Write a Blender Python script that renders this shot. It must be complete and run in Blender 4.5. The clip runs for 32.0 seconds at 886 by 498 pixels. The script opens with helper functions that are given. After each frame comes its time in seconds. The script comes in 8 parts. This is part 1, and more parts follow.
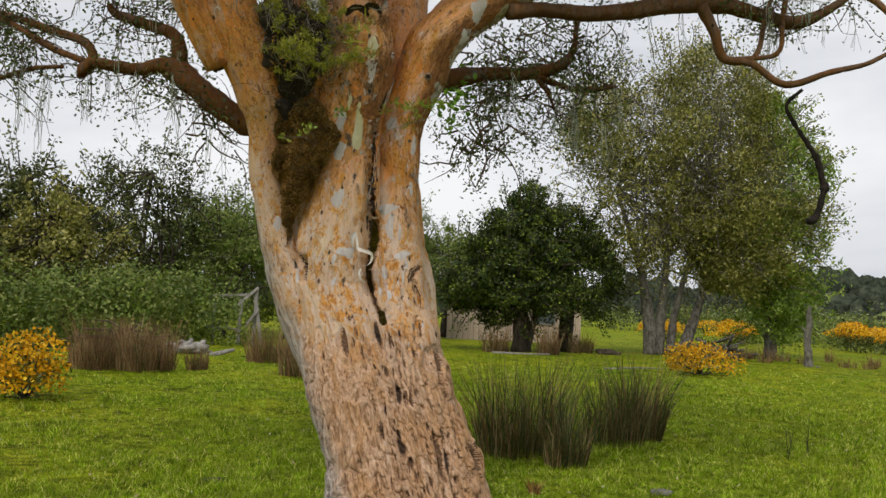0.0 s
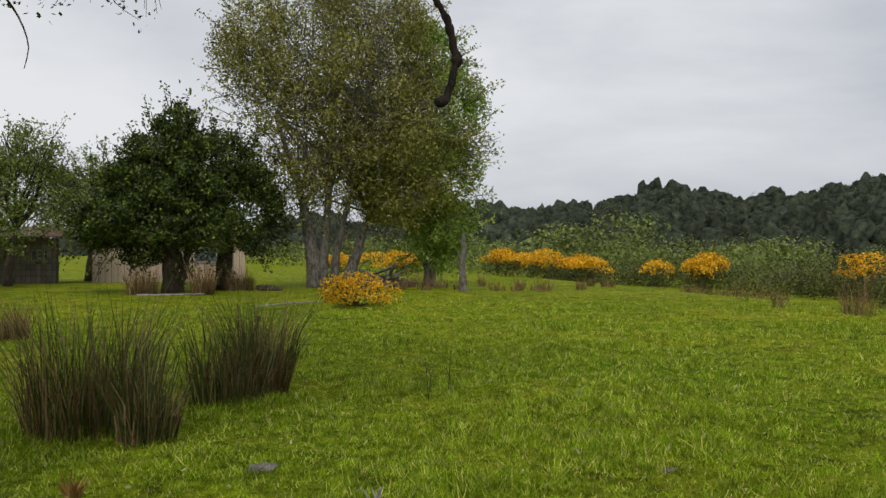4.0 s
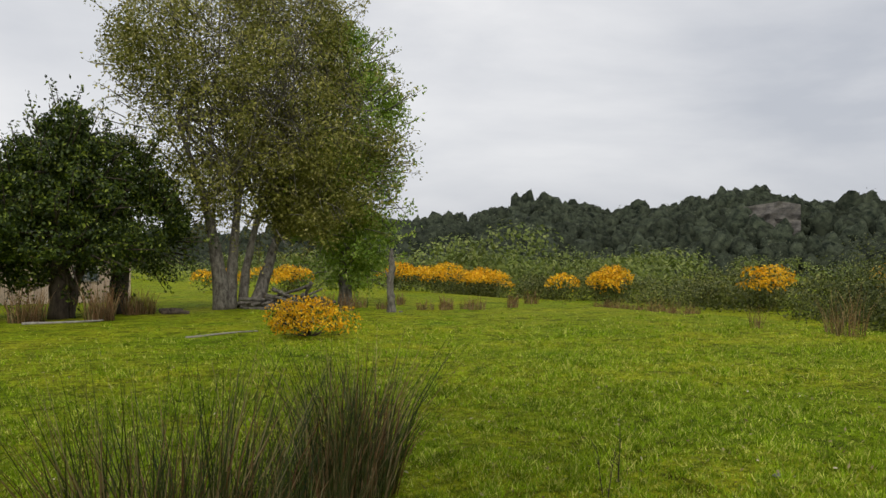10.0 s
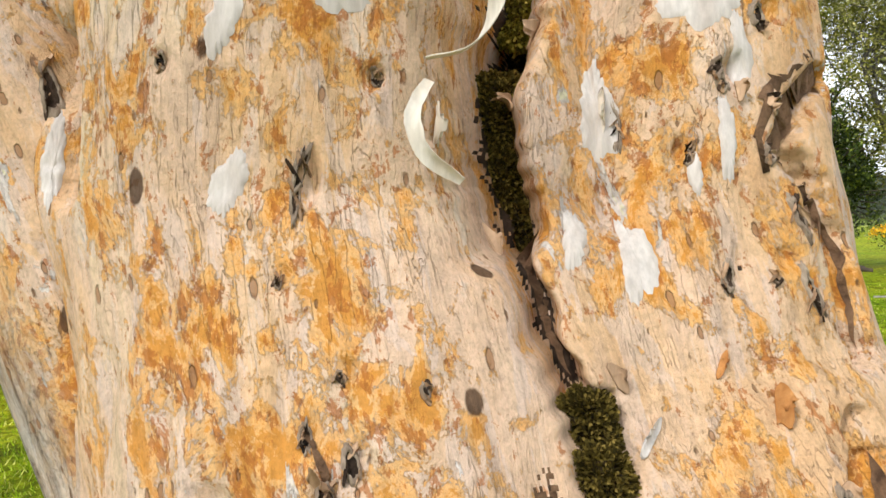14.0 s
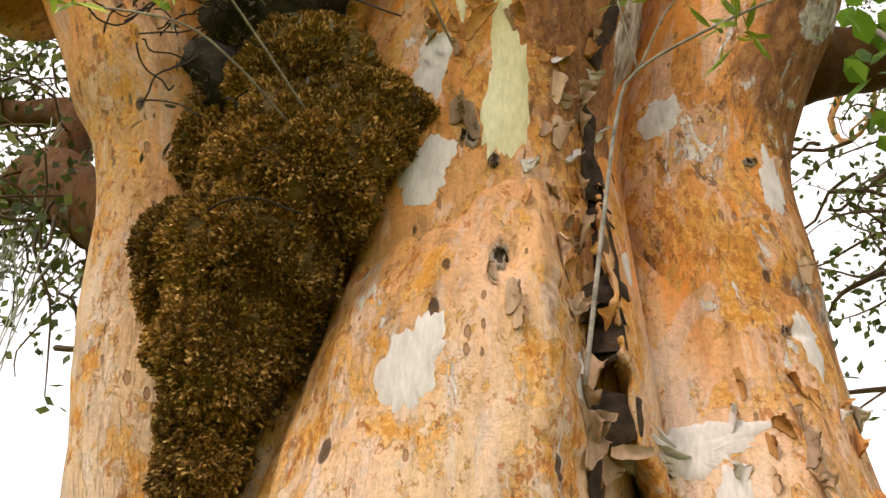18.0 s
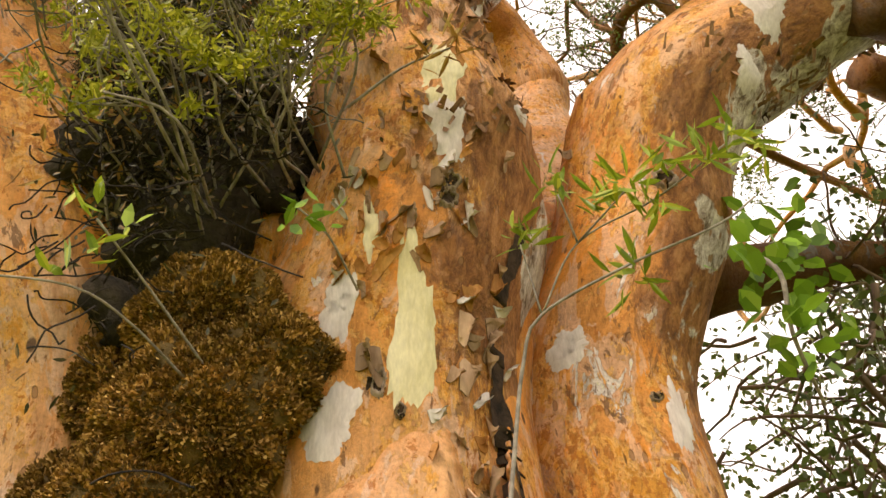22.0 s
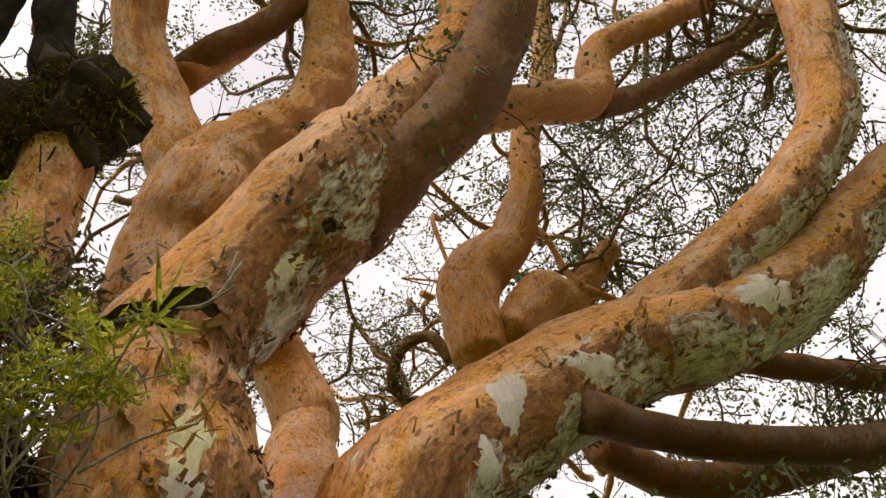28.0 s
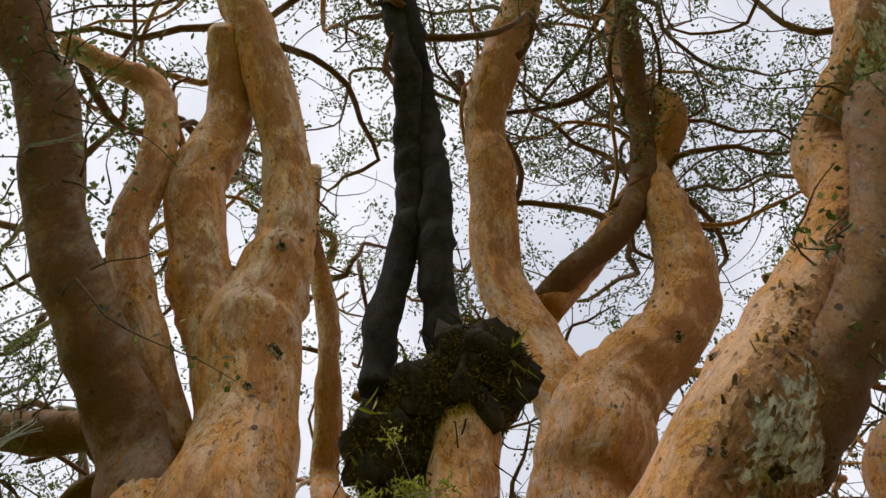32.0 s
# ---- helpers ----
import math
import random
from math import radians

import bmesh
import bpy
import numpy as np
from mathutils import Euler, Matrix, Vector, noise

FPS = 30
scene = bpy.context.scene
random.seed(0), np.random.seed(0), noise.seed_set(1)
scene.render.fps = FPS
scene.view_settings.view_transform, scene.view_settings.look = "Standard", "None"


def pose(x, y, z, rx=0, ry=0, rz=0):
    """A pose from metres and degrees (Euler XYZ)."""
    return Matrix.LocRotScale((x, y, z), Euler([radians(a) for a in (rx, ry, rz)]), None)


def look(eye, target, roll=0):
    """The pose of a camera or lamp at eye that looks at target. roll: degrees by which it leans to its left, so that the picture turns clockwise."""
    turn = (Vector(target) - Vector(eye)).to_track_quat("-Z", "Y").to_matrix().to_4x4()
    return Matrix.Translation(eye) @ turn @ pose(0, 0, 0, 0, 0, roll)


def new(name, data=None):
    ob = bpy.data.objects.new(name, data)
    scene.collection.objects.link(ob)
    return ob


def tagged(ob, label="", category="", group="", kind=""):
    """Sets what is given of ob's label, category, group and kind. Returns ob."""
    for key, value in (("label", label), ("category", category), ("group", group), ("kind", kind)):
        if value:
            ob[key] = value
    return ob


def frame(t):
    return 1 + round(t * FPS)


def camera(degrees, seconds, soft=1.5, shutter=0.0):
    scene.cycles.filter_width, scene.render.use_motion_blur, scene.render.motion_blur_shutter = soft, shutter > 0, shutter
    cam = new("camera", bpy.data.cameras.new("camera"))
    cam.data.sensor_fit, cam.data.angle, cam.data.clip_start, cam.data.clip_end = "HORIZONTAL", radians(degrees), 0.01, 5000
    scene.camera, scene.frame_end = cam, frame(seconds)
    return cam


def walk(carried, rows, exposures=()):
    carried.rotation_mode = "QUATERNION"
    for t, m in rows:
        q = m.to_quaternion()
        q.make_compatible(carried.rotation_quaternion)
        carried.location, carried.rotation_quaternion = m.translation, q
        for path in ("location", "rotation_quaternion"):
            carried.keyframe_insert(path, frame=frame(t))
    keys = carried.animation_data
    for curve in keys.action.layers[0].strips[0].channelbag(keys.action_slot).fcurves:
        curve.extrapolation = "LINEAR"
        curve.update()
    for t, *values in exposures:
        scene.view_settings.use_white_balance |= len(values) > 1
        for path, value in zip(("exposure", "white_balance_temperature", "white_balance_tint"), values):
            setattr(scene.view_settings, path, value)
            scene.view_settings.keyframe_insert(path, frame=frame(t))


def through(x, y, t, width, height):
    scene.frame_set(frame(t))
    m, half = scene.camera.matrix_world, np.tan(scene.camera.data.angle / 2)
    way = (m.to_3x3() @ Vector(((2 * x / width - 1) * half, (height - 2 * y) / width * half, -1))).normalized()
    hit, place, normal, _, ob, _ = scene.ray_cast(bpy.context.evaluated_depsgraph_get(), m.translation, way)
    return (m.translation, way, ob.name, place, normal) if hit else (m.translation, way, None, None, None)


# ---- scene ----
cam = camera(55.85, 32.0)
PATH = [
    (0, (-0.000, 0.049, 1.505), (0.017, 2.045, 1.632), 2.48),
    (0.5, (0.128, 0.101, 1.493), (0.191, 2.099, 1.429), 2.78),
    (1, (0.209, 0.119, 1.458), (0.247, 2.114, 1.325), 3.41),
    (1.5, (0.286, 0.211, 1.419), (0.377, 2.199, 1.219), 3.02),
    (2, (0.464, 0.496, 1.347), (0.607, 2.485, 1.196), 4.45),
    (2.5, (0.650, 0.734, 1.408), (0.990, 2.699, 1.254), 1.25),
    (3, (0.878, 1.119, 1.326), (1.345, 3.059, 1.193), 0.08),
    (3.5, (1.010, 1.513, 1.419), (1.620, 3.417, 1.399), 0.28),
    (4, (0.980, 1.818, 1.399), (1.747, 3.666, 1.395), 0.48),
    (4.5, (0.854, 1.974, 1.483), (1.875, 3.693, 1.477), -0.41),
    (6.5, (0.527, 3.800, 1.473), (2.027, 5.122, 1.438), 2.80),
    (7, (0.397, 4.063, 1.515), (1.871, 5.414, 1.480), 3.53),
    (7.5, (0.323, 4.318, 1.522), (1.772, 5.697, 1.522), 3.19),
    (8, (0.239, 4.464, 1.582), (1.699, 5.831, 1.598), 2.24),
    (8.5, (0.113, 4.485, 1.630), (1.639, 5.776, 1.672), 0.74),
    (9, (0.051, 4.513, 1.612), (1.572, 5.810, 1.648), 0.84),
    (9.5, (0.031, 4.614, 1.594), (1.334, 6.131, 1.621), -0.01),
    (10, (0.012, 4.740, 1.573), (1.059, 6.444, 1.598), 0.14),
    (10.5, (-0.069, 4.725, 1.578), (0.729, 6.559, 1.571), 0.16),
    (11, (-0.102, 4.743, 1.540), (0.562, 6.629, 1.497), 0.72),
    (11.5, (-0.122, 4.724, 1.539), (0.476, 6.629, 1.432), 1.10),
    (12, (-0.186, 4.713, 1.542), (0.254, 6.660, 1.426), 1.44),
    (12.5, (-0.233, 4.707, 1.549), (-0.128, 6.700, 1.427), 1.20),
    (13, (-0.256, 4.712, 1.551), (-0.318, 6.706, 1.419), 1.64),
    (13.5, (-0.290, 4.708, 1.549), (-0.542, 6.687, 1.413), 1.35),
    (14, (-0.308, 4.705, 1.585), (-0.722, 6.660, 1.492), 0.32),
    (14.5, (-0.309, 4.702, 1.601), (-0.740, 6.654, 1.654), 0.17),
    (15, (-0.320, 4.692, 1.660), (-0.742, 6.617, 2.003), -0.15),
    (15.5, (-0.325, 4.680, 1.680), (-0.719, 6.591, 2.117), -0.94),
    (17.5, (-0.333, 4.616, 1.682), (-0.945, 6.216, 2.715), 3.99),
    (18, (-0.321, 4.604, 1.700), (-0.881, 6.144, 2.847), 3.35),
    (18.5, (-0.319, 4.590, 1.718), (-0.832, 6.095, 2.932), 2.87),
    (19, (-0.321, 4.583, 1.743), (-0.788, 6.032, 3.041), 1.76),
    (19.5, (-0.311, 4.556, 1.766), (-0.740, 5.923, 3.162), 0.34),
    (20, (-0.307, 4.550, 1.765), (-0.712, 5.903, 3.180), -0.91),
    (20.5, (-0.304, 4.553, 1.765), (-0.693, 5.917, 3.175), -1.15),
    (21, (-0.299, 4.566, 1.778), (-0.673, 5.957, 3.164), -1.54),
    (21.5, (-0.281, 4.578, 1.793), (-0.631, 5.966, 3.189), -1.22),
    (22, (-0.283, 4.554, 1.799), (-0.601, 5.895, 3.247), -1.69),
    (22.5, (-0.295, 4.536, 1.807), (-0.588, 5.820, 3.311), -2.04),
    (23, (-0.311, 4.515, 1.823), (-0.585, 5.718, 3.397), -1.78),
    (23.5, (-0.318, 4.497, 1.837), (-0.619, 5.607, 3.473), 0.17),
    (24, (-0.319, 4.484, 1.848), (-0.613, 5.544, 3.519), 0.39),
    (24.5, (-0.315, 4.469, 1.858), (-0.586, 5.473, 3.566), 0.19),
    (26.5, (-0.262, 4.460, 1.855), (-0.416, 5.371, 3.629), -3.32),
    (27, (-0.233, 4.450, 1.826), (-0.187, 5.403, 3.584), -10.93),
    (27.5, (-0.211, 4.423, 1.824), (-0.005, 5.320, 3.600), -17.04),
    (28, (-0.200, 4.413, 1.841), (0.085, 5.249, 3.636), -21.56),
    (28.5, (-0.206, 4.380, 1.859), (0.105, 5.169, 3.670), -24.00),
    (29, (-0.241, 4.340, 1.900), (-0.104, 5.131, 3.732), -16.58),
    (29.5, (-0.286, 4.301, 1.964), (-0.403, 5.066, 3.808), -2.10),
    (30, (-0.348, 4.272, 1.970), (-0.720, 4.982, 3.802), 12.79),
    (30.5, (-0.373, 4.266, 1.986), (-0.868, 4.873, 3.827), 21.57),
    (31, (-0.376, 4.267, 1.987), (-0.902, 4.764, 3.852), 27.43),
    (31.5, (-0.368, 4.250, 1.994), (-0.811, 4.691, 3.894), 27.38),
    (32, (-0.363, 4.227, 2.000), (-0.766, 4.550, 3.932), 33.59),
]
walk(cam, [(t, look(eye, target, roll)) for t, eye, target, roll in PATH],
     [(0, 0.15, 6600, 10), (1, 0.25, 6800, 11), (2, 0.25, 6900, 11), (3, 0.0, 6600, 10), (4, -0.08, 6500, 10), (6.5, 0.0, 6400, 10), (9.5, -0.02, 6500, 10), (11, 0.28, 7000, 11), (12, 0.34, 7500, 11), (13, 0.82, 8100, 10), (14, 1.12, 6500, 8), (15, 1.4, 5800, 9), (16.5, 1.35, 6100, 12), (18, 1.34, 7100, 17), (19, 1.47, 7700, 18), (21, 1.5, 8200, 19), (23, 1.5, 7900, 18), (24.5, 1.3, 7400, 17), (27, 0.80, 7500, 19), (29, 0.64, 7300, 17), (30, 0.76, 7100, 14), (31, 0.6, 6800, 14), (32, 0.40, 6500, 13)])

# ---- sky and light ----
world = bpy.data.worlds.new("overcast_sky")
scene.world = world
world.use_nodes = True
wn, wl = world.node_tree.nodes, world.node_tree.links
wn.clear()
w_out = wn.new("ShaderNodeOutputWorld")
w_bg = wn.new("ShaderNodeBackground")
w_sky = wn.new("ShaderNodeTexSky")
w_sky.sky_type = "NISHITA"
w_sky.sun_disc = False
w_sky.sun_elevation, w_sky.sun_rotation = radians(48), radians(200)
w_sky.air_density, w_sky.dust_density = 1.0, 3.0
w_tc = wn.new("ShaderNodeTexCoord")
w_map = wn.new("ShaderNodeMapping")
w_map.inputs["Scale"].default_value = (1.0, 1.0, 3.2)
w_noise = wn.new("ShaderNodeTexNoise")
w_noise.inputs["Scale"].default_value = 1.7
w_noise.inputs["Detail"].default_value = 7.0
w_noise.inputs["Roughness"].default_value = 0.52
w_noise.inputs["Distortion"].default_value = 0.35
w_ramp = wn.new("ShaderNodeValToRGB")
w_ramp.color_ramp.elements[0].position, w_ramp.color_ramp.elements[0].color = 0.34, (5.2, 5.5, 6.1, 1)
w_ramp.color_ramp.elements[1].position, w_ramp.color_ramp.elements[1].color = 0.68, (8.6, 8.7, 8.9, 1)
w_mix = wn.new("ShaderNodeMix")
w_mix.data_type = "RGBA"
w_mix.inputs[0].default_value = 0.93
wl.new(w_tc.outputs["Generated"], w_map.inputs["Vector"])
wl.new(w_map.outputs["Vector"], w_noise.inputs["Vector"])
wl.new(w_noise.outputs["Fac"], w_ramp.inputs["Fac"])
wl.new(w_sky.outputs["Color"], w_mix.inputs[6])
wl.new(w_ramp.outputs["Color"], w_mix.inputs[7])
wl.new(w_mix.outputs[2], w_bg.inputs["Color"])
wl.new(w_bg.outputs["Background"], w_out.inputs["Surface"])
w_bg.inputs["Strength"].default_value = 0.1

sun = new("sun", bpy.data.lights.new("sun", "SUN"))
sun.data.energy, sun.data.angle, sun.data.color = 1.3, radians(14), (1.0, 0.96, 0.9)
sun.matrix_world = look((0, 0, 0), (0.35, 0.75, -0.9))


# ---- materials ----
def mat_new(name):
    m = bpy.data.materials.new(name)
    m.use_nodes = True
    nt = m.node_tree
    bsdf = next(n for n in nt.nodes if n.type == "BSDF_PRINCIPLED")
    return m, nt.nodes, nt.links, bsdf


def add_noise(nodes, links, vec, scale, detail=6.0, rough=0.6, dist=0.0, stretch=None):
    src = vec
    if stretch:
        mp = nodes.new("ShaderNodeMapping")
        mp.inputs["Scale"].default_value = stretch
        links.new(vec, mp.inputs["Vector"])
        src = mp.outputs["Vector"]
    n = nodes.new("ShaderNodeTexNoise")
    n.inputs["Scale"].default_value = scale
    n.inputs["Detail"].default_value = detail
    n.inputs["Roughness"].default_value = rough
    n.inputs["Distortion"].default_value = dist
    links.new(src, n.inputs["Vector"])
    return n.outputs["Fac"]


def ramp(nodes, links, fac, stops, smooth=False):
    r = nodes.new("ShaderNodeValToRGB")
    el = r.color_ramp.elements
    while len(el) < len(stops):
        el.new(0.5)
    for e, (p, c) in zip(el, stops):
        e.position, e.color = p, (*c, 1) if len(c) == 3 else c
    if smooth:
        r.color_ramp.interpolation = "EASE"
    links.new(fac, r.inputs["Fac"])
    return r.outputs["Color"]


def mix(nodes, links, fac, a, b, kind="MIX"):
    m = nodes.new("ShaderNodeMix")
    m.data_type, m.blend_type = "RGBA", kind
    for sock, v in ((m.inputs[0], fac), (m.inputs[6], a), (m.inputs[7], b)):
        if isinstance(v, (int, float)):
            sock.default_value = v
        elif isinstance(v, tuple):
            sock.default_value = (*v, 1)
        else:
            links.new(v, sock)
    return m.outputs[2]


def bump(nodes, links, bsdf, height, strength, distance):
    b = nodes.new("ShaderNodeBump")
    b.inputs["Strength"].default_value, b.inputs["Distance"].default_value = strength, distance
    links.new(height, b.inputs["Height"])
    links.new(b.outputs["Normal"], bsdf.inputs["Normal"])


def grey(v):
    return (v, v, v)


def bark_material(name, aged=True, dim=1.0, along=False, crusty=False):
    """Smooth peeling bark: tan and pink with powdery orange islands, pale plates, chips and hair cracks; oranger on the upper stems."""
    m, nd, ln, bs = mat_new(name)
    geo = nd.new("ShaderNodeTexCoord").outputs["Object"]
    sep = nd.new("ShaderNodeSeparateXYZ")
    ln.new(geo, sep.inputs[0])
    nrm = nd.new("ShaderNodeSeparateXYZ")
    ln.new(nd.new("ShaderNodeTexCoord").outputs["Normal"], nrm.inputs[0])

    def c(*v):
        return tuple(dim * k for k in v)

    def calc(op, a, b, third=0.0):
        n = nd.new("ShaderNodeMath")
        n.operation = op
        for sock, v in zip(n.inputs, (a, b, third)):
            if isinstance(v, (int, float)):
                sock.default_value = v
            else:
                ln.new(v, sock)
        return n.outputs[0]

    def patch(fac, at, soft=0.012, amount=1.0):
        return ramp(nd, ln, fac, [(at, grey(0)), (at + soft, grey(amount))])

    # the grain of the bark leans with the bole
    lean = calc("MINIMUM", sep.outputs["Z"], 1.6)
    comb = nd.new("ShaderNodeCombineXYZ")
    ln.new(calc("MULTIPLY_ADD", lean, 0.28, sep.outputs["X"]), comb.inputs[0])
    ln.new(calc("MULTIPLY_ADD", lean, -0.4, sep.outputs["Y"]), comb.inputs[1])
    ln.new(sep.outputs["Z"], comb.inputs[2])
    flow = comb.outputs[0]
    if along:
        # on a limb the grain runs along it
        at = nd.new("ShaderNodeAttribute")
        at.attribute_name = "grain"
        flow = at.outputs["Vector"]

    big = add_noise(nd, ln, geo, 2.4, 5, 0.55, 0.5, (1.35, 1.35, 0.62))
    tone = add_noise(nd, ln, flow, 4.2, 7, 0.58, 0.9, (1.3, 1.3, 0.55))
    hue = add_noise(nd, ln, flow, 6.0, 6, 0.6, 0.8, (1.3, 1.3, 0.7))
    plate = add_noise(nd, ln, flow, 8.5, 9, 0.6, 1.5, (1.5, 1.5, 0.5))
    mid = add_noise(nd, ln, flow, 7.5, 10, 0.72, 0.9, (1.35, 1.35, 0.62))
    powd = add_noise(nd, ln, flow, 21, 14, 0.76, 0.35, (1.15, 1.15, 0.8))
    isl = add_noise(nd, ln, flow, 30, 10, 0.76, 0.5, (1.35, 1.35, 0.62))
    fine = add_noise(nd, ln, geo, 130, 5, 0.75)
    streak = add_noise(nd, ln, flow, 22, 9, 0.72, 0.5, (1.9, 1.9, 0.3))
    dusk = add_noise(nd, ln, geo, 3.1, 7, 0.62, 0.9, (1.3, 1.3, 0.8))

    low = ramp(nd, ln, tone, [(0.34, c(0.64, 0.39, 0.21)), (0.46, c(0.71, 0.47, 0.28)), (0.56, c(0.70, 0.49, 0.35)), (0.68, c(0.73, 0.56, 0.37))])
    low = mix(nd, ln, patch(plate, 0.545, 0.015, 0.4), low, c(0.66, 0.54, 0.49))
    low = mix(nd, ln, ramp(nd, ln, streak, [(0.56, grey(0)), (0.66, grey(0.45))]), low, c(0.72, 0.63, 0.56))
    top = ramp(nd, ln, tone, [(0.34, c(0.52, 0.21, 0.055)), (0.45, c(0.70, 0.30, 0.085)), (0.54, c(0.76, 0.28, 0.05)), (0.64, c(0.73, 0.38, 0.17)), (0.72, c(0.70, 0.45, 0.31))])
    top = mix(nd, ln, patch(plate, 0.53, 0.012, 0.6), top, c(0.70, 0.45, 0.32))
    top = mix(nd, ln, ramp(nd, ln, dusk, [(0.32, grey(0.6)), (0.45, grey(0))]), top, c(0.46, 0.23, 0.08))
    away = calc("MINIMUM", calc("ADD", sep.outputs["X"], 0.55), 0.0)
    height = calc("MULTIPLY_ADD", away, 0.7, calc("MULTIPLY_ADD", big, 1.2, sep.outputs["Z"]))
    warm = ramp(nd, ln, calc("MULTIPLY", height, 0.25), [(0.625, grey(0)), (0.75, grey(1))])
    # the high limbs are pinkish tan with long orange streaks
    runs = add_noise(nd, ln, flow, 4.5, 8, 0.64, 0.6, (1.9, 1.9, 0.35))
    high = mix(nd, ln, ramp(nd, ln, runs, [(0.44, grey(0)), (0.60, grey(1))]), mix(nd, ln, ramp(nd, ln, calc("MULTIPLY_ADD", sep.outputs["X"], 0.5, 0.8), [(0.2, grey(0)), (0.62, grey(1))]), c(0.75, 0.56, 0.44), c(0.72, 0.45, 0.29)), c(0.75, 0.34, 0.11))
    high = mix(nd, ln, patch(mid, 0.60, 0.03, 0.6), high, c(0.46, 0.20, 0.08))
    top = mix(nd, ln, ramp(nd, ln, calc("MULTIPLY", height, 0.2), [(0.68, grey(0)), (0.82, grey(0.85))]), top, high)
    mott = add_noise(nd, ln, flow, 12, 12, 0.76, 0.7, (1.5, 1.5, 0.6))
    top = mix(nd, ln, 0.75, top, ramp(nd, ln, mott, [(0.36, grey(0.42)), (0.44, grey(0.85)), (0.60, grey(1.14))]), "MULTIPLY")
    low = mix(nd, ln, 0.4, low, ramp(nd, ln, mott, [(0.36, grey(0.6)), (0.45, grey(0.95)), (0.60, grey(1.08))]), "MULTIPLY")
    base = mix(nd, ln, warm, low, top) if aged else top
    # powdery orange islands with crisp crumbling edges
    region = ramp(nd, ln, hue, [(0.42, grey(0)), (0.60, grey(1))])
    powder = calc("MULTIPLY_ADD", region, 0.13, powd)
    p_or = patch(powder, 0.588, 0.010, 0.8)
    base = mix(nd, ln, p_or, base, mix(nd, ln, ramp(nd, ln, isl, [(0.4, grey(0)), (0.6, grey(1))]), c(0.72, 0.34, 0.075), c(0.74, 0.42, 0.15)))
    base = mix(nd, ln, patch(powder, 0.655, 0.010, 0.8), base, c(0.58, 0.24, 0.03))
    rust = calc("MULTIPLY_ADD", region, 0.10, add_noise(nd, ln, flow, 48, 9, 0.74, 0.3, (1.2, 1.2, 0.8)))
    base = mix(nd, ln, patch(rust, 0.625, 0.012, 0.75), base, c(0.40, 0.13, 0.025))
    # pale plates where the bark has just come away
    p2 = patch(calc("MULTIPLY_ADD", mid, 0.18, plate), 0.755, 0.006, 0.9)
    base = mix(nd, ln, p2, base, mix(nd, ln, streak, c(0.58, 0.52, 0.49), c(0.76, 0.70, 0.66)))
    p3 = patch(calc("MULTIPLY_ADD", mid, 0.18, plate), 0.80, 0.006, 0.9)
    base = mix(nd, ln, p3, base, c(0.72, 0.68, 0.46))
    # dark pin knots
    kv = nd.new("ShaderNodeTexVoronoi")
    kv.inputs["Scale"].default_value = 10.5
    km = nd.new("ShaderNodeMapping")
    km.inputs["Scale"].default_value = (1.5, 1.5, 0.8)
    ln.new(geo, km.inputs["Vector"])
    ln.new(km.outputs["Vector"], kv.inputs["Vector"])
    kc = nd.new("ShaderNodeSeparateColor")
    ln.new(kv.outputs["Color"], kc.inputs[0])
    knot = calc("ADD", calc("MULTIPLY_ADD", kc.outputs[0], 0.24, kv.outputs["Distance"]), calc("MULTIPLY", isl, 0.14))
    base = mix(nd, ln, ramp(nd, ln, knot, [(0.235, grey(0.9)), (0.262, grey(0))]), base, c(0.08, 0.04, 0.02))
    if along:
        fleck = calc("MULTIPLY_ADD", dusk, -0.35, add_noise(nd, ln, flow, 26, 6, 0.7, 0.4, (1.4, 1.4, 0.55)))
        base = mix(nd, ln, patch(fleck, 0.438, 0.02, 0.75), base, c(0.13, 0.06, 0.03))
    # grey lichen and darker red-brown on bark facing down and to +x
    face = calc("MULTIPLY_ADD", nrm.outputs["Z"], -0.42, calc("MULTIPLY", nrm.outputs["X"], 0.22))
    flank_brown = calc("MULTIPLY_ADD", mid, 1.1, calc("MULTIPLY", face, warm if aged else 1.0))
    base = mix(nd, ln, patch(flank_brown, 0.75, 0.16, 0.8), base, mix(nd, ln, isl, c(0.26, 0.09, 0.03), c(0.50, 0.19, 0.06)))
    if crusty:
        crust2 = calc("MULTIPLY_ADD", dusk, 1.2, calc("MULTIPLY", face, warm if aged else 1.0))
        flank_dark = calc("MULTIPLY_ADD", mott, 0.9, calc("MULTIPLY", face, warm if aged else 1.0))
        base = mix(nd, ln, patch(flank_dark, 0.615, 0.05, 0.85), base, ramp(nd, ln, isl, [(0.38, c(0.09, 0.035, 0.015)), (0.50, c(0.27, 0.11, 0.04)), (0.62, c(0.46, 0.22, 0.09))]))
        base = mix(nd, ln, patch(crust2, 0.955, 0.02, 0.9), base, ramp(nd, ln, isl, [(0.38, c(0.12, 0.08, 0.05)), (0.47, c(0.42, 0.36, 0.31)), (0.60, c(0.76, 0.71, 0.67))]))
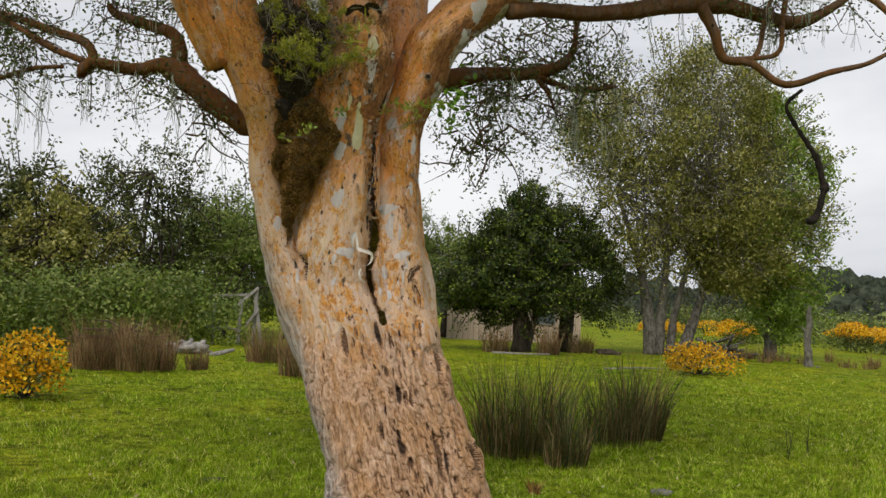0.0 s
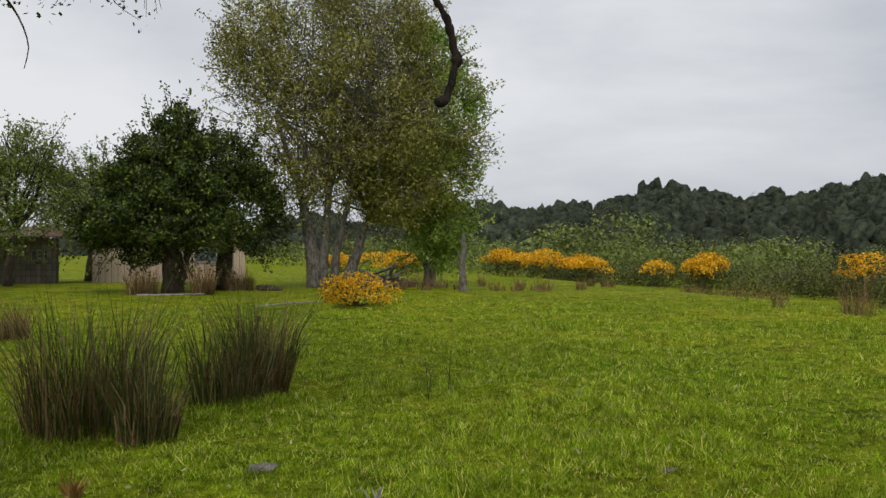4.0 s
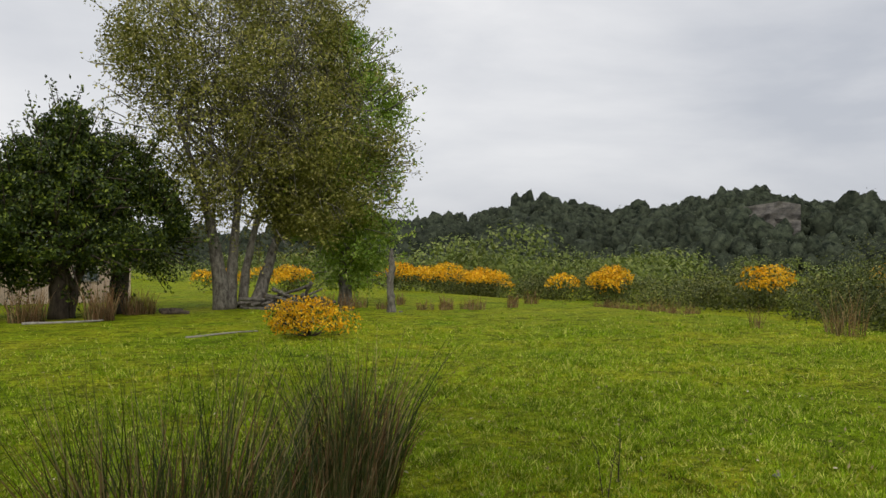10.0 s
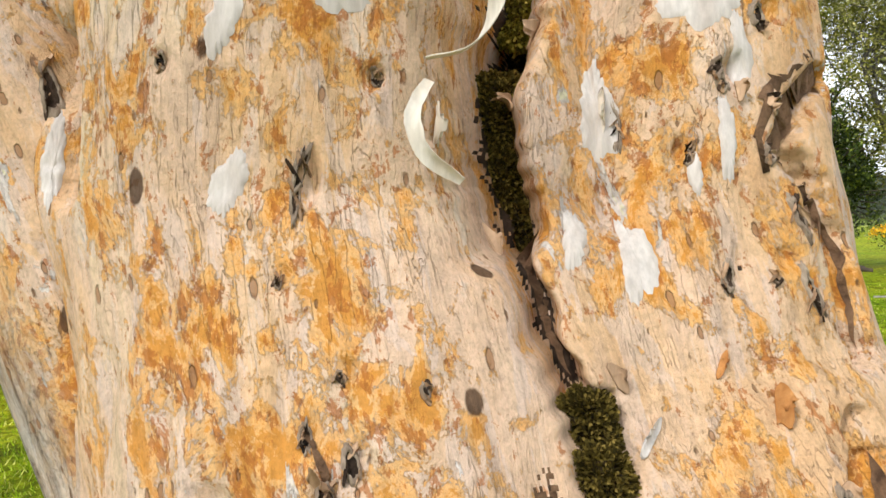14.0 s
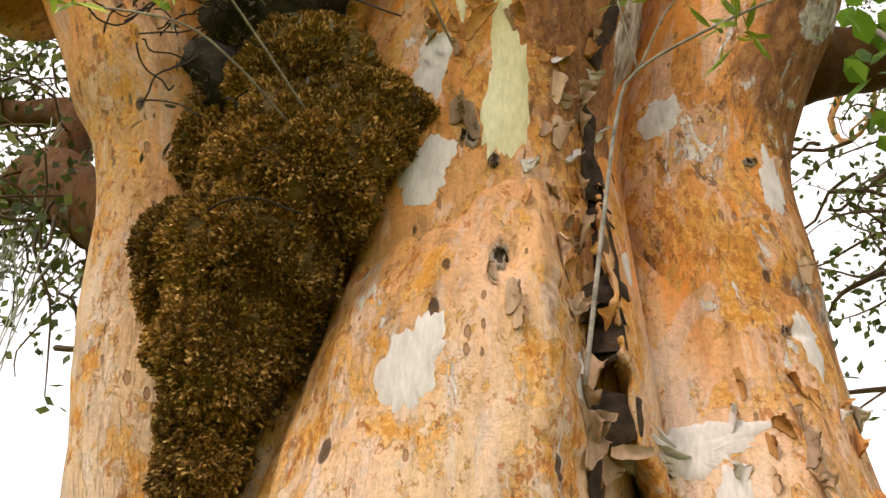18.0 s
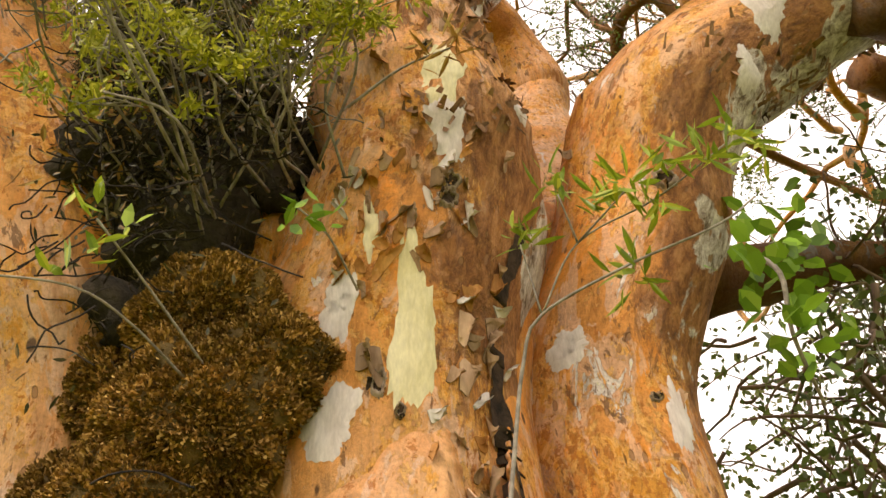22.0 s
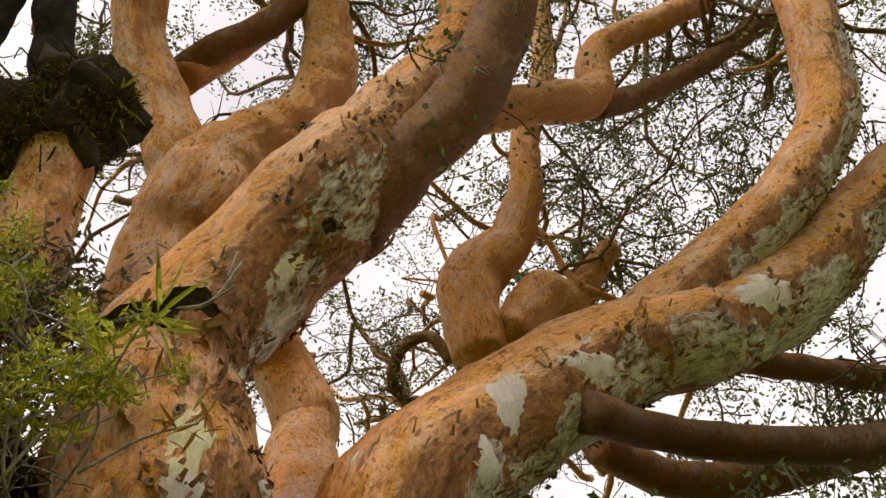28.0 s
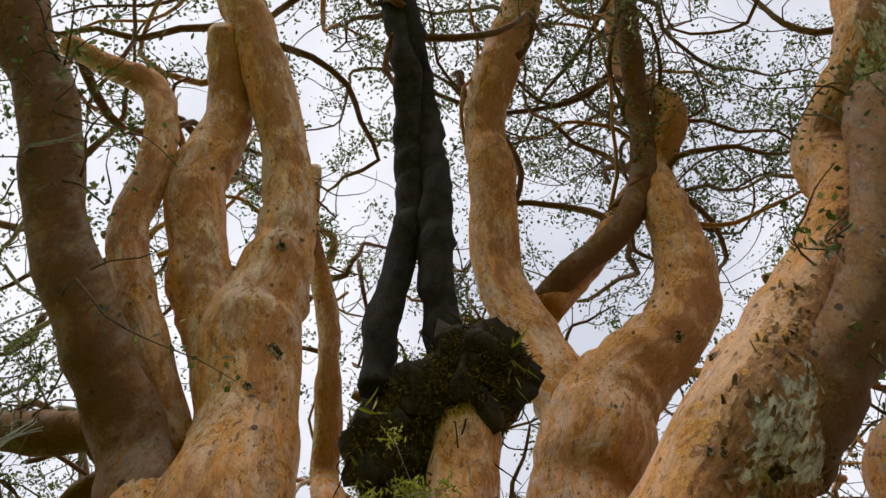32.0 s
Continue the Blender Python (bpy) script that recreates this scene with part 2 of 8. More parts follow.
    if aged:
        # older, rougher, shredding bark towards the foot; grey along the flank
        foot = ramp(nd, ln, calc("MULTIPLY_ADD", mid, 0.25, calc("MULTIPLY", sep.outputs["Z"], 0.5)), [(0.64, grey(0.95)), (0.82, grey(0))])
        flank = calc("ADD", calc("MULTIPLY_ADD", mid, 0.35, calc("MULTIPLY_ADD", sep.outputs["Z"], 0.46, sep.outputs["X"])), 0.5)
        side = ramp(nd, ln, flank, [(0.38, grey(0.85)), (0.52, grey(0))])
        old = ramp(nd, ln, streak, [(0.36, (0.13, 0.07, 0.035)), (0.43, (0.40, 0.22, 0.11)), (0.50, (0.58, 0.36, 0.21)), (0.58, (0.66, 0.44, 0.29)), (0.70, (0.68, 0.55, 0.44))])
        old = mix(nd, ln, ramp(nd, ln, tone, [(0.40, grey(0.5)), (0.52, grey(0))]), old, (0.56, 0.29, 0.11))
        base = mix(nd, ln, foot, base, old)
        gr = ramp(nd, ln, streak, [(0.36, (0.10, 0.08, 0.07)), (0.46, (0.34, 0.31, 0.28)), (0.6, (0.58, 0.54, 0.50))])
        base = mix(nd, ln, side, base, gr)
    base = mix(nd, ln, 0.55, base, ramp(nd, ln, fine, [(0.30, grey(0.55)), (0.56, grey(1.07))]), "MULTIPLY")
    base = mix(nd, ln, 0.45, base, ramp(nd, ln, streak, [(0.34, grey(0.5)), (0.5, grey(1.06))]), "MULTIPLY")
    # small dark chips
    cv = nd.new("ShaderNodeTexVoronoi")
    cv.inputs["Scale"].default_value = 46
    cm = nd.new("ShaderNodeMapping")
    cm.inputs["Scale"].default_value = (1.35, 1.35, 0.55)
    ln.new(flow, cm.inputs["Vector"])
    ln.new(cm.outputs["Vector"], cv.inputs["Vector"])
    cc = nd.new("ShaderNodeSeparateColor")
    ln.new(cv.outputs["Color"], cc.inputs[0])
    chipd = calc("ADD", calc("MULTIPLY", cc.outputs[0], 0.7), calc("MULTIPLY_ADD", fine, 0.25, cv.outputs["Distance"]))
    chip = ramp(nd, ln, chipd, [(0.40, grey(0.85)), (0.46, grey(0))] if along else [(0.34, grey(0.85)), (0.40, grey(0))])
    base = mix(nd, ln, chip, base, c(0.26, 0.13, 0.06))
    # hair cracks along the grain
    hair = add_noise(nd, ln, flow, 1.0, 3, 0.55, 0.25, (75, 75, 8))
    crack = ramp(nd, ln, calc("ABSOLUTE", calc("SUBTRACT", hair, 0.5), 0.0), [(0.0, grey(1)), (0.014, grey(0))])
    where = ramp(nd, ln, big, [(0.46, grey(0.02)), (0.56, grey(0.34))])
    where = mix(nd, ln, 1.0, where, ramp(nd, ln, isl, [(0.40, grey(0.1)), (0.52, grey(1))]), "MULTIPLY")
    if aged:
        where = mix(nd, ln, foot, where, (0.8, 0.8, 0.8))
    crackm = mix(nd, ln, 1.0, crack, where, "MULTIPLY")
    base = mix(nd, ln, crackm, base, c(0.24, 0.13, 0.07))
    ln.new(base, bs.inputs["Base Color"])
    bs.inputs["Roughness"].default_value = 0.8
    bs.inputs["Specular IOR Level"].default_value = 0.22
    h = mix(nd, ln, 0.45, mid, streak)
    h = mix(nd, ln, 0.2, h, fine)
    h = mix(nd, ln, 0.30, h, mix(nd, ln, 0.5, p2, p_or), "SUBTRACT")
    h = mix(nd, ln, crackm, h, (0, 0, 0))
    h = mix(nd, ln, chip, h, (0, 0, 0))
    bump(nd, ln, bs, h, 0.9, 0.016)
    return m


def plain_material(name, a, b, scale=8.0, rough=0.8, bumps=0.3, dist=0.01, stretch=None, vary=0.0, gloss=0.3):
    m, nd, ln, bs = mat_new(name)
    geo = nd.new("ShaderNodeTexCoord").outputs["Object"]
    n1 = add_noise(nd, ln, geo, scale, 8, 0.65, 0.3, stretch)
    n2 = add_noise(nd, ln, geo, scale * 7, 4, 0.6, 0.0, stretch)
    col = mix(nd, ln, ramp(nd, ln, n1, [(0.35, grey(0)), (0.65, grey(1))]), a, b)
    col = mix(nd, ln, 0.5, col, ramp(nd, ln, n2, [(0.3, grey(0.5)), (0.7, grey(1))]), "MULTIPLY")
    if vary:
        oi = nd.new("ShaderNodeObjectInfo")
        gi = nd.new("ShaderNodeNewGeometry")
        sm = nd.new("ShaderNodeMath")
        sm.operation = "FRACT"
        ad = nd.new("ShaderNodeMath")
        ad.operation = "ADD"
        ln.new(oi.outputs["Random"], ad.inputs[0])
        ln.new(gi.outputs["Random Per Island"], ad.inputs[1])
        ln.new(ad.outputs[0], sm.inputs[0])
        col = mix(nd, ln, vary, col, ramp(nd, ln, sm.outputs[0], [(0, grey(0.35)), (1, grey(1.5))]), "MULTIPLY")
    ln.new(col, bs.inputs["Base Color"])
    bs.inputs["Roughness"].default_value = rough
    bs.inputs["Specular IOR Level"].default_value = gloss
    if bumps:
        bump(nd, ln, bs, mix(nd, ln, 0.4, n1, n2), bumps, dist)
    return m


def leaf_material(name, dark, light, pale=None, rough=0.5, gloss=0.35, through=0.25, lump=0.9, contrast=(0.55, 1.35)):
    """Leaves: colour varies leaf by leaf and slowly over the crown; light passes through a little."""
    m, nd, ln, bs = mat_new(name)
    gi = nd.new("ShaderNodeNewGeometry")
    geo = nd.new("ShaderNodeTexCoord").outputs["Object"]
    stops = [(0.0, dark), (0.75, light)] + ([(0.93, pale)] if pale else [])
    col = ramp(nd, ln, gi.outputs["Random Per Island"], stops)
    slow = add_noise(nd, ln, geo, lump, 4, 0.6)
    col = mix(nd, ln, 0.6, col, ramp(nd, ln, slow, [(0.34, grey(contrast[0])), (0.66, grey(contrast[1]))]), "MULTIPLY")
    ln.new(col, bs.inputs["Base Color"])
    bs.inputs["Roughness"].default_value = rough
    bs.inputs["Specular IOR Level"].default_value = gloss
    if through:
        out = next(n for n in nd if n.type == "OUTPUT_MATERIAL")
        tr = nd.new("ShaderNodeBsdfTranslucent")
        ln.new(col, tr.inputs["Color"])
        ms = nd.new("ShaderNodeMixShader")
        ms.inputs[0].default_value = through
        ln.new(bs.outputs[0], ms.inputs[1])
        ln.new(tr.outputs[0], ms.inputs[2])
        ln.new(ms.outputs[0], out.inputs["Surface"])
    return m


M_BARK = bark_material("peeling_bark")
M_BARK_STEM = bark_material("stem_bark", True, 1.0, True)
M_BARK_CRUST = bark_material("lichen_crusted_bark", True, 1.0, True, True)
# dimmed copies of the bark; the low right limbs' shade is in the brown
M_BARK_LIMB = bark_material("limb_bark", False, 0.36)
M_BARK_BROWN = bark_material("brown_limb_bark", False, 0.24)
M_BARK_DARK = plain_material("twig_bark", (0.08, 0.055, 0.04), (0.2, 0.13, 0.08), 14, 0.9, 0.5, 0.006, (1, 1, 0.4))
M_SCALE = plain_material("pale_fresh_bark", (0.54, 0.47, 0.43), (0.70, 0.65, 0.62), 16, 0.75, 0.35, 0.004, (1.5, 1.5, 0.4))
M_SCALE_Y = plain_material("cream_fresh_bark", (0.62, 0.55, 0.30), (0.76, 0.70, 0.46), 16, 0.75, 0.35, 0.004, (1.5, 1.5, 0.4))
M_PEEL = plain_material("curling_bark_flake", (0.26, 0.15, 0.08), (0.56, 0.38, 0.25), 18, 0.85, 0.5, 0.004, (1.4, 1.4, 0.4), 0.5)
M_PEEL_O = plain_material("orange_bark_flake", (0.36, 0.14, 0.035), (0.68, 0.34, 0.12), 22, 0.85, 0.6, 0.004, (1.4, 1.4, 0.4), 0.4)
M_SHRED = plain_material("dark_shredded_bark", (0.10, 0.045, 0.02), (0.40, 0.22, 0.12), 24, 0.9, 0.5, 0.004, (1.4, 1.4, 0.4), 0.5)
M_PEEL_W = plain_material("white_inner_bark", (0.66, 0.56, 0.45), (0.80, 0.75, 0.69), 14, 0.75, 0.35, 0.004, (1.4, 1.4, 0.4))
# torn bark, with the shade inside gashes and fissures in its brown
M_GASH = plain_material("torn_shaded_bark", (0.075, 0.04, 0.022), (0.26, 0.15, 0.085), 45, 1.0, 0.9, 0.006)
M_KNOT = plain_material("weathered_knot_rim", (0.16, 0.11, 0.075), (0.44, 0.35, 0.27), 40, 0.95, 0.9, 0.006, (1.4, 1.4, 0.5))
# rotten wood, darkened to hold the shade of pits and hollows
M_ROT_SHADE = plain_material("rotten_shaded_wood", (0.012, 0.008, 0.006), (0.085, 0.052, 0.033), 40, 1.0, 0.9, 0.006)
M_SOIL = plain_material("dark_humus", (0.02, 0.017, 0.013), (0.075, 0.058, 0.042), 22, 1.0, 0.9, 0.02)
M_LICHEN = plain_material("grey_green_lichen", (0.22, 0.25, 0.18), (0.45, 0.47, 0.38), 30, 1.0, 0.6, 0.004)
M_DEADWOOD = plain_material("dead_branch_bark", (0.008, 0.006, 0.005), (0.042, 0.03, 0.022), 22, 0.95, 1.0, 0.02, (1, 1, 0.4))
M_LEAF_TREE = leaf_material("small_dark_leaf", (0.04, 0.06, 0.014), (0.12, 0.165, 0.04), (0.24, 0.27, 0.09), through=0.45)
M_LEAF_SHRUB = leaf_material("fresh_shrub_leaf", (0.17, 0.20, 0.016), (0.41, 0.43, 0.042), (0.63, 0.60, 0.10), through=0.4, lump=5.0, contrast=(0.6, 1.2))
M_YEW = leaf_material("evergreen_needles", (0.014, 0.028, 0.005), (0.07, 0.11, 0.014), (0.22, 0.27, 0.03), lump=1.8, contrast=(0.25, 1.6))
M_BIG = leaf_material("olive_leaves", (0.12, 0.135, 0.02), (0.30, 0.29, 0.055), (0.48, 0.43, 0.14), lump=1.6, contrast=(0.4, 1.5))
M_HEDGE = leaf_material("thicket_leaves", (0.022, 0.034, 0.007), (0.10, 0.125, 0.022), (0.21, 0.22, 0.06), lump=1.1, contrast=(0.4, 1.5))
M_LIGHT = leaf_material("spring_leaves", (0.08, 0.13, 0.015), (0.2, 0.27, 0.04), (0.32, 0.34, 0.1))
M_FAR = leaf_material("hill_forest_leaves", (0.03, 0.04, 0.024), (0.08, 0.095, 0.055), (0.13, 0.14, 0.09), 0.8, 0.1, 0.0, 0.11, (0.45, 1.5))
M_GORSE = leaf_material("yellow_blossom", (0.62, 0.30, 0.006), (0.85, 0.47, 0.012), (0.9, 0.60, 0.03), 0.6, 0.2, 0.2)
M_RUSH = leaf_material("rush_blades", (0.016, 0.03, 0.006), (0.095, 0.12, 0.024), (0.40, 0.32, 0.15), 0.5, 0.3, 0.1)
M_REED = leaf_material("dry_reeds", (0.13, 0.065, 0.03), (0.30, 0.18, 0.08), (0.42, 0.3, 0.16), 0.8, 0.2, 0.1)
M_GRASS = leaf_material("grass_blades", (0.09, 0.17, 0.005), (0.35, 0.49, 0.018), (0.66, 0.64, 0.16), 0.6, 0.12, 0.25, 5.0, (0.22, 1.6))
M_GREYBARK = plain_material("lichen_grey_bark", (0.06, 0.05, 0.04), (0.26, 0.24, 0.2), 9, 0.9, 0.6, 0.02, (1, 1, 0.5))
M_DARKBARK = plain_material("dark_trunk_bark", (0.04, 0.03, 0.022), (0.11, 0.085, 0.06), 9, 0.9, 0.6, 0.02, (1, 1, 0.4))


def ground_material():
    m, nd, ln, bs = mat_new("meadow_turf")
    geo = nd.new("ShaderNodeTexCoord").outputs["Object"]
    big = add_noise(nd, ln, geo, 0.35, 5, 0.6, 0.3)
    mid = add_noise(nd, ln, geo, 3.4, 10, 0.72, 0.4)
    fine = add_noise(nd, ln, geo, 38, 8, 0.75)
    tuss = add_noise(nd, ln, geo, 9, 6, 0.7, 0.5)
    clod = add_noise(nd, ln, geo, 1.9, 8, 0.72, 0.6)
    col = mix(nd, ln, ramp(nd, ln, big, [(0.35, grey(0)), (0.65, grey(1))]), (0.125, 0.195, 0.005), (0.26, 0.275, 0.012))
    col = mix(nd, ln, ramp(nd, ln, mid, [(0.52, grey(0)), (0.75, grey(0.75))]), col, (0.27, 0.26, 0.04))
    col = mix(nd, ln, 0.75, col, ramp(nd, ln, fine, [(0.3, grey(0.25)), (0.66, grey(1.5))]), "MULTIPLY")
    col = mix(nd, ln, 0.8, col, ramp(nd, ln, tuss, [(0.36, grey(0.22)), (0.58, grey(1.4))]), "MULTIPLY")
    col = mix(nd, ln, 0.8, col, ramp(nd, ln, clod, [(0.38, grey(0.3)), (0.47, grey(1.0)), (0.62, grey(1.45))]), "MULTIPLY")
    ln.new(col, bs.inputs["Base Color"])
    bs.inputs["Roughness"].default_value = 0.85
    bs.inputs["Specular IOR Level"].default_value = 0.04
    bump(nd, ln, bs, mix(nd, ln, 0.5, fine, tuss), 1.0, 0.06)
    return m


M_GROUND = ground_material()


# ---- mesh helpers ----
def mesh_object(name, verts, faces, material, parent=None, smooth=True, label=""):
    me = bpy.data.meshes.new(name)
    me.from_pydata([tuple(map(float, v)) for v in verts], [], faces)
    if smooth:
        me.polygons.foreach_set("use_smooth", [True] * len(me.polygons))
    me.materials.append(material)
    me.update()
    ob = new(name, me)
    if parent:
        ob.parent = parent
    if label:
        ob["label"] = label
    return ob


def quads_object(name, corners, material, parent=None, label=""):
    """corners: array (n, 4, 3); each quad an island of its own."""
    n = len(corners)
    me = bpy.data.meshes.new(name)
    me.vertices.add(4 * n)
    me.vertices.foreach_set("co", np.asarray(corners, dtype=np.float32).ravel())
    me.loops.add(4 * n)
    me.loops.foreach_set("vertex_index", np.arange(4 * n, dtype=np.int32))
    me.polygons.add(n)
    me.polygons.foreach_set("loop_start", np.arange(0, 4 * n, 4, dtype=np.int32))
    me.materials.append(material)
    me.update(calc_edges=True)
    ob = new(name, me)
    if parent:
        ob.parent = parent
    if label:
        ob["label"] = label
    return ob


def empty(name, at=(0, 0, 0)):
    ob = new(name)
    ob.location = at
    return ob


def smooth_path(points, step):
    """Catmull-Rom through (x, y, z, r) control points, sampled about every step metres."""
    p = np.array(points, dtype=float)
    p = np.vstack([2 * p[0] - p[1], p, 2 * p[-1] - p[-2]])
    out = []
    for i in range(1, len(p) - 2):
        a, b, c, d = p[i - 1 : i + 3]
        n = max(2, int(np.linalg.norm(c[:3] - b[:3]) / step))
        for k in np.arange(n) / n:
            out.append(0.5 * (2 * b + (c - a) * k + (2 * a - 5 * b + 4 * c - d) * k**2 + (3 * b - a - 3 * c + d) * k**3))
    out.append(p[-2])
    out = np.array(out)
    out[:, 3] = np.maximum(out[:, 3], 0.0015)
    return out


def tube_mesh(points, step=0.05, sides=16, lumps=0.0, seed=0, cap=True):
    """Verts and faces of a limb along control points, with uneven girth."""
    path = smooth_path(points, step)
    n = len(path)
    tang = np.gradient(path[:, :3], axis=0)
    tang /= np.linalg.norm(tang, axis=1)[:, None] + 1e-9
    ref = np.array([0.31, 0.74, 0.22])
    u = np.cross(tang[0], ref)
    u /= np.linalg.norm(u)
    verts = []
    ang = np.arange(sides) * 2 * math.pi / sides
    for i in range(n):
        u = u - tang[i] * (u @ tang[i])
        u /= np.linalg.norm(u)
        w = np.cross(tang[i], u)
        c, r = path[i, :3], path[i, 3]
        for a in ang:
            d = math.cos(a) * u + math.sin(a) * w
            rr = r
            if lumps:
                q = c + d * r
                rr = r * (1 + lumps * noise.noise(Vector(q * (0.55 / max(r, 0.03)) + seed * 3.7)) + 0.35 * lumps * noise.noise(Vector(q * (1.7 / max(r, 0.03)) + seed)))
            verts.append(c + d * rr)
    faces = []
    for i in range(n - 1):
        for j in range(sides):
            k = (j + 1) % sides
            faces.append((i * sides + j, i * sides + k, (i + 1) * sides + k, (i + 1) * sides + j))
    if cap:
        faces.append(tuple(range(sides))[::-1])
        faces.append(tuple((n - 1) * sides + j for j in range(sides)))
    return verts, faces


def tube(name, points, material, parent=None, step=0.05, sides=16, lumps=0.0, seed=0, label=""):
    v, f = tube_mesh(points, step, sides, lumps, seed)
    return mesh_object(name, v, f, material, parent, True, label)


def tubes(name, many, material, parent=None, step=0.08, sides=5, label=""):
    """Several thin twigs as one mesh."""
    V, F = [], []
    for pts in many:
        v, f = tube_mesh(pts, step, sides)
        o = len(V)
        V += v
        F += [tuple(i + o for i in g) for g in f]
    return mesh_object(name, V, F, material, parent, True, label)


def rand_dirs(rng, n, up=0.0):
    d = rng.normal(size=(n, 3))
    d[:, 2] += up
    return d / np.linalg.norm(d, axis=1)[:, None]


def leaf_quads(rng, centres, length, width, up=0.0, droop=0.0, spread=0.35):
    """A kite-shaped leaf at every centre, turned at random."""
    n = len(centres)
    d = rand_dirs(rng, n, up)
    d[:, 2] -= droop
    d /= np.linalg.norm(d, axis=1)[:, None]
    s = np.cross(d, rand_dirs(rng, n))
    s /= np.linalg.norm(s, axis=1)[:, None] + 1e-9
    L = length * (1 + spread * rng.uniform(-1, 1, n))[:, None]
    W = width * (1 + spread * rng.uniform(-1, 1, n))[:, None]
    c = np.asarray(centres)
    mid = c + d * L * 0.45
    return np.stack([c, mid + s * W * 0.5, c + d * L, mid - s * W * 0.5], axis=1)


def blob_points(rng, blobs, n, shell=0.55, normals=False):
    """Points near the surfaces of lumpy ellipsoids (x, y, z, rx, ry, rz), denser outside."""
    b = np.array(blobs, dtype=float)
    vol = (b[:, 3] * b[:, 4] * b[:, 5]) ** 0.67
    pick = rng.choice(len(b), n, p=vol / vol.sum())
    d = rand_dirs(rng, n)
    r = shell + (1.04 - shell) * rng.random(n) ** 0.7
    p = b[pick, :3] + d * b[pick, 3:] * r[:, None]
    return (p, d / b[pick, 3:] * b[pick, 3:].mean(1)[:, None]) if normals else p


def facing_leaves(rng, p, d, length, width, loose=0.55):
    """Leaves whose faces follow the surface of the clump they sit on."""
    n = d + rng.normal(size=d.shape) * loose
    n /= np.linalg.norm(n, axis=1)[:, None]
    a = np.cross(n, rand_dirs(rng, len(p)))
    a /= np.linalg.norm(a, axis=1)[:, None] + 1e-9
    b = np.cross(n, a)
    L = (length * rng.uniform(0.65, 1.35, len(p)))[:, None]
    W = (width * rng.uniform(0.65, 1.35, len(p)))[:, None]
    return np.stack([p - a * L * 0.5, p + b * W * 0.5, p + a * L * 0.5, p - b * W * 0.5], 1)


# ---- ground ----
def ground_height(x, y):
    x, y = np.asarray(x, dtype=float), np.asarray(y, dtype=float)
    far = np.maximum(0, y - 18)
    h = -0.018 * np.minimum(far, 60)
    bank = 1 / (1 + np.exp(np.clip(-(x - 19 - 0.32 * (y - 8)) / 1.6, -50, 50)))
    h = h - 0.9 * bank * (x > 0)
    h = h + 0.05 * np.sin(x * 0.55 + 0.3 * y) * np.sin(y * 0.43 + 1.1) * np.clip((np.hypot(x, y - 4) - 2) / 8, 0, 1)
    h = h + 0.018 * np.sin(x * 2.3 + 0.7) * np.sin(y * 2.9 + x)
    return h


def build_ground():
    def axis(near, step, far):
        a = list(np.arange(-near, near + 1e-6, step))
        v, s = near, step
        while v < far:
            s *= 1.28
            v += s
            a = [-v] + a + [v]
        return np.array(a)

    xs, ys = axis(14, 0.2, 2500), axis(14, 0.2, 2500) + 6
    X, Y = np.meshgrid(xs, ys)
    Z = ground_height(X, Y)
    V = np.stack([X, Y, Z], -1).reshape(-1, 3)
    w = len(xs)
    F = [(j * w + i, j * w + i + 1, (j + 1) * w + i + 1, (j + 1) * w + i) for j in range(len(ys) - 1) for i in range(w - 1)]
    return tagged(mesh_object("ground", V, F, M_GROUND), "bright green grazed meadow turf with low tussocks", "ground", kind="structure")


build_ground()


# ---- the old tree ----
tree = tagged(empty("old_tree", (-0.05, 4.8, 0)), "old leaning tree with smooth orange peeling bark and twisted limbs", "tree")


LOBES = [
    # middle column
    [(0.0, -0.1, 4.62, 0.36), (0.55, -0.22, 5.05, 0.36), (0.9, -0.38, 5.28, 0.38), (1.25, -0.5, 5.6, 0.36), (1.6, -0.66, 5.7, 0.33), (1.9, -0.68, 5.68, 0.29), (2.2, -0.64, 5.64, 0.25), (2.6, -0.6, 5.62, 0.19), (3.3, -0.52, 5.58, 0.2)],
    # right column
    [(0.0, 0.15, 4.75, 0.3), (0.55, 0.04, 5.1, 0.29), (0.9, -0.10, 5.35, 0.26), (1.2, -0.185, 5.56, 0.245), (1.33, -0.195, 5.60, 0.215), (1.45, -0.205, 5.64, 0.15), (1.6, -0.215, 5.68, 0.135), (1.9, -0.245, 5.77, 0.145), (2.35, -0.285, 5.77, 0.125), (2.7, -0.28, 5.80, 0.135), (3.0, -0.18, 5.86, 0.19), (3.3, 0.0, 5.92, 0.24)],
    # back of the bole
    [(0.0, -0.05, 4.85, 0.45), (0.55, -0.2, 5.2, 0.42), (0.9, -0.34, 5.45, 0.43), (1.25, -0.46, 5.75, 0.46), (1.6, -0.55, 5.95, 0.42), (2.2, -0.62, 6.0, 0.42), (3.0, -0.62, 6.0, 0.34), (3.3, -0.6, 6.0, 0.28)],
    # back of the right column
    [(0.0, 0.15, 4.85, 0.26), (0.55, 0.06, 5.25, 0.26), (0.9, -0.06, 5.55, 0.24), (1.2, -0.15, 5.85, 0.22), (1.6, -0.19, 6.02, 0.20), (1.9, -0.26, 6.05, 0.18), (2.35, -0.30, 6.05, 0.18), (2.8, -0.29, 6.05, 0.18), (3.3, -0.1, 6.05, 0.22)],
]


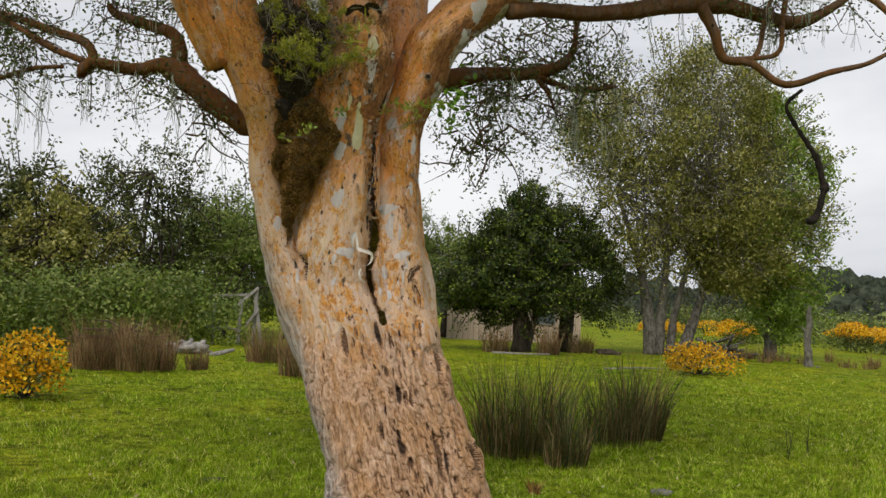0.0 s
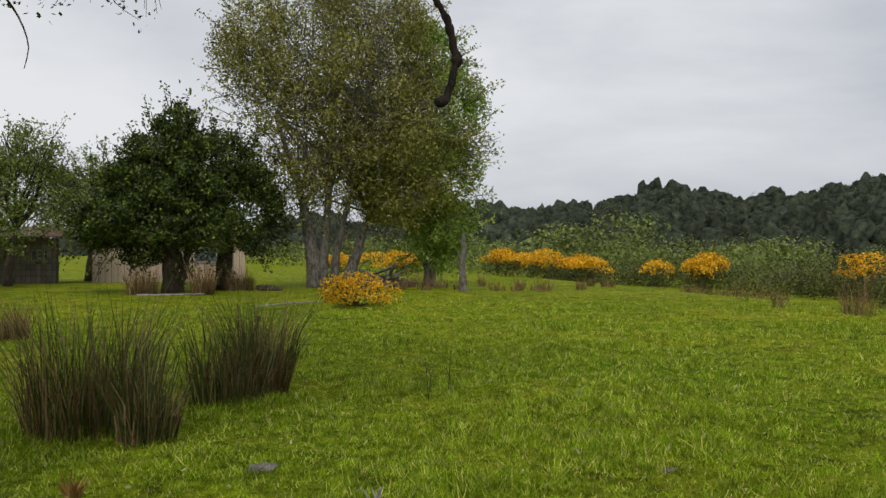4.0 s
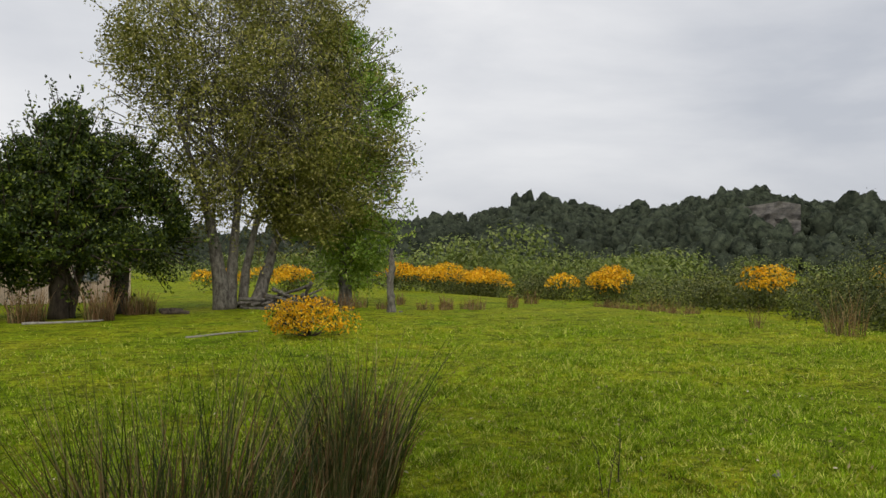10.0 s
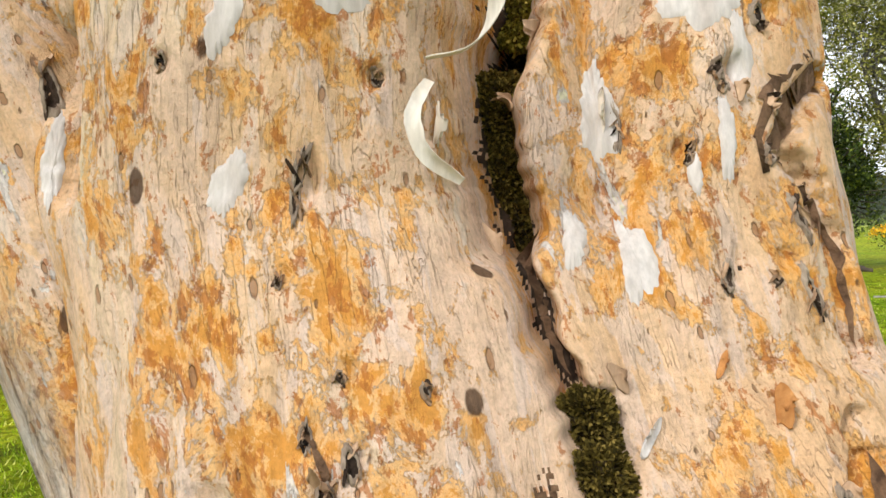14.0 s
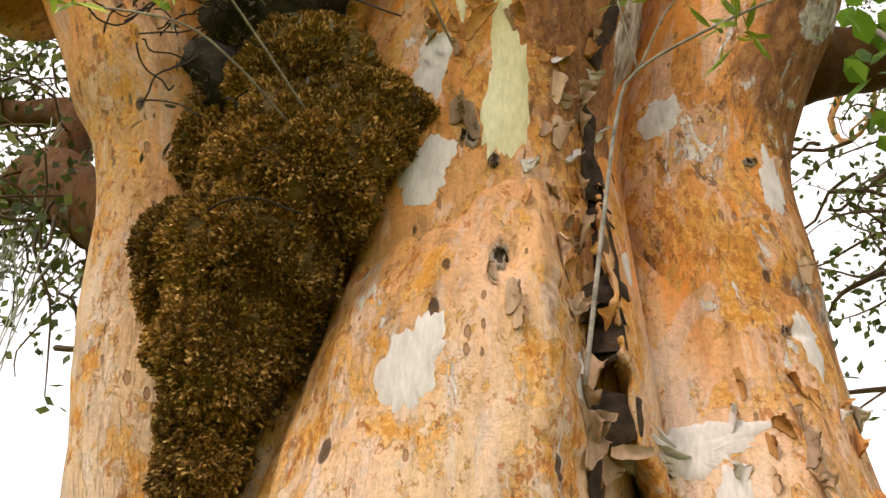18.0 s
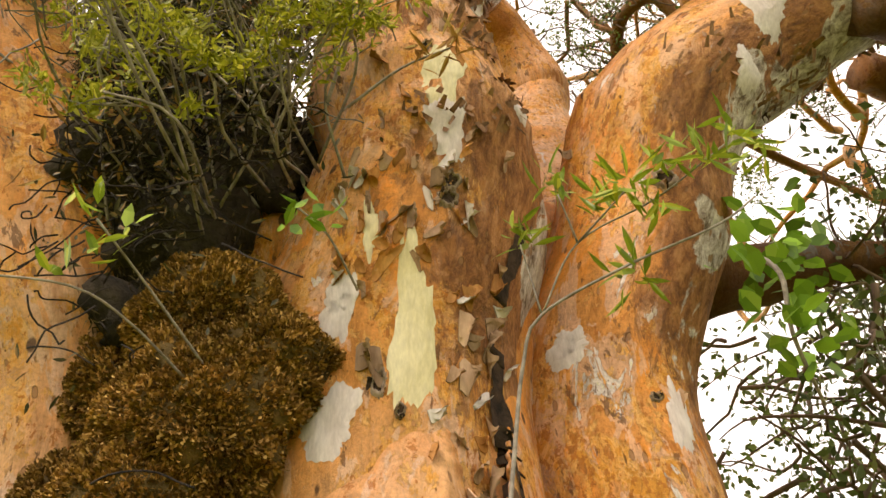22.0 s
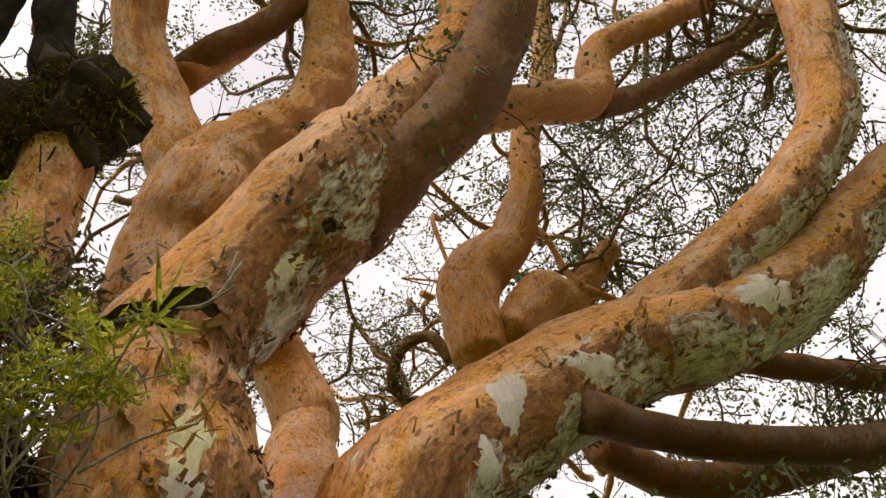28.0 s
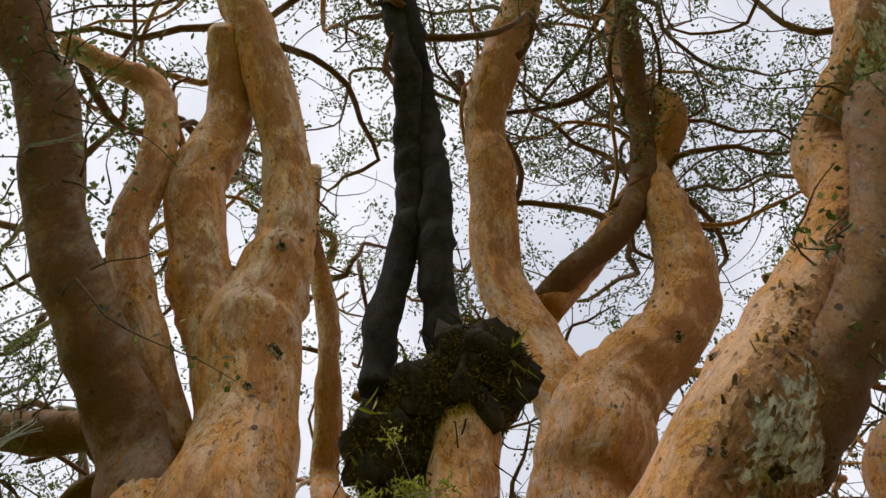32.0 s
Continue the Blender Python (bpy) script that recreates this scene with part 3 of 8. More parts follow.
GROOVES = [
    # (width, depth, [(x, z), ...]) seams and dark fissures on the front of the bole
    (0.024, 0.2, [(-0.48, 3.1), (-0.47, 2.5), (-0.45, 2.2), (-0.44, 2.06)]),
    (0.042, 0.14, [(-0.445, 2.04), (-0.43, 1.95), (-0.425, 1.86), (-0.442, 1.75)]),
    (0.034, 0.13, [(-0.445, 1.75), (-0.446, 1.69), (-0.438, 1.63), (-0.42, 1.57)]),
    (0.014, 0.09, [(-0.41, 1.55), (-0.39, 1.51), (-0.366, 1.46), (-0.348, 1.43)]),
    (0.024, 0.045, [(-0.328, 1.405), (-0.318, 1.36)]),
    (0.012, 0.02, [(-0.315, 1.34), (-0.305, 1.29), (-0.29, 1.15)]),
    (0.03, 0.05, [(-0.95, 2.0), (-0.95, 1.82), (-0.87, 1.7), (-0.86, 1.62)]),
    (0.013, 0.027, [(-0.10, 1.73), (-0.135, 1.69), (-0.15, 1.65), (-0.118, 1.615), (-0.115, 1.585), (-0.092, 1.54), (-0.088, 1.50), (-0.08, 1.45)]),
    (0.014, 0.027, [(-0.085, 1.365), (-0.078, 1.32), (-0.07, 1.28)]),
    (0.012, 0.02, [(-0.10, 1.40), (-0.11, 1.33), (-0.10, 1.25)]),
    (0.014, 0.02, [(0.02, 1.22), (0.06, 1.1), (0.07, 1.0)]),
    (0.014, 0.02, [(0.1, 0.95), (0.15, 0.8), (0.2, 0.66)]),
    (0.02, 0.012, [(-0.62, 1.35), (-0.5, 1.2), (-0.4, 1.0), (-0.3, 0.7)]),
    (0.02, 0.012, [(-0.72, 1.3), (-0.6, 1.05), (-0.5, 0.7), (-0.42, 0.4)]),
    (0.03, 0.02, [(0.1, 0.7), (0.2, 0.4), (0.22, 0.1)]),
]
PITS = [
    # (x, z, half width, half height, depth)
    (-0.85, 1.69, 0.022, 0.07, 0.09),
    (-0.19, 2.6, 0.016, 0.016, 0.03), (-0.11, 3.0, 0.03, 0.03, 0.05),
    (-0.06, 2.12, 0.05, 0.04, 0.05), (-0.02, 2.18, 0.03, 0.05, 0.05), (-0.02, 1.15, 0.03, 0.06, 0.05), (-0.1, 0.95, 0.02, 0.05, 0.04),
]
PITS += [(-0.576, 1.600, 0.009, 0.037, 0.008), (-0.527, 1.701, 0.009, 0.011, 0.008), (-0.196, 1.531, 0.009, 0.021, 0.008), (-0.128, 1.691, 0.020, 0.012, 0.013), (-0.146, 1.655, 0.009, 0.015, 0.009), (-0.120, 1.596, 0.009, 0.025, 0.009), (-0.096, 1.526, 0.009, 0.030, 0.009), (-0.088, 1.354, 0.014, 0.033, 0.011), (-0.198, 1.722, 0.010, 0.015, 0.009), (-0.518, 1.457, 0.009, 0.011, 0.008), (-0.452, 1.444, 0.009, 0.011, 0.008), (-0.500, 1.394, 0.010, 0.020, 0.009), (-0.537, 1.413, 0.009, 0.015, 0.008), (-0.519, 1.374, 0.010, 0.011, 0.009), (-0.263, 1.340, 0.009, 0.011, 0.008)]
PITS += [(-0.249, 1.649, 0.009, 0.011, 0.007), (-0.151, 1.541, 0.009, 0.011, 0.008), (-0.061, 1.397, 0.009, 0.018, 0.008), (-0.582, 1.528, 0.009, 0.011, 0.007), (-0.676, 1.791, 0.012, 0.018, 0.010), (-0.705, 1.714, 0.009, 0.011, 0.008), (-0.523, 1.703, 0.009, 0.012, 0.008), (-0.156, 1.792, 0.014, 0.018, 0.011), (-0.199, 1.730, 0.012, 0.015, 0.010), (-0.571, 1.617, 0.009, 0.030, 0.008), (-0.909, 1.709, 0.017, 0.041, 0.011), (-0.249, 1.640, 0.009, 0.011, 0.008), (-0.313, 1.670, 0.009, 0.033, 0.008), (-0.173, 2.013, 0.012, 0.021, 0.010), (-0.539, 2.294, 0.015, 0.028, 0.011), (-0.200, 2.274, 0.009, 0.011, 0.009)]


def front_only(P, cy):
    return np.clip((cy - P[..., 1]) / 0.08, 0, 1)


def seg_dist(x, z, line):
    best = np.full(x.shape, 9.0)
    for (x0, z0), (x1, z1) in zip(line, line[1:]):
        dx, dz = x1 - x0, z1 - z0
        t = np.clip(((x - x0) * dx + (z - z0) * dz) / (dx * dx + dz * dz), 0, 1)
        best = np.minimum(best, np.hypot(x - x0 - t * dx, z - z0 - t * dz))
    return best


def build_bole():
    NT, NZ = 470, 800
    u = np.arange(NT) / NT
    th = 2 * math.pi * u + 0.66 * np.sin(2 * math.pi * u - math.pi / 2) + 0.0
    zs = np.linspace(-0.12, 3.2, NZ)
    Z, TH = np.meshgrid(zs, th, indexing="ij")
    L = [np.array(r) for r in LOBES]
    C = [[np.interp(Z, r[:, 0], r[:, k]) for k in (1, 2, 3)] for r in L]
    cx, cy = C[1][0] * 0.55 + C[0][0] * 0.45, C[2][1] * 1.0
    co, si, k = np.cos(TH), np.sin(TH), 26.0
    acc = np.ones_like(Z)
    for x, y, r in C:
        b = (x - cx) * co + (y - cy) * si
        q = b * b - (x - cx) ** 2 - (y - cy) ** 2 + r * r
        acc += np.where(q > 0, np.exp(k * (b + np.sqrt(np.maximum(q, 0)))), 0)
    R = np.log(acc) / k
    R *= 1 - 0.6 * np.clip((Z - 2.25) / 0.95, 0, 1) ** 1.5
    low = np.clip(1 - Z / 0.55, 0, 1)
    R += 0.22 * low**2 * (0.55 + 0.45 * np.sin(3 * TH + 0.6) + 0.3 * np.sin(7 * TH + 2))
    P = np.stack([cx + R * co, cy + R * si, Z], -1)
    N = np.empty_like(Z)
    for i in range(NZ):
        for j in range(NT):
            x, y, z = P[i, j]
            rough = 0.9 if z > 1.35 else 0.9 + 1.1 * min(1, (1.35 - z) / 0.4)
            a = noise.noise(Vector((x * 4.5, y * 4.5, z * 1.9)))
            c = noise.noise(Vector((x * 22, y * 22, z * 7.0)))
            e = noise.noise(Vector((x * 50, y * 50, z * 14)))
            N[i, j] = 0.028 * a + rough * (0.007 * c + 0.0025 * e - 0.010 * (1 - abs(noise.noise(Vector((x * 9, y * 9, z * 2.2))))) ** 3) - (rough - 0.9) * 0.02 * (1 - abs(noise.noise(Vector((x * 26 + 7 * z, y * 26, z * 5))))) ** 4
    R = R + N
    P = np.stack([cx + R * co, cy + R * si, Z], -1)
    F = front_only(P, cy)
    rot_shade, gash = np.zeros_like(Z), np.zeros_like(Z)
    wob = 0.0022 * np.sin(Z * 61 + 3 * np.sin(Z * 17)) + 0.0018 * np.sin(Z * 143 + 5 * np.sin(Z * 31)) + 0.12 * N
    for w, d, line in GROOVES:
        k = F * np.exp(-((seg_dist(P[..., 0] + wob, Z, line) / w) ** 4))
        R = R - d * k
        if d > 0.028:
            rot_shade = np.maximum(rot_shade, k * (0.64 if d > 0.05 else 0.58))
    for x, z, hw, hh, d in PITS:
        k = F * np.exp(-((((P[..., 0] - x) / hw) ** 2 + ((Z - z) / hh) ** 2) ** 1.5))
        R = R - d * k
        rot_shade = np.maximum(rot_shade, k * 0.45)
    # ragged gashes in the old bark of the lower bole
    g = np.random.default_rng(17)
    for n in range(420):
        z = g.uniform(0.02, 1.3)
        off = g.uniform(-0.46, 0.46)
        if n % 3 == 0:
            off = 0.12 + 0.13 * g.normal()
        x = np.interp(z, [0, 0.55, 0.9, 1.35], [0.0, -0.13, -0.28, -0.42]) + off
        hw = 0.0052 * math.exp(0.5 * g.normal()) * (1.7 if n < 44 else 1)
        hh = hw * g.uniform(2.0, 6.0)
        r = (zs > z - 3 * hh) & (zs < z + 3 * hh)
        px = P[r][..., 0] - x + 0.28 * (Z[r] - z) + 0.2 * hw * np.sin((Z[r] - z) / hh * 3 + n)
        k = F[r] * np.exp(-(((px / hw) ** 2 + ((Z[r] - z) / hh) ** 2) ** 1.5))
        R[r] -= min(0.03, 2.2 * hw) * k
        gash[r] = np.maximum(gash[r], k * (g.uniform(0.4, 0.9) if n >= 44 else 0.95))
        if n < 20:
            rot_shade[r] = np.maximum(rot_shade[r], 0.7 * k)
        # the torn lip beside the gash
        lip = F[r] * np.exp(-(((px - 1.9 * hw) / hw) ** 2 + ((Z[r] - z) / hh / 1.3) ** 2))
        R[r] += 0.9 * hw * lip
    P = np.stack([cx + R * co, cy + R * si, Z], -1).reshape(-1, 3) - np.array(tree.location)
    i, j = np.meshgrid(np.arange(NZ - 1), np.arange(NT), indexing="ij")
    jn = (j + 1) % NT
    Fq = np.stack([i * NT + j, i * NT + jn, (i + 1) * NT + jn, (i + 1) * NT + j], -1).reshape(-1, 4)
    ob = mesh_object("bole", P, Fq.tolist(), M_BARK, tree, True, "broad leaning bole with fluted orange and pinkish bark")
    # groove faces get rot with its shade painted in, gash faces a darker brown
    ob.data.materials.append(M_ROT_SHADE)
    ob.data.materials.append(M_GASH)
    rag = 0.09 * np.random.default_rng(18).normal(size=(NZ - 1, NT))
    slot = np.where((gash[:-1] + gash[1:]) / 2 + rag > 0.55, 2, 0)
    slot = np.where((rot_shade[:-1] + rot_shade[1:]) / 2 + 0.6 * rag > 0.55, 1, slot)
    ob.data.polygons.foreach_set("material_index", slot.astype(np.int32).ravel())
    return ob


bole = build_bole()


def limb(points, mat=None, label="", sides=28, lumps=0.16, seed=0, name="limb", step=0.045):
    off = tree.location
    pts = [(x - off[0], y - off[1], z - off[2], r) for x, y, z, r in points]
    ob = tube(name, pts, mat or M_BARK_STEM, tree, step, sides, lumps, seed, label)
    # coordinates along the limb for the grain of its bark
    co = np.empty(len(ob.data.vertices) * 3)
    ob.data.vertices.foreach_get("co", co)
    ring = co.reshape(-1, sides, 3)
    mid = ring.mean(axis=1)
    r = np.linalg.norm(ring - mid[:, None], axis=2).mean(axis=1)
    run = np.concatenate([[0], np.cumsum(np.linalg.norm(np.diff(mid, axis=0), axis=1))])
    a = 2 * math.pi * np.arange(sides) / sides
    grain = np.stack([r[:, None] * np.cos(a), r[:, None] * np.sin(a), np.repeat((run + seed * 3.7)[:, None], sides, 1)], -1)
    ob.data.attributes.new("grain", "FLOAT_VECTOR", "POINT").data.foreach_set("vector", grain.astype(np.float32).ravel())
    return ob


limb([(-0.42, 5.38, 0.60, 0.160), (-0.76, 5.62, 1.25, 0.190), (-0.95, 5.62, 1.60, 0.155), (-1.03, 5.60, 1.80, 0.120), (-1.08, 5.58, 2.00, 0.112), (-1.15, 5.55, 2.35, 0.112), (-1.15, 5.50, 2.60, 0.118), (-1.22, 5.40, 2.90, 0.165), (-1.49, 5.22, 3.56, 0.192), (-1.55, 5.07, 3.83, 0.184), (-1.56, 5.00, 4.05, 0.165), (-1.58, 4.90, 4.30, 0.118)], seed=0, lumps=0.08)
limb([(-1.42, 5.33, 2.95, 0.10), (-1.56, 5.20, 3.25, 0.12), (-1.65, 5.11, 3.52, 0.135), (-1.73, 5.03, 3.80, 0.136), (-1.80, 4.96, 3.95, 0.10)], seed=41, lumps=0.08)
limb([(-1.555, 5.07, 3.82, 0.180), (-1.57, 4.97, 4.19, 0.160), (-1.61, 4.77, 4.51, 0.169), (-1.54, 4.51, 4.96, 0.114), (-1.58, 4.21, 5.38, 0.103), (-1.66, 3.80, 5.75, 0.108), (-1.78, 3.43, 6.09, 0.104)], seed=1)
limb([(-1.61, 4.92, 4.36, 0.139), (-1.73, 4.71, 4.57, 0.125), (-1.84, 4.49, 4.82, 0.114), (-1.90, 4.23, 5.14, 0.118), (-1.85, 3.98, 5.59, 0.105), (-1.83, 3.59, 5.88, 0.085)], seed=2)
limb([(-1.70, 5.06, 3.70, 0.10), (-1.77, 4.99, 3.86, 0.118), (-1.86, 4.90, 4.09, 0.112), (-1.97, 4.56, 4.27, 0.104), (-2.12, 4.18, 4.55, 0.105), (-2.21, 3.71, 4.91, 0.106), (-2.30, 3.46, 5.06, 0.113), (-2.38, 2.91, 5.44, 0.114)], seed=3, mat=M_BARK_LIMB, label="limb with smooth bark dimmed to dark brown")
limb([(-1.83, 4.99, 4.21, 0.074), (-1.95, 4.62, 4.51, 0.076), (-2.06, 4.30, 4.83, 0.073), (-2.03, 4.07, 5.18, 0.073), (-2.11, 3.78, 5.56, 0.068), (-2.32, 3.59, 5.66, 0.057), (-2.53, 3.41, 5.74, 0.052)], seed=4)
limb([(-1.06, 5.47, 3.95, 0.122), (-1.03, 5.34, 4.43, 0.121), (-1.02, 5.18, 4.66, 0.108)], seed=5)
limb([(-1.05, 5.19, 4.70, 0.075), (-1.09, 4.89, 5.15, 0.073), (-1.06, 4.55, 5.61, 0.069), (-1.08, 4.19, 6.13, 0.064), (-1.06, 3.84, 6.33, 0.059), (-1.05, 3.24, 6.85, 0.051)], seed=6, mat=M_DEADWOOD, lumps=0.42, sides=16, label="dead branch with dark flaking bark")
limb([(-1.31, 5.10, 4.66, 0.060), (-1.30, 4.94, 4.98, 0.067), (-1.19, 4.66, 5.47, 0.071), (-1.16, 4.31, 5.91, 0.065), (-1.11, 4.00, 6.13, 0.064), (-1.14, 3.56, 6.59, 0.064)], seed=7, mat=M_DEADWOOD, lumps=0.42, sides=16, label="dead branch with dark flaking bark")
limb([(-0.62, 6.00, 2.40, 0.300), (-0.60, 6.02, 3.00, 0.270), (-0.77, 5.78, 4.55, 0.203), (-0.68, 5.66, 4.96, 0.234), (-0.59, 5.59, 5.33, 0.207), (-0.30, 5.54, 5.67, 0.165), (-0.11, 5.42, 6.12, 0.160), (-0.07, 5.15, 6.69, 0.122), (-0.04, 4.99, 7.13, 0.097), (0.16, 4.72, 7.35, 0.091), (0.01, 4.43, 7.99, 0.091), (0.09, 3.90, 8.48, 0.088)], seed=8)
limb([(-0.72, 5.61, 5.20, 0.154), (-0.86, 5.37, 5.70, 0.125), (-0.99, 5.11, 6.16, 0.131), (-0.94, 4.69, 6.74, 0.138), (-0.95, 4.48, 7.05, 0.121), (-0.85, 4.21, 7.38, 0.146), (-0.51, 3.73, 7.98, 0.122)], seed=9)
limb([(-0.89, 5.35, 6.01, 0.064), (-0.64, 5.23, 6.17, 0.073), (-0.34, 5.15, 6.50, 0.078), (-0.13, 4.97, 6.93, 0.076), (-0.03, 4.63, 7.36, 0.073), (0.16, 3.74, 7.96, 0.071)], seed=10, mat=M_BARK_LIMB, label="limb with smooth bark dimmed to dark brown")
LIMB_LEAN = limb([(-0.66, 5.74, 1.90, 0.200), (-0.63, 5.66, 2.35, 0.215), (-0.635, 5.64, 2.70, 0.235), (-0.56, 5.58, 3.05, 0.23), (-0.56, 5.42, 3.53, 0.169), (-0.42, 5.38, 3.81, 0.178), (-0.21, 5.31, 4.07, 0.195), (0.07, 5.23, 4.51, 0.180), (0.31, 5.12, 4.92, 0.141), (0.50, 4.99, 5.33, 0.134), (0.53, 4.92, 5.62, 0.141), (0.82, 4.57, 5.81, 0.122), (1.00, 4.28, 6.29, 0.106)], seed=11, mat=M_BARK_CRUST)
limb([(-0.15, 5.34, 4.05, 0.138), (0.07, 5.22, 4.24, 0.112), (0.30, 5.12, 4.50, 0.114), (0.48, 4.97, 4.81, 0.115), (0.64, 4.74, 5.22, 0.118), (0.70, 4.78, 5.40, 0.110)], seed=12, mat=M_BARK_LIMB, label="limb with smooth bark dimmed to dark brown")
limb([(-0.40, 6.10, 2.60, 0.240), (-0.35, 6.20, 3.10, 0.220), (-0.37, 6.98, 5.16, 0.170), (-0.36, 7.02, 5.50, 0.167), (-0.47, 6.93, 5.86, 0.169), (-0.66, 6.64, 5.96, 0.159), (-0.84, 6.37, 6.07, 0.095)], seed=13)
limb([(0.55, 6.71, 5.40, 0.145), (0.60, 6.55, 5.95, 0.175), (0.90, 6.47, 6.27, 0.144), (1.12, 6.29, 6.73, 0.110), (1.23, 6.10, 7.20, 0.098), (1.52, 5.79, 7.85, 0.087), (1.64, 5.40, 8.52, 0.095)], seed=14)
limb([(0.72, 6.67, 5.51, 0.134), (1.02, 6.64, 5.92, 0.138), (1.22, 6.75, 6.02, 0.101), (1.60, 6.63, 6.42, 0.073)], seed=15)
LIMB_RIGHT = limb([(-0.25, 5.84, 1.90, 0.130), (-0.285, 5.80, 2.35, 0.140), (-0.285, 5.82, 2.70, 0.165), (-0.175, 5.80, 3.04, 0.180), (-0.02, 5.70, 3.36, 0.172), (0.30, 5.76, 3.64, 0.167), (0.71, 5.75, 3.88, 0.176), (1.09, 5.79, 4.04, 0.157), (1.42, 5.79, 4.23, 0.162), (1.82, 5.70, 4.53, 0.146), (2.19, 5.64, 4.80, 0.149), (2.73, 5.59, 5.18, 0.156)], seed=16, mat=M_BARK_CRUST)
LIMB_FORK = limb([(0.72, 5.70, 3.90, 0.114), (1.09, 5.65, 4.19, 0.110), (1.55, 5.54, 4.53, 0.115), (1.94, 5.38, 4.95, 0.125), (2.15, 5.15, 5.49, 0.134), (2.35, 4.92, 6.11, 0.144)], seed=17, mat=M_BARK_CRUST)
limb([(0.74, 6.36, 4.20, 0.065), (1.02, 6.54, 4.20, 0.075), (1.33, 6.63, 4.23, 0.079), (1.76, 6.68, 4.33, 0.079), (2.27, 6.75, 4.48, 0.087)], seed=18, mat=M_BARK_LIMB, label="limb with smooth bark dimmed to dark brown")
limb([(1.35, 6.14, 4.33, 0.052), (1.72, 6.27, 4.40, 0.056), (2.20, 6.44, 4.48, 0.062)], seed=19, mat=M_BARK_LIMB, label="limb with smooth bark dimmed to dark brown")
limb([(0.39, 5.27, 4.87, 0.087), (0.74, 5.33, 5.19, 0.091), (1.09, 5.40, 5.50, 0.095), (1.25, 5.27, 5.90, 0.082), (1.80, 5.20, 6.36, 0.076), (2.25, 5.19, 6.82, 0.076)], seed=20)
limb([(1.09, 5.45, 5.48, 0.068), (1.49, 5.46, 5.77, 0.059), (1.95, 5.41, 6.13, 0.058), (2.60, 5.27, 6.62, 0.066), (3.13, 5.24, 7.01, 0.063)], seed=21, mat=M_BARK_LIMB, label="limb with smooth bark dimmed to dark brown")
limb([(0.59, 7.41, 6.50, 0.047), (0.47, 7.32, 6.70, 0.042), (0.28, 7.44, 6.76, 0.043), (0.21, 7.69, 6.73, 0.044), (0.30, 7.85, 6.73, 0.037)], seed=22, mat=M_BARK_LIMB, label="limb with smooth bark dimmed to dark brown")
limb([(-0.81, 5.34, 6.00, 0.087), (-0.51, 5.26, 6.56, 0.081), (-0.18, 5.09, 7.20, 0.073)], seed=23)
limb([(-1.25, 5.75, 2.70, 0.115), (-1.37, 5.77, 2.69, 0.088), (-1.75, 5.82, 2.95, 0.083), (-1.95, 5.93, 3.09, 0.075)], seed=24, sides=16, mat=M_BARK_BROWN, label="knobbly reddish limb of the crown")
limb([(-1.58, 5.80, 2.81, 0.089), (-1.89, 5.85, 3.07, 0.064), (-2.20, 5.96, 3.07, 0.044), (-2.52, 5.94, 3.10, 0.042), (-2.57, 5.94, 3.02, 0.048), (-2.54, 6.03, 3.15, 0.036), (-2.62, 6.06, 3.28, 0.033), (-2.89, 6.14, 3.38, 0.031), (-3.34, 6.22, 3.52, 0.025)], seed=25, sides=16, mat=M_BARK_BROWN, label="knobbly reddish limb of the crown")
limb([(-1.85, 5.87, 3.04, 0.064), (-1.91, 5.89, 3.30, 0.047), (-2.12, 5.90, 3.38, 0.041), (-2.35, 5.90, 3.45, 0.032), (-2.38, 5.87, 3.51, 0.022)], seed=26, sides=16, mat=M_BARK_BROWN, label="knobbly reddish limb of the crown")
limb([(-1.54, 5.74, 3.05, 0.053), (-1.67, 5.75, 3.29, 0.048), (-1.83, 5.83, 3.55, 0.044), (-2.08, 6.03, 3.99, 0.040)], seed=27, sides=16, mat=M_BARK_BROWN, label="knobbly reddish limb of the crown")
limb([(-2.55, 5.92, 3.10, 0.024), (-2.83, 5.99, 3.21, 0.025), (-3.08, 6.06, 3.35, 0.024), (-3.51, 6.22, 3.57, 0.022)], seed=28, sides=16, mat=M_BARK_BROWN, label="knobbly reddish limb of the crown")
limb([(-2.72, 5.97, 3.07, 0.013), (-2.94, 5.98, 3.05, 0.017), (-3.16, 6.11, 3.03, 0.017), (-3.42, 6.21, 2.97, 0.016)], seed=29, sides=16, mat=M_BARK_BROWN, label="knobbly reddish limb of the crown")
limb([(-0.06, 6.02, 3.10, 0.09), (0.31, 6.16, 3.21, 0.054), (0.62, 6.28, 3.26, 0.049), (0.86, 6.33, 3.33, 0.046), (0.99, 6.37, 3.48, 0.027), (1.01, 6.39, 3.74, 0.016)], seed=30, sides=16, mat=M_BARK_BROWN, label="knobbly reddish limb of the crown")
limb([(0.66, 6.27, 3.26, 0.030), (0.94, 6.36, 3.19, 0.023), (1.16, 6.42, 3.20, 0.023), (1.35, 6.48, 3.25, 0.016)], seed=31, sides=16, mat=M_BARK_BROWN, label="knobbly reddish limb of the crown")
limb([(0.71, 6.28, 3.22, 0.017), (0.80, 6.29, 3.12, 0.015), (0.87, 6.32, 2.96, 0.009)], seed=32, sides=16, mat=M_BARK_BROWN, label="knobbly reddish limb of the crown")
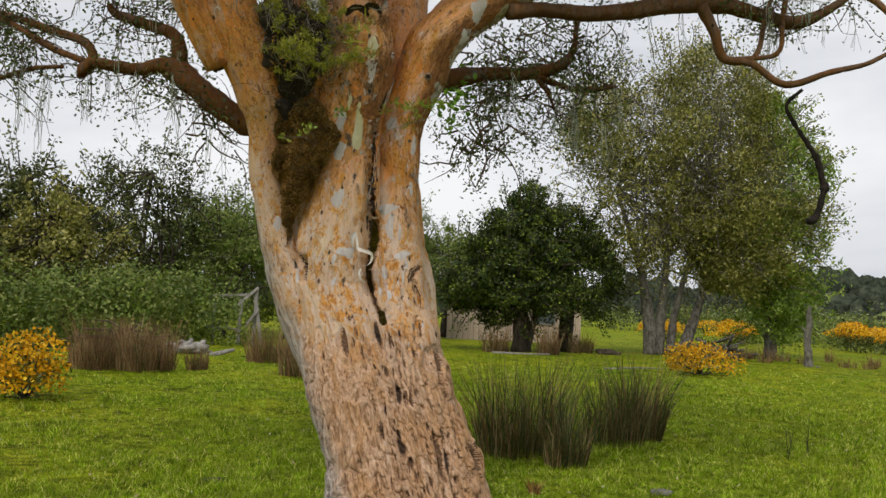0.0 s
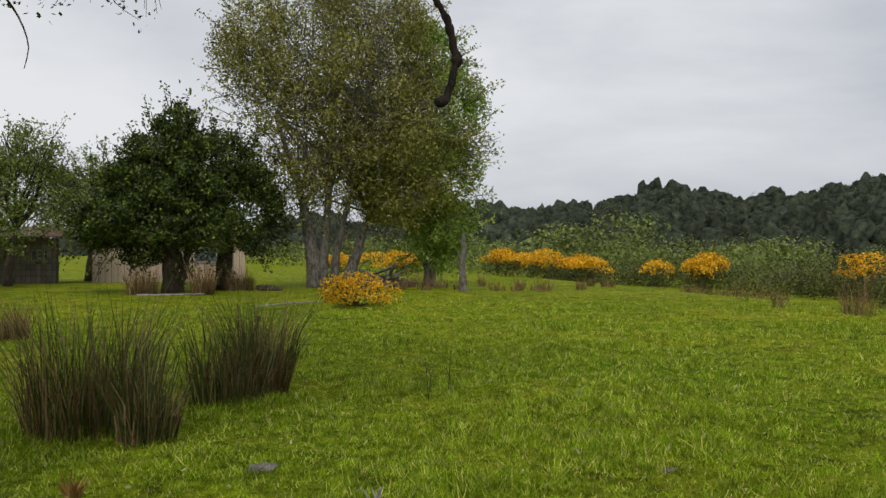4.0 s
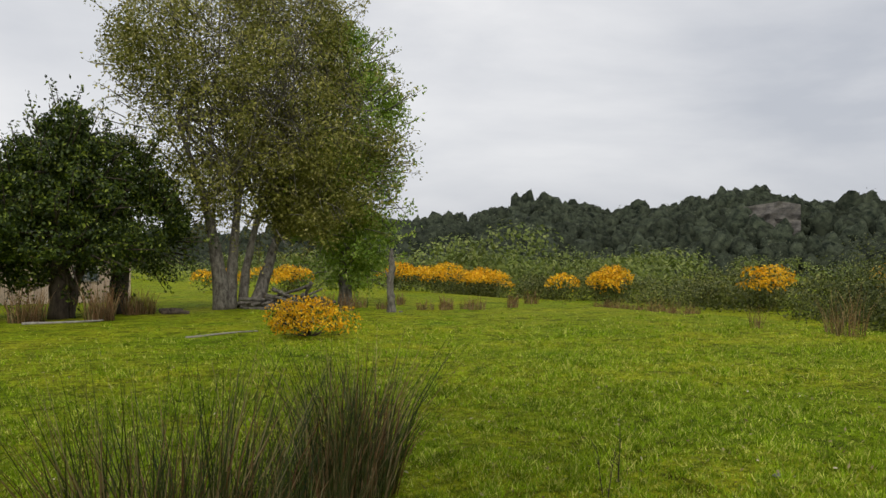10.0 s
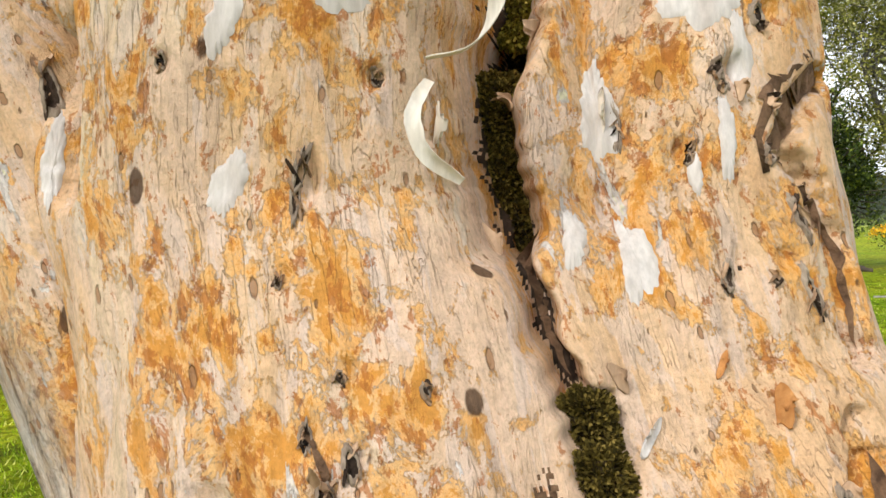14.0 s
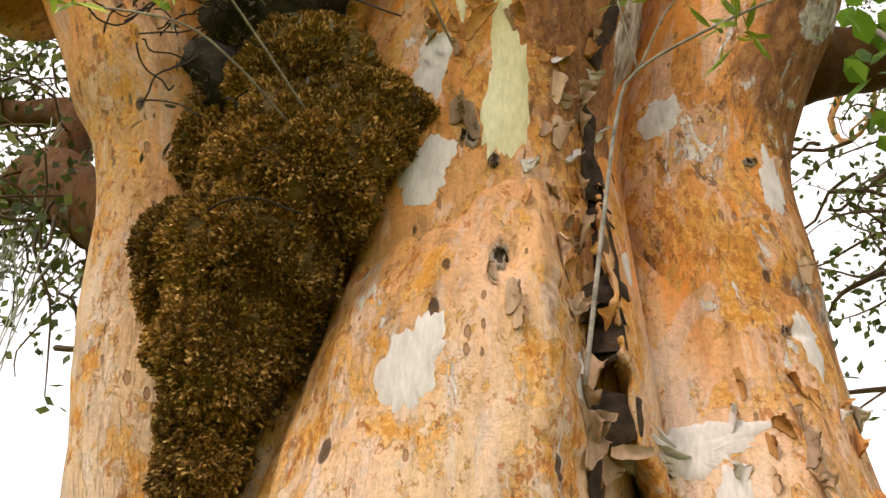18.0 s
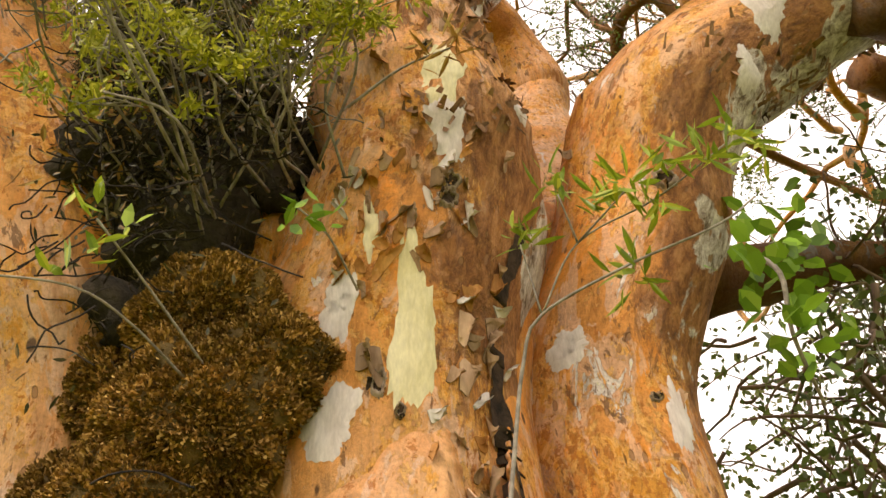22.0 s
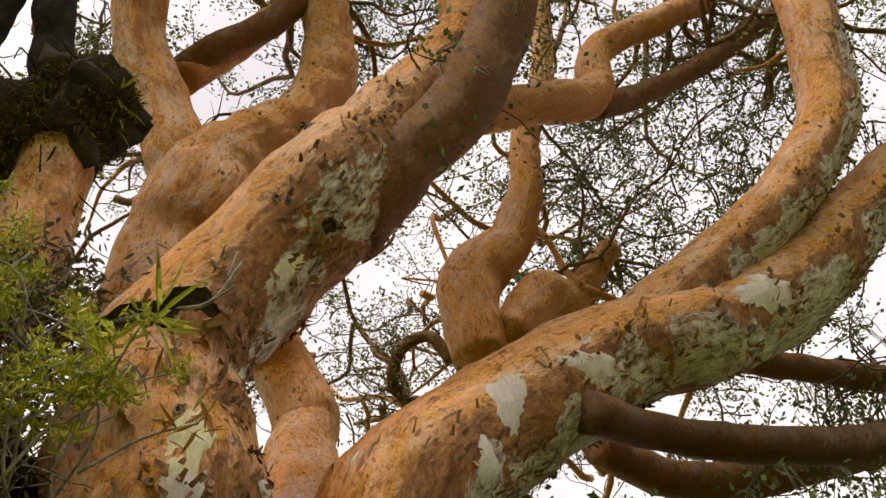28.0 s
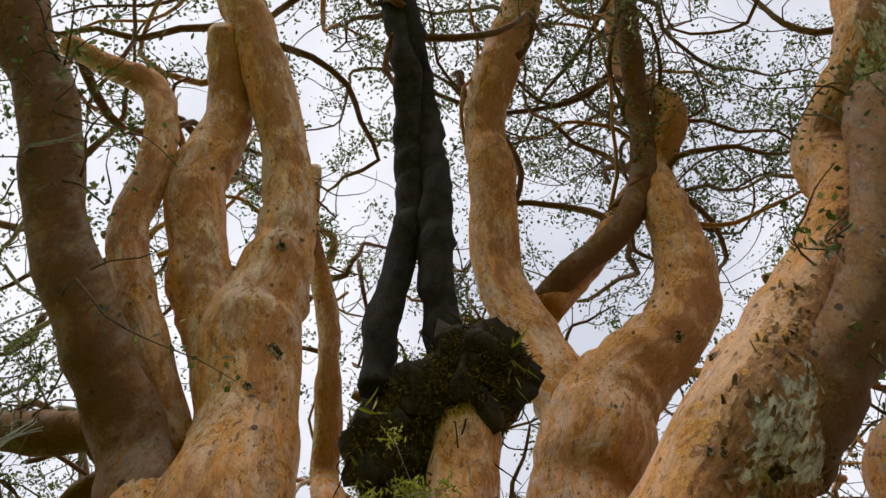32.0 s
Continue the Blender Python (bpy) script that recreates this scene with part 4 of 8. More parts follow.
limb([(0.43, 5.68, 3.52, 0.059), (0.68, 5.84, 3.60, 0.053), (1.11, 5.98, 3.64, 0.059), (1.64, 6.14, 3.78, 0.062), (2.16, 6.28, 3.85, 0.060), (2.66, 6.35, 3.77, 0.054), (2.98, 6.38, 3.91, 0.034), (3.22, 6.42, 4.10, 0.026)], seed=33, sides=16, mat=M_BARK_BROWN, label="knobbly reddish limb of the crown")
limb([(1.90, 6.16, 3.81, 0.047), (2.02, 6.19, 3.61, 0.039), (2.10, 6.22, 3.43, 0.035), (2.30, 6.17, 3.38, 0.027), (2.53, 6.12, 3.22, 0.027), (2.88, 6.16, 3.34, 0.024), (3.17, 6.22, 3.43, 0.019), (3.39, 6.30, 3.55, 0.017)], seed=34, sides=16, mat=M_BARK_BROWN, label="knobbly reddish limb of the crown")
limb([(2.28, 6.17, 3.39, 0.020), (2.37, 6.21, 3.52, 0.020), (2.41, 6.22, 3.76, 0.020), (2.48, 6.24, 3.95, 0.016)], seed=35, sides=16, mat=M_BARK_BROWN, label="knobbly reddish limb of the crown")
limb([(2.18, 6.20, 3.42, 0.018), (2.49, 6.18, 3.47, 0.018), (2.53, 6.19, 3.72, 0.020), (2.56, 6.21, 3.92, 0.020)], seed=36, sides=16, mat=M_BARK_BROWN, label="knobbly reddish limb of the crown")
limb([(2.72, 6.26, 3.23, 0.016), (2.62, 6.30, 3.11, 0.014), (2.69, 6.29, 2.95, 0.016), (2.83, 6.27, 2.73, 0.021), (2.88, 6.27, 2.57, 0.021), (2.902, 6.27, 2.485, 0.032), (2.892, 6.27, 2.44, 0.024), (2.876, 6.27, 2.36, 0.022), (2.852, 6.27, 2.28, 0.026), (2.815, 6.27, 2.245, 0.03), (2.775, 6.27, 2.232, 0.024)], seed=37, mat=M_DEADWOOD, lumps=0.5, sides=18, label="dead branch with dark flaking bark", step=0.012)
limb([(-0.72, 5.70, 1.30, 0.200), (-0.84, 5.72, 1.70, 0.180), (-0.88, 5.72, 2.10, 0.180), (-0.90, 5.72, 2.50, 0.200), (-0.90, 5.66, 3.00, 0.200)], seed=38)
limb([(-2.54, 5.24, 5.09, 0.092), (-2.72, 5.09, 5.12, 0.084), (-3.02, 5.03, 5.16, 0.102), (-3.37, 4.95, 5.28, 0.084), (-3.76, 4.70, 5.50, 0.083)], seed=39, mat=M_BARK_LIMB, label="limb with smooth bark dimmed to dark brown")
limb([(-2.72, 5.30, 5.19, 0.055), (-2.94, 5.34, 5.13, 0.060), (-3.07, 5.43, 5.13, 0.073), (-3.36, 5.39, 5.16, 0.068), (-3.54, 5.47, 5.11, 0.062), (-3.71, 5.67, 4.99, 0.064)], seed=40, mat=M_BARK_LIMB, label="limb with smooth bark dimmed to dark brown")


# ---- bark details on the old tree ----
from mathutils.bvhtree import BVHTree


def tree_surface():
    V, F = [], []
    for ob in tree.children:
        if ob.type == "MESH":
            o = len(V)
            V += [ob.matrix_local @ v.co + tree.location for v in ob.data.vertices]
            F += [tuple(i + o for i in p.vertices) for p in ob.data.polygons]
    return BVHTree.FromPolygons(V, F)


SURF = tree_surface()
TREE_AT = Vector(tree.location)


def frame_on_bark(x, y, z):
    p, n, _, _ = SURF.find_nearest(Vector((x, y, z)))
    if n.dot(Vector((-0.25, 4.3, 2.0)) - p) < 0:
        n = -n
    side = Vector((0, 0, 1)).cross(n)
    side = side.normalized() if side.length > 0.05 else Vector((1, 0, 0))
    return p, n, side, n.cross(side).normalized()


def drape(p, n, q, lift):
    """The point of the bark under q, seen along the normal n, lifted a little."""
    hit, hn, _, _ = SURF.ray_cast(q + n * 0.08, -n, 0.3)
    if hit is None or abs((hit - p).dot(n)) > 0.06:
        hit = q
    return hit + n * lift


def bark_scale(x, y, z, w, h, material):
    """A thin plate of pale bark lying on the trunk, with a ragged outline."""
    p, n, s, u = frame_on_bark(x, y, z)
    seed = Vector((x * 31, y * 17, z * 23))
    V, F, A, K = [], [], 64, 4
    lop = 0.9 * noise.noise(seed * 3)
    for k in range(K + 1):
        f = k / K
        for a in range(A):
            t = 2 * math.pi * a / A
            r = 1 + 0.34 * noise.noise(seed + Vector((math.cos(t) * 1.6, math.sin(t) * 1.6, 0))) + 0.2 * noise.noise(seed + Vector((math.cos(t) * 4.5, math.sin(t) * 4.5, 3))) + 0.16 * noise.noise(seed + Vector((math.cos(t) * 13, math.sin(t) * 13, 7)))
            q = p + s * (math.cos(t) * r * f * w * (0.5 - 0.28 * math.sin(t) * lop) + 0.14 * w * math.sin(2.2 * math.sin(t) + lop * 5) * f) + u * (math.sin(t) * r * f * h * 0.6)
            V.append(drape(p, n, q, 0.0028 if k < K else 0.0002) - TREE_AT)
    for k in range(K):
        for a in range(A):
            b = (a + 1) % A
            F.append((k * A + a, k * A + b, (k + 1) * A + b, (k + 1) * A + a))
    return mesh_object("bark_scale", V, F, material, tree)


def bark_flake(x, y, z, w, h, turn, material):
    """A curling sheet of dead bark that still hangs by one edge."""
    p, n, s, u = frame_on_bark(x, y, z)
    c, d = math.cos(radians(turn)), math.sin(radians(turn))
    s, u = s * c + u * d, u * c - s * d
    seed = Vector((x * 41, y * 13, z * 29))
    V, F, A, B = [], [], 9, 9
    flip = 1 if noise.noise(seed) > -0.1 else -1
    curl = 1.7 + 2.4 * abs(noise.noise(seed * 1.7))
    for i in range(A):
        f = i / (A - 1)
        ang = f * curl
        out, along = (1 - math.cos(ang)) / curl, math.sin(ang) / curl
        for j in range(B):
            g = j / (B - 1) - 0.5
            rag = 0.35 * noise.noise(seed + Vector((f * 2, g * 3, 0)))
            fr = f * (1 + 0.5 * noise.noise(seed + Vector((g * 5, 4, f))) * f)
            q = p + s * flip * ((along * fr / max(f, 0.01) - 0.3) * w * 0.8) + u * ((g + rag * 1.3) * h * 0.95 * (0.55 + 0.45 * math.sin(math.pi * min(1, f + 0.25))) * (1 - 0.5 * f * f)) + n * (out * w * 0.75 + 0.002 + 0.3 * w * f * (g + 0.2))
            V.append(q - TREE_AT)
    m = len(V)
    V += [v - n * 0.002 for v in V]
    for i in range(A - 1):
        for j in range(B - 1):
            q = (i * B + j, i * B + j + 1, (i + 1) * B + j + 1, (i + 1) * B + j)
            F += [q, tuple(k + m for k in reversed(q))]
    edge = [j for j in range(B)] + [i * B + B - 1 for i in range(1, A)] + [(A - 1) * B + j for j in range(B - 2, -1, -1)] + [i * B for i in range(A - 2, 0, -1)]
    rim = len(V)
    V += [V[k] for k in edge] + [V[k + m] for k in edge]
    E = len(edge)
    F += [(rim + k, rim + (k + 1) % E, rim + E + (k + 1) % E, rim + E + k) for k in range(E)]
    return mesh_object("bark_flake", V, F, material, tree)


def knot_hole(x, y, z, w, h):
    """Rotted knot: its ragged hollow's shade painted dark, fringed with shreds of dead bark."""
    p, n, s, u = frame_on_bark(x, y, z)
    seed = Vector((x * 19, y * 37, z * 11))
    A = 36
    tilt = 0.5 * noise.noise(seed * 2)
    s, u = s * math.cos(tilt) + u * math.sin(tilt), u * math.cos(tilt) - s * math.sin(tilt)
    def ring(name, prof, material):
        V, F = [], []
        for f, lift in prof:
            for a in range(A):
                t = 2 * math.pi * a / A
                c, d = math.cos(t), math.sin(t)
                r = f * (0.62 + 0.24 * noise.noise(seed + Vector((c * 1.5, d * 1.5, 0))) + 0.16 * noise.noise(seed + Vector((c * 4.5, d * 4.5, 2))) + 0.08 * noise.noise(seed + Vector((c * 12, d * 12, 5))))
                q = p + s * (c * r * w * 0.5) + u * (d * r * h * 0.55)
                bumpy = 0.003 * noise.noise(Vector(q) * 170) if lift > 0 else 0
                V.append(drape(p, n, q, lift + bumpy) - TREE_AT)
        for k in range(len(prof) - 1):
            for a in range(A):
                b = (a + 1) % A
                F.append((k * A + a, k * A + b, (k + 1) * A + b, (k + 1) * A + a))
        return mesh_object(name, V, F, material, tree)

    tall = min(w, h)
    ob = ring("knot_hole", [(0.0, 0.001), (0.3, 0.001), (0.6, 0.0015), (0.8, 0.002)], M_ROT_SHADE)
    ring("knot_rim", [(0.72, 0.001), (0.82, 0.10 * tall + 0.002), (1.0, 0.08 * tall + 0.002), (1.2, 0.002), (1.32, -0.001)], M_KNOT)
    for k in range(3):
        a = 2.1 * k + 6 * noise.noise(seed + Vector((k, 0, 0)))
        q = p + s * (math.cos(a) * w * 0.33) + u * (math.sin(a) * h * 0.38)
        bark_flake(q.x, q.y, q.z, max(0.008, w * 0.45), max(0.012, h * 0.4), 40 * math.cos(a * 3), M_PEEL if k < 2 else M_ROT_SHADE)
    return ob


bark_flake(-0.104, 5.412, 1.367, 0.020, 0.030, 0, M_PEEL)
bark_flake(-0.113, 5.684, 2.605, 0.024, 0.042, 0, M_PEEL)
bark_flake(-0.131, 5.678, 2.395, 0.035, 0.061, 0, M_PEEL)
bark_flake(-0.189, 5.565, 1.719, 0.020, 0.025, 0, M_PEEL)
bark_flake(-0.194, 5.634, 2.063, 0.026, 0.026, 0, M_PEEL)
bark_flake(-0.204, 5.636, 2.111, 0.033, 0.028, 0, M_PEEL)
bark_flake(-0.303, 5.629, 3.195, 0.045, 0.030, 0, M_PEEL)
bark_flake(-0.325, 5.567, 1.683, 0.020, 0.047, 0, M_PEEL_W)
bark_flake(-0.340, 5.607, 1.829, 0.035, 0.024, 0, M_PEEL)
bark_flake(-0.352, 5.442, 2.964, 0.040, 0.040, 0, M_PEEL)
bark_flake(-0.403, 5.581, 1.772, 0.024, 0.030, 0, M_PEEL)
bark_flake(-0.412, 5.555, 1.693, 0.029, 0.025, 90, M_PEEL)
bark_flake(-0.413, 5.512, 1.565, 0.020, 0.050, 0, M_PEEL)
bark_flake(-0.417, 5.560, 1.699, 0.024, 0.030, 60, M_PEEL)
bark_flake(-0.440, 5.590, 2.067, 0.036, 0.043, 0, M_PEEL)
bark_flake(-0.441, 5.600, 2.038, 0.020, 0.040, 0, M_PEEL)
bark_flake(-0.449, 5.336, 3.284, 0.042, 0.035, 0, M_PEEL)
bark_flake(-0.455, 5.490, 2.605, 0.032, 0.043, 0, M_PEEL)
bark_flake(-0.461, 5.474, 2.620, 0.036, 0.068, 0, M_PEEL)
bark_flake(-0.463, 5.483, 2.538, 0.039, 0.050, 0, M_PEEL)
bark_flake(-0.465, 5.480, 2.532, 0.038, 0.058, 0, M_PEEL)
bark_flake(-0.469, 5.466, 1.669, 0.012, 0.043, -10, M_PEEL_W)
bark_flake(-0.470, 5.462, 1.659, 0.020, 0.064, 0, M_PEEL_W)
bark_flake(-0.471, 5.516, 2.255, 0.041, 0.043, 0, M_PEEL)
bark_flake(-0.473, 5.513, 2.260, 0.031, 0.043, 0, M_PEEL)
bark_flake(-0.475, 5.371, 2.878, 0.044, 0.056, 0, M_PEEL)
bark_flake(-0.479, 5.495, 2.333, 0.035, 0.060, 0, M_PEEL)
bark_flake(-0.488, 5.283, 1.359, 0.020, 0.025, -20, M_PEEL)
bark_flake(-0.519, 5.420, 2.193, 0.029, 0.029, 0, M_PEEL)
bark_flake(-0.522, 5.378, 2.912, 0.029, 0.029, 0, M_PEEL)
bark_flake(-0.524, 5.286, 1.383, 0.027, 0.031, 40, M_PEEL)
bark_flake(-0.525, 5.419, 2.221, 0.040, 0.047, 0, M_PEEL)
bark_flake(-0.551, 5.414, 2.260, 0.027, 0.034, 0, M_PEEL)
bark_flake(-0.568, 5.361, 3.018, 0.031, 0.037, 0, M_PEEL)
bark_flake(-0.579, 5.408, 2.791, 0.037, 0.055, 0, M_PEEL)
bark_flake(-0.592, 5.422, 2.538, 0.045, 0.055, 10, M_PEEL)
bark_flake(-0.597, 5.405, 2.836, 0.037, 0.056, 0, M_PEEL)
bark_flake(-0.607, 5.419, 2.550, 0.056, 0.046, 0, M_PEEL)
bark_flake(-0.993, 5.561, 2.088, 0.035, 0.015, 0, M_PEEL)
bark_scale(-0.064, 5.430, 1.374, 0.015, 0.036, M_SCALE)
bark_scale(-0.138, 5.673, 2.568, 0.047, 0.121, M_SCALE)
bark_scale(-0.152, 5.664, 2.269, 0.033, 0.082, M_SCALE)
bark_scale(-0.181, 5.575, 1.747, 0.021, 0.067, M_SCALE)
bark_scale(-0.203, 5.546, 1.661, 0.017, 0.068, M_SCALE)
bark_scale(-0.219, 5.588, 1.808, 0.099, 0.056, M_SCALE)
bark_scale(-0.238, 5.539, 1.623, 0.014, 0.034, M_SCALE)
bark_scale(-0.249, 5.620, 1.962, 0.020, 0.099, M_SCALE)
bark_scale(-0.286, 5.307, 3.712, 0.049, 0.105, M_SCALE_Y)
bark_scale(-0.292, 5.509, 1.541, 0.032, 0.070, M_SCALE)
bark_scale(-0.303, 5.306, 3.694, 0.041, 0.110, M_SCALE)
bark_scale(-0.309, 5.635, 1.985, 0.054, 0.135, M_SCALE)
bark_scale(-0.332, 5.470, 3.113, 0.043, 0.043, M_SCALE)
bark_scale(-0.333, 5.561, 1.693, 0.035, 0.088, M_SCALE)
bark_scale(-0.337, 5.686, 2.695, 0.059, 0.059, M_SCALE)
bark_scale(-0.337, 5.687, 2.708, 0.069, 0.059, M_SCALE)
bark_scale(-0.350, 5.492, 1.561, 0.024, 0.053, M_SCALE)
bark_scale(-0.352, 5.656, 2.102, 0.122, 0.043, M_SCALE)
bark_scale(-0.354, 5.655, 2.116, 0.152, 0.053, M_SCALE)
bark_scale(-0.411, 5.586, 2.352, 0.024, 0.048, M_SCALE)
bark_scale(-0.458, 5.368, 2.988, 0.069, 0.118, M_SCALE)
bark_scale(-0.462, 5.344, 3.116, 0.073, 0.146, M_SCALE_Y)
bark_scale(-0.483, 5.545, 2.164, 0.043, 0.086, M_SCALE)
bark_scale(-0.545, 5.434, 2.616, 0.067, 0.268, M_SCALE_Y)
bark_scale(-0.562, 5.403, 1.796, 0.108, 0.057, M_SCALE)
bark_scale(-0.598, 5.411, 2.789, 0.027, 0.091, M_SCALE_Y)
bark_scale(-0.638, 5.370, 1.608, 0.030, 0.046, M_SCALE)
bark_scale(-0.641, 5.404, 2.139, 0.078, 0.104, M_SCALE)
bark_scale(-0.645, 5.427, 2.647, 0.052, 0.104, M_SCALE)
bark_scale(-0.648, 5.379, 1.749, 0.031, 0.052, M_SCALE)
bark_scale(-0.649, 5.430, 2.454, 0.078, 0.094, M_SCALE)
bark_scale(-0.652, 5.429, 2.653, 0.052, 0.095, M_SCALE)
bark_scale(-0.886, 5.477, 1.625, 0.021, 0.085, M_SCALE)
bark_scale(-1.035, 5.482, 1.968, 0.047, 0.078, M_SCALE)
bark_scale(0.089, 5.642, 3.327, 0.066, 0.092, M_SCALE)
bark_scale(0.239, 5.584, 3.470, 0.096, 0.152, M_SCALE)
bark_scale(0.499, 5.612, 3.636, 0.184, 0.061, M_SCALE)
bark_scale(1.199, 5.592, 3.971, 0.228, 0.114, M_SCALE)
knot_hole(-0.061, 5.447, 1.397, 0.010, 0.037)
knot_hole(-0.088, 5.408, 1.354, 0.025, 0.065)
knot_hole(-0.096, 5.512, 1.526, 0.017, 0.061)
knot_hole(-0.103, 5.612, 3.021, 0.066, 0.055)
knot_hole(-0.120, 5.542, 1.596, 0.017, 0.051)
knot_hole(-0.128, 5.588, 1.691, 0.036, 0.024)
knot_hole(-0.146, 5.556, 1.655, 0.017, 0.029)
knot_hole(-0.151, 5.499, 1.541, 0.010, 0.014)
knot_hole(-0.156, 5.592, 1.792, 0.025, 0.037)
knot_hole(-0.173, 5.632, 2.013, 0.021, 0.041)
knot_hole(-0.182, 5.256, 3.849, 0.088, 0.088)
knot_hole(-0.194, 5.661, 2.593, 0.028, 0.026)
knot_hole(-0.196, 5.504, 1.531, 0.014, 0.043)
knot_hole(-0.198, 5.566, 1.722, 0.018, 0.029)
knot_hole(-0.199, 5.568, 1.730, 0.022, 0.030)
knot_hole(-0.200, 5.646, 2.274, 0.016, 0.019)
knot_hole(-0.213, 5.109, 4.256, 0.041, 0.037)
knot_hole(-0.247, 5.475, 5.501, 0.065, 0.060)
knot_hole(-0.249, 5.545, 1.640, 0.012, 0.014)
knot_hole(-0.249, 5.548, 1.649, 0.009, 0.014)
knot_hole(-0.263, 5.400, 1.340, 0.012, 0.015)
knot_hole(-0.276, 5.184, 3.854, 0.026, 0.026)
knot_hole(-0.305, 5.174, 3.862, 0.023, 0.034)
knot_hole(-0.313, 5.576, 1.670, 0.014, 0.066)
knot_hole(-0.452, 5.337, 1.444, 0.010, 0.018)
knot_hole(-0.459, 5.396, 2.883, 0.047, 0.056)
knot_hole(-0.465, 5.404, 2.847, 0.047, 0.056)
knot_hole(-0.491, 5.336, 3.194, 0.022, 0.043)
knot_hole(-0.500, 5.295, 1.394, 0.018, 0.040)
knot_hole(-0.518, 5.322, 1.457, 0.011, 0.014)
knot_hole(-0.519, 5.284, 1.374, 0.018, 0.022)
knot_hole(-0.523, 5.438, 1.703, 0.013, 0.024)
knot_hole(-0.527, 5.436, 1.701, 0.011, 0.021)
knot_hole(-0.537, 5.297, 1.413, 0.013, 0.031)
knot_hole(-0.539, 5.421, 2.294, 0.028, 0.055)
knot_hole(-0.559, 5.442, 2.464, 0.019, 0.031)
knot_hole(-0.571, 5.380, 1.617, 0.013, 0.060)
knot_hole(-0.576, 5.376, 1.600, 0.012, 0.075)
knot_hole(-0.582, 5.345, 1.528, 0.008, 0.014)
knot_hole(-0.588, 5.427, 2.509, 0.032, 0.055)
knot_hole(-0.676, 5.377, 1.791, 0.021, 0.037)
knot_hole(-0.705, 5.373, 1.714, 0.013, 0.021)
knot_hole(-0.909, 5.504, 1.709, 0.030, 0.081)
knot_hole(-1.386, 4.998, 3.671, 0.051, 0.071)
knot_hole(-1.457, 4.776, 4.357, 0.072, 0.054)
knot_hole(-1.482, 4.514, 4.749, 0.048, 0.048)
knot_hole(-1.499, 4.818, 4.183, 0.034, 0.034)


def ribbon(name, pts, width, n_hint, material, parent, label="", thick=0.002, twist=0.0):
    """A strip of bark along a path."""
    path = smooth_path([(*p, 0.01) for p in pts], 0.008)[:, :3]
    V, F = [], []
    N = len(path)
    for i in range(N):
        a, b = path[max(0, i - 1)], path[min(N - 1, i + 1)]
        t = Vector(b - a).normalized()
        h = (Matrix.Rotation(twist * i / N, 3, t) @ Vector(n_hint)).normalized()
        s = t.cross(h).normalized()
        w = width * (0.35 + 0.65 * math.sin(math.pi * min(1, 0.12 + 0.9 * i / N))) * (1 + 0.25 * noise.noise(Vector((i * 0.35, 2, 0))))
        c = Vector(path[i]) - TREE_AT
        rag = 0.14 * noise.noise(Vector((i * 0.5, 7, width * 90))), 0.14 * noise.noise(Vector((i * 0.9, 1, width * 90)))
        row = [c + s * ((k + (rag[0] if k > 0.4 else rag[1] if k < -0.4 else 0)) * w) - h * (0.16 * w * (1 - 4 * k * k)) for k in (-0.5, -0.25, 0, 0.25, 0.5)]
        back = [v - h * thick for v in row]
        V += row + back + [row[0], back[0], row[4], back[4]]
    K = 14
    for i in range(N - 1):
        a, b = i * K, (i + 1) * K
        for j in range(4):
            F += [(a + j, a + j + 1, b + j + 1, b + j), (b + 5 + j, b + 6 + j, a + 6 + j, a + 5 + j)]
        F += [(a + 10, a + 11, b + 11, b + 10), (a + 13, a + 12, b + 12, b + 13)]
    return mesh_object(name, V, F, material, parent, True, label)


ribbon("bark_curl", [(-0.515, 5.40, 1.92), (-0.508, 5.395, 1.87), (-0.497, 5.385, 1.825), (-0.465, 5.37, 1.812), (-0.425, 5.365, 1.80), (-0.405, 5.372, 1.782), (-0.412, 5.385, 1.745), (-0.435, 5.40, 1.722), (-0.472, 5.415, 1.717)], 0.023, (0.25, -0.8, 0.5), M_PEEL_W, tree, "long white curl of inner bark peeling off", 0.0012, 1.0)
ribbon("bark_curl", [(-0.52, 5.43, 1.935), (-0.535, 5.405, 1.90), (-0.535, 5.40, 1.86), (-0.525, 5.41, 1.83)], 0.03, (0.75, -0.6, 0.1), M_PEEL_W, tree, "", 0.0012, 0.3)
ribbon("bark_curl", [(-0.475, 5.43, 1.70), (-0.485, 5.41, 1.67), (-0.475, 5.41, 1.635), (-0.445, 5.43, 1.61)], 0.016, (0.1, -0.95, 0.1), M_PEEL_W, tree, twist=0.4)
ribbon("bark_curl", [(-0.43, 5.46, 2.04), (-0.41, 5.44, 2.03), (-0.385, 5.455, 2.035)], 0.016, (0.1, -0.9, -0.3), M_PEEL, tree)


# deep seam between the columns: its shade a painted strip, edged with rolled flakes
SEAM = [(-0.43, 5.56, 2.9), (-0.445, 5.56, 2.8), (-0.463, 5.56, 2.715), (-0.475, 5.56, 2.63), (-0.486, 5.56, 2.54), (-0.48, 5.56, 2.42), (-0.471, 5.56, 2.31), (-0.469, 5.56, 2.18), (-0.45, 5.56, 2.05), (-0.43, 5.56, 1.97)]


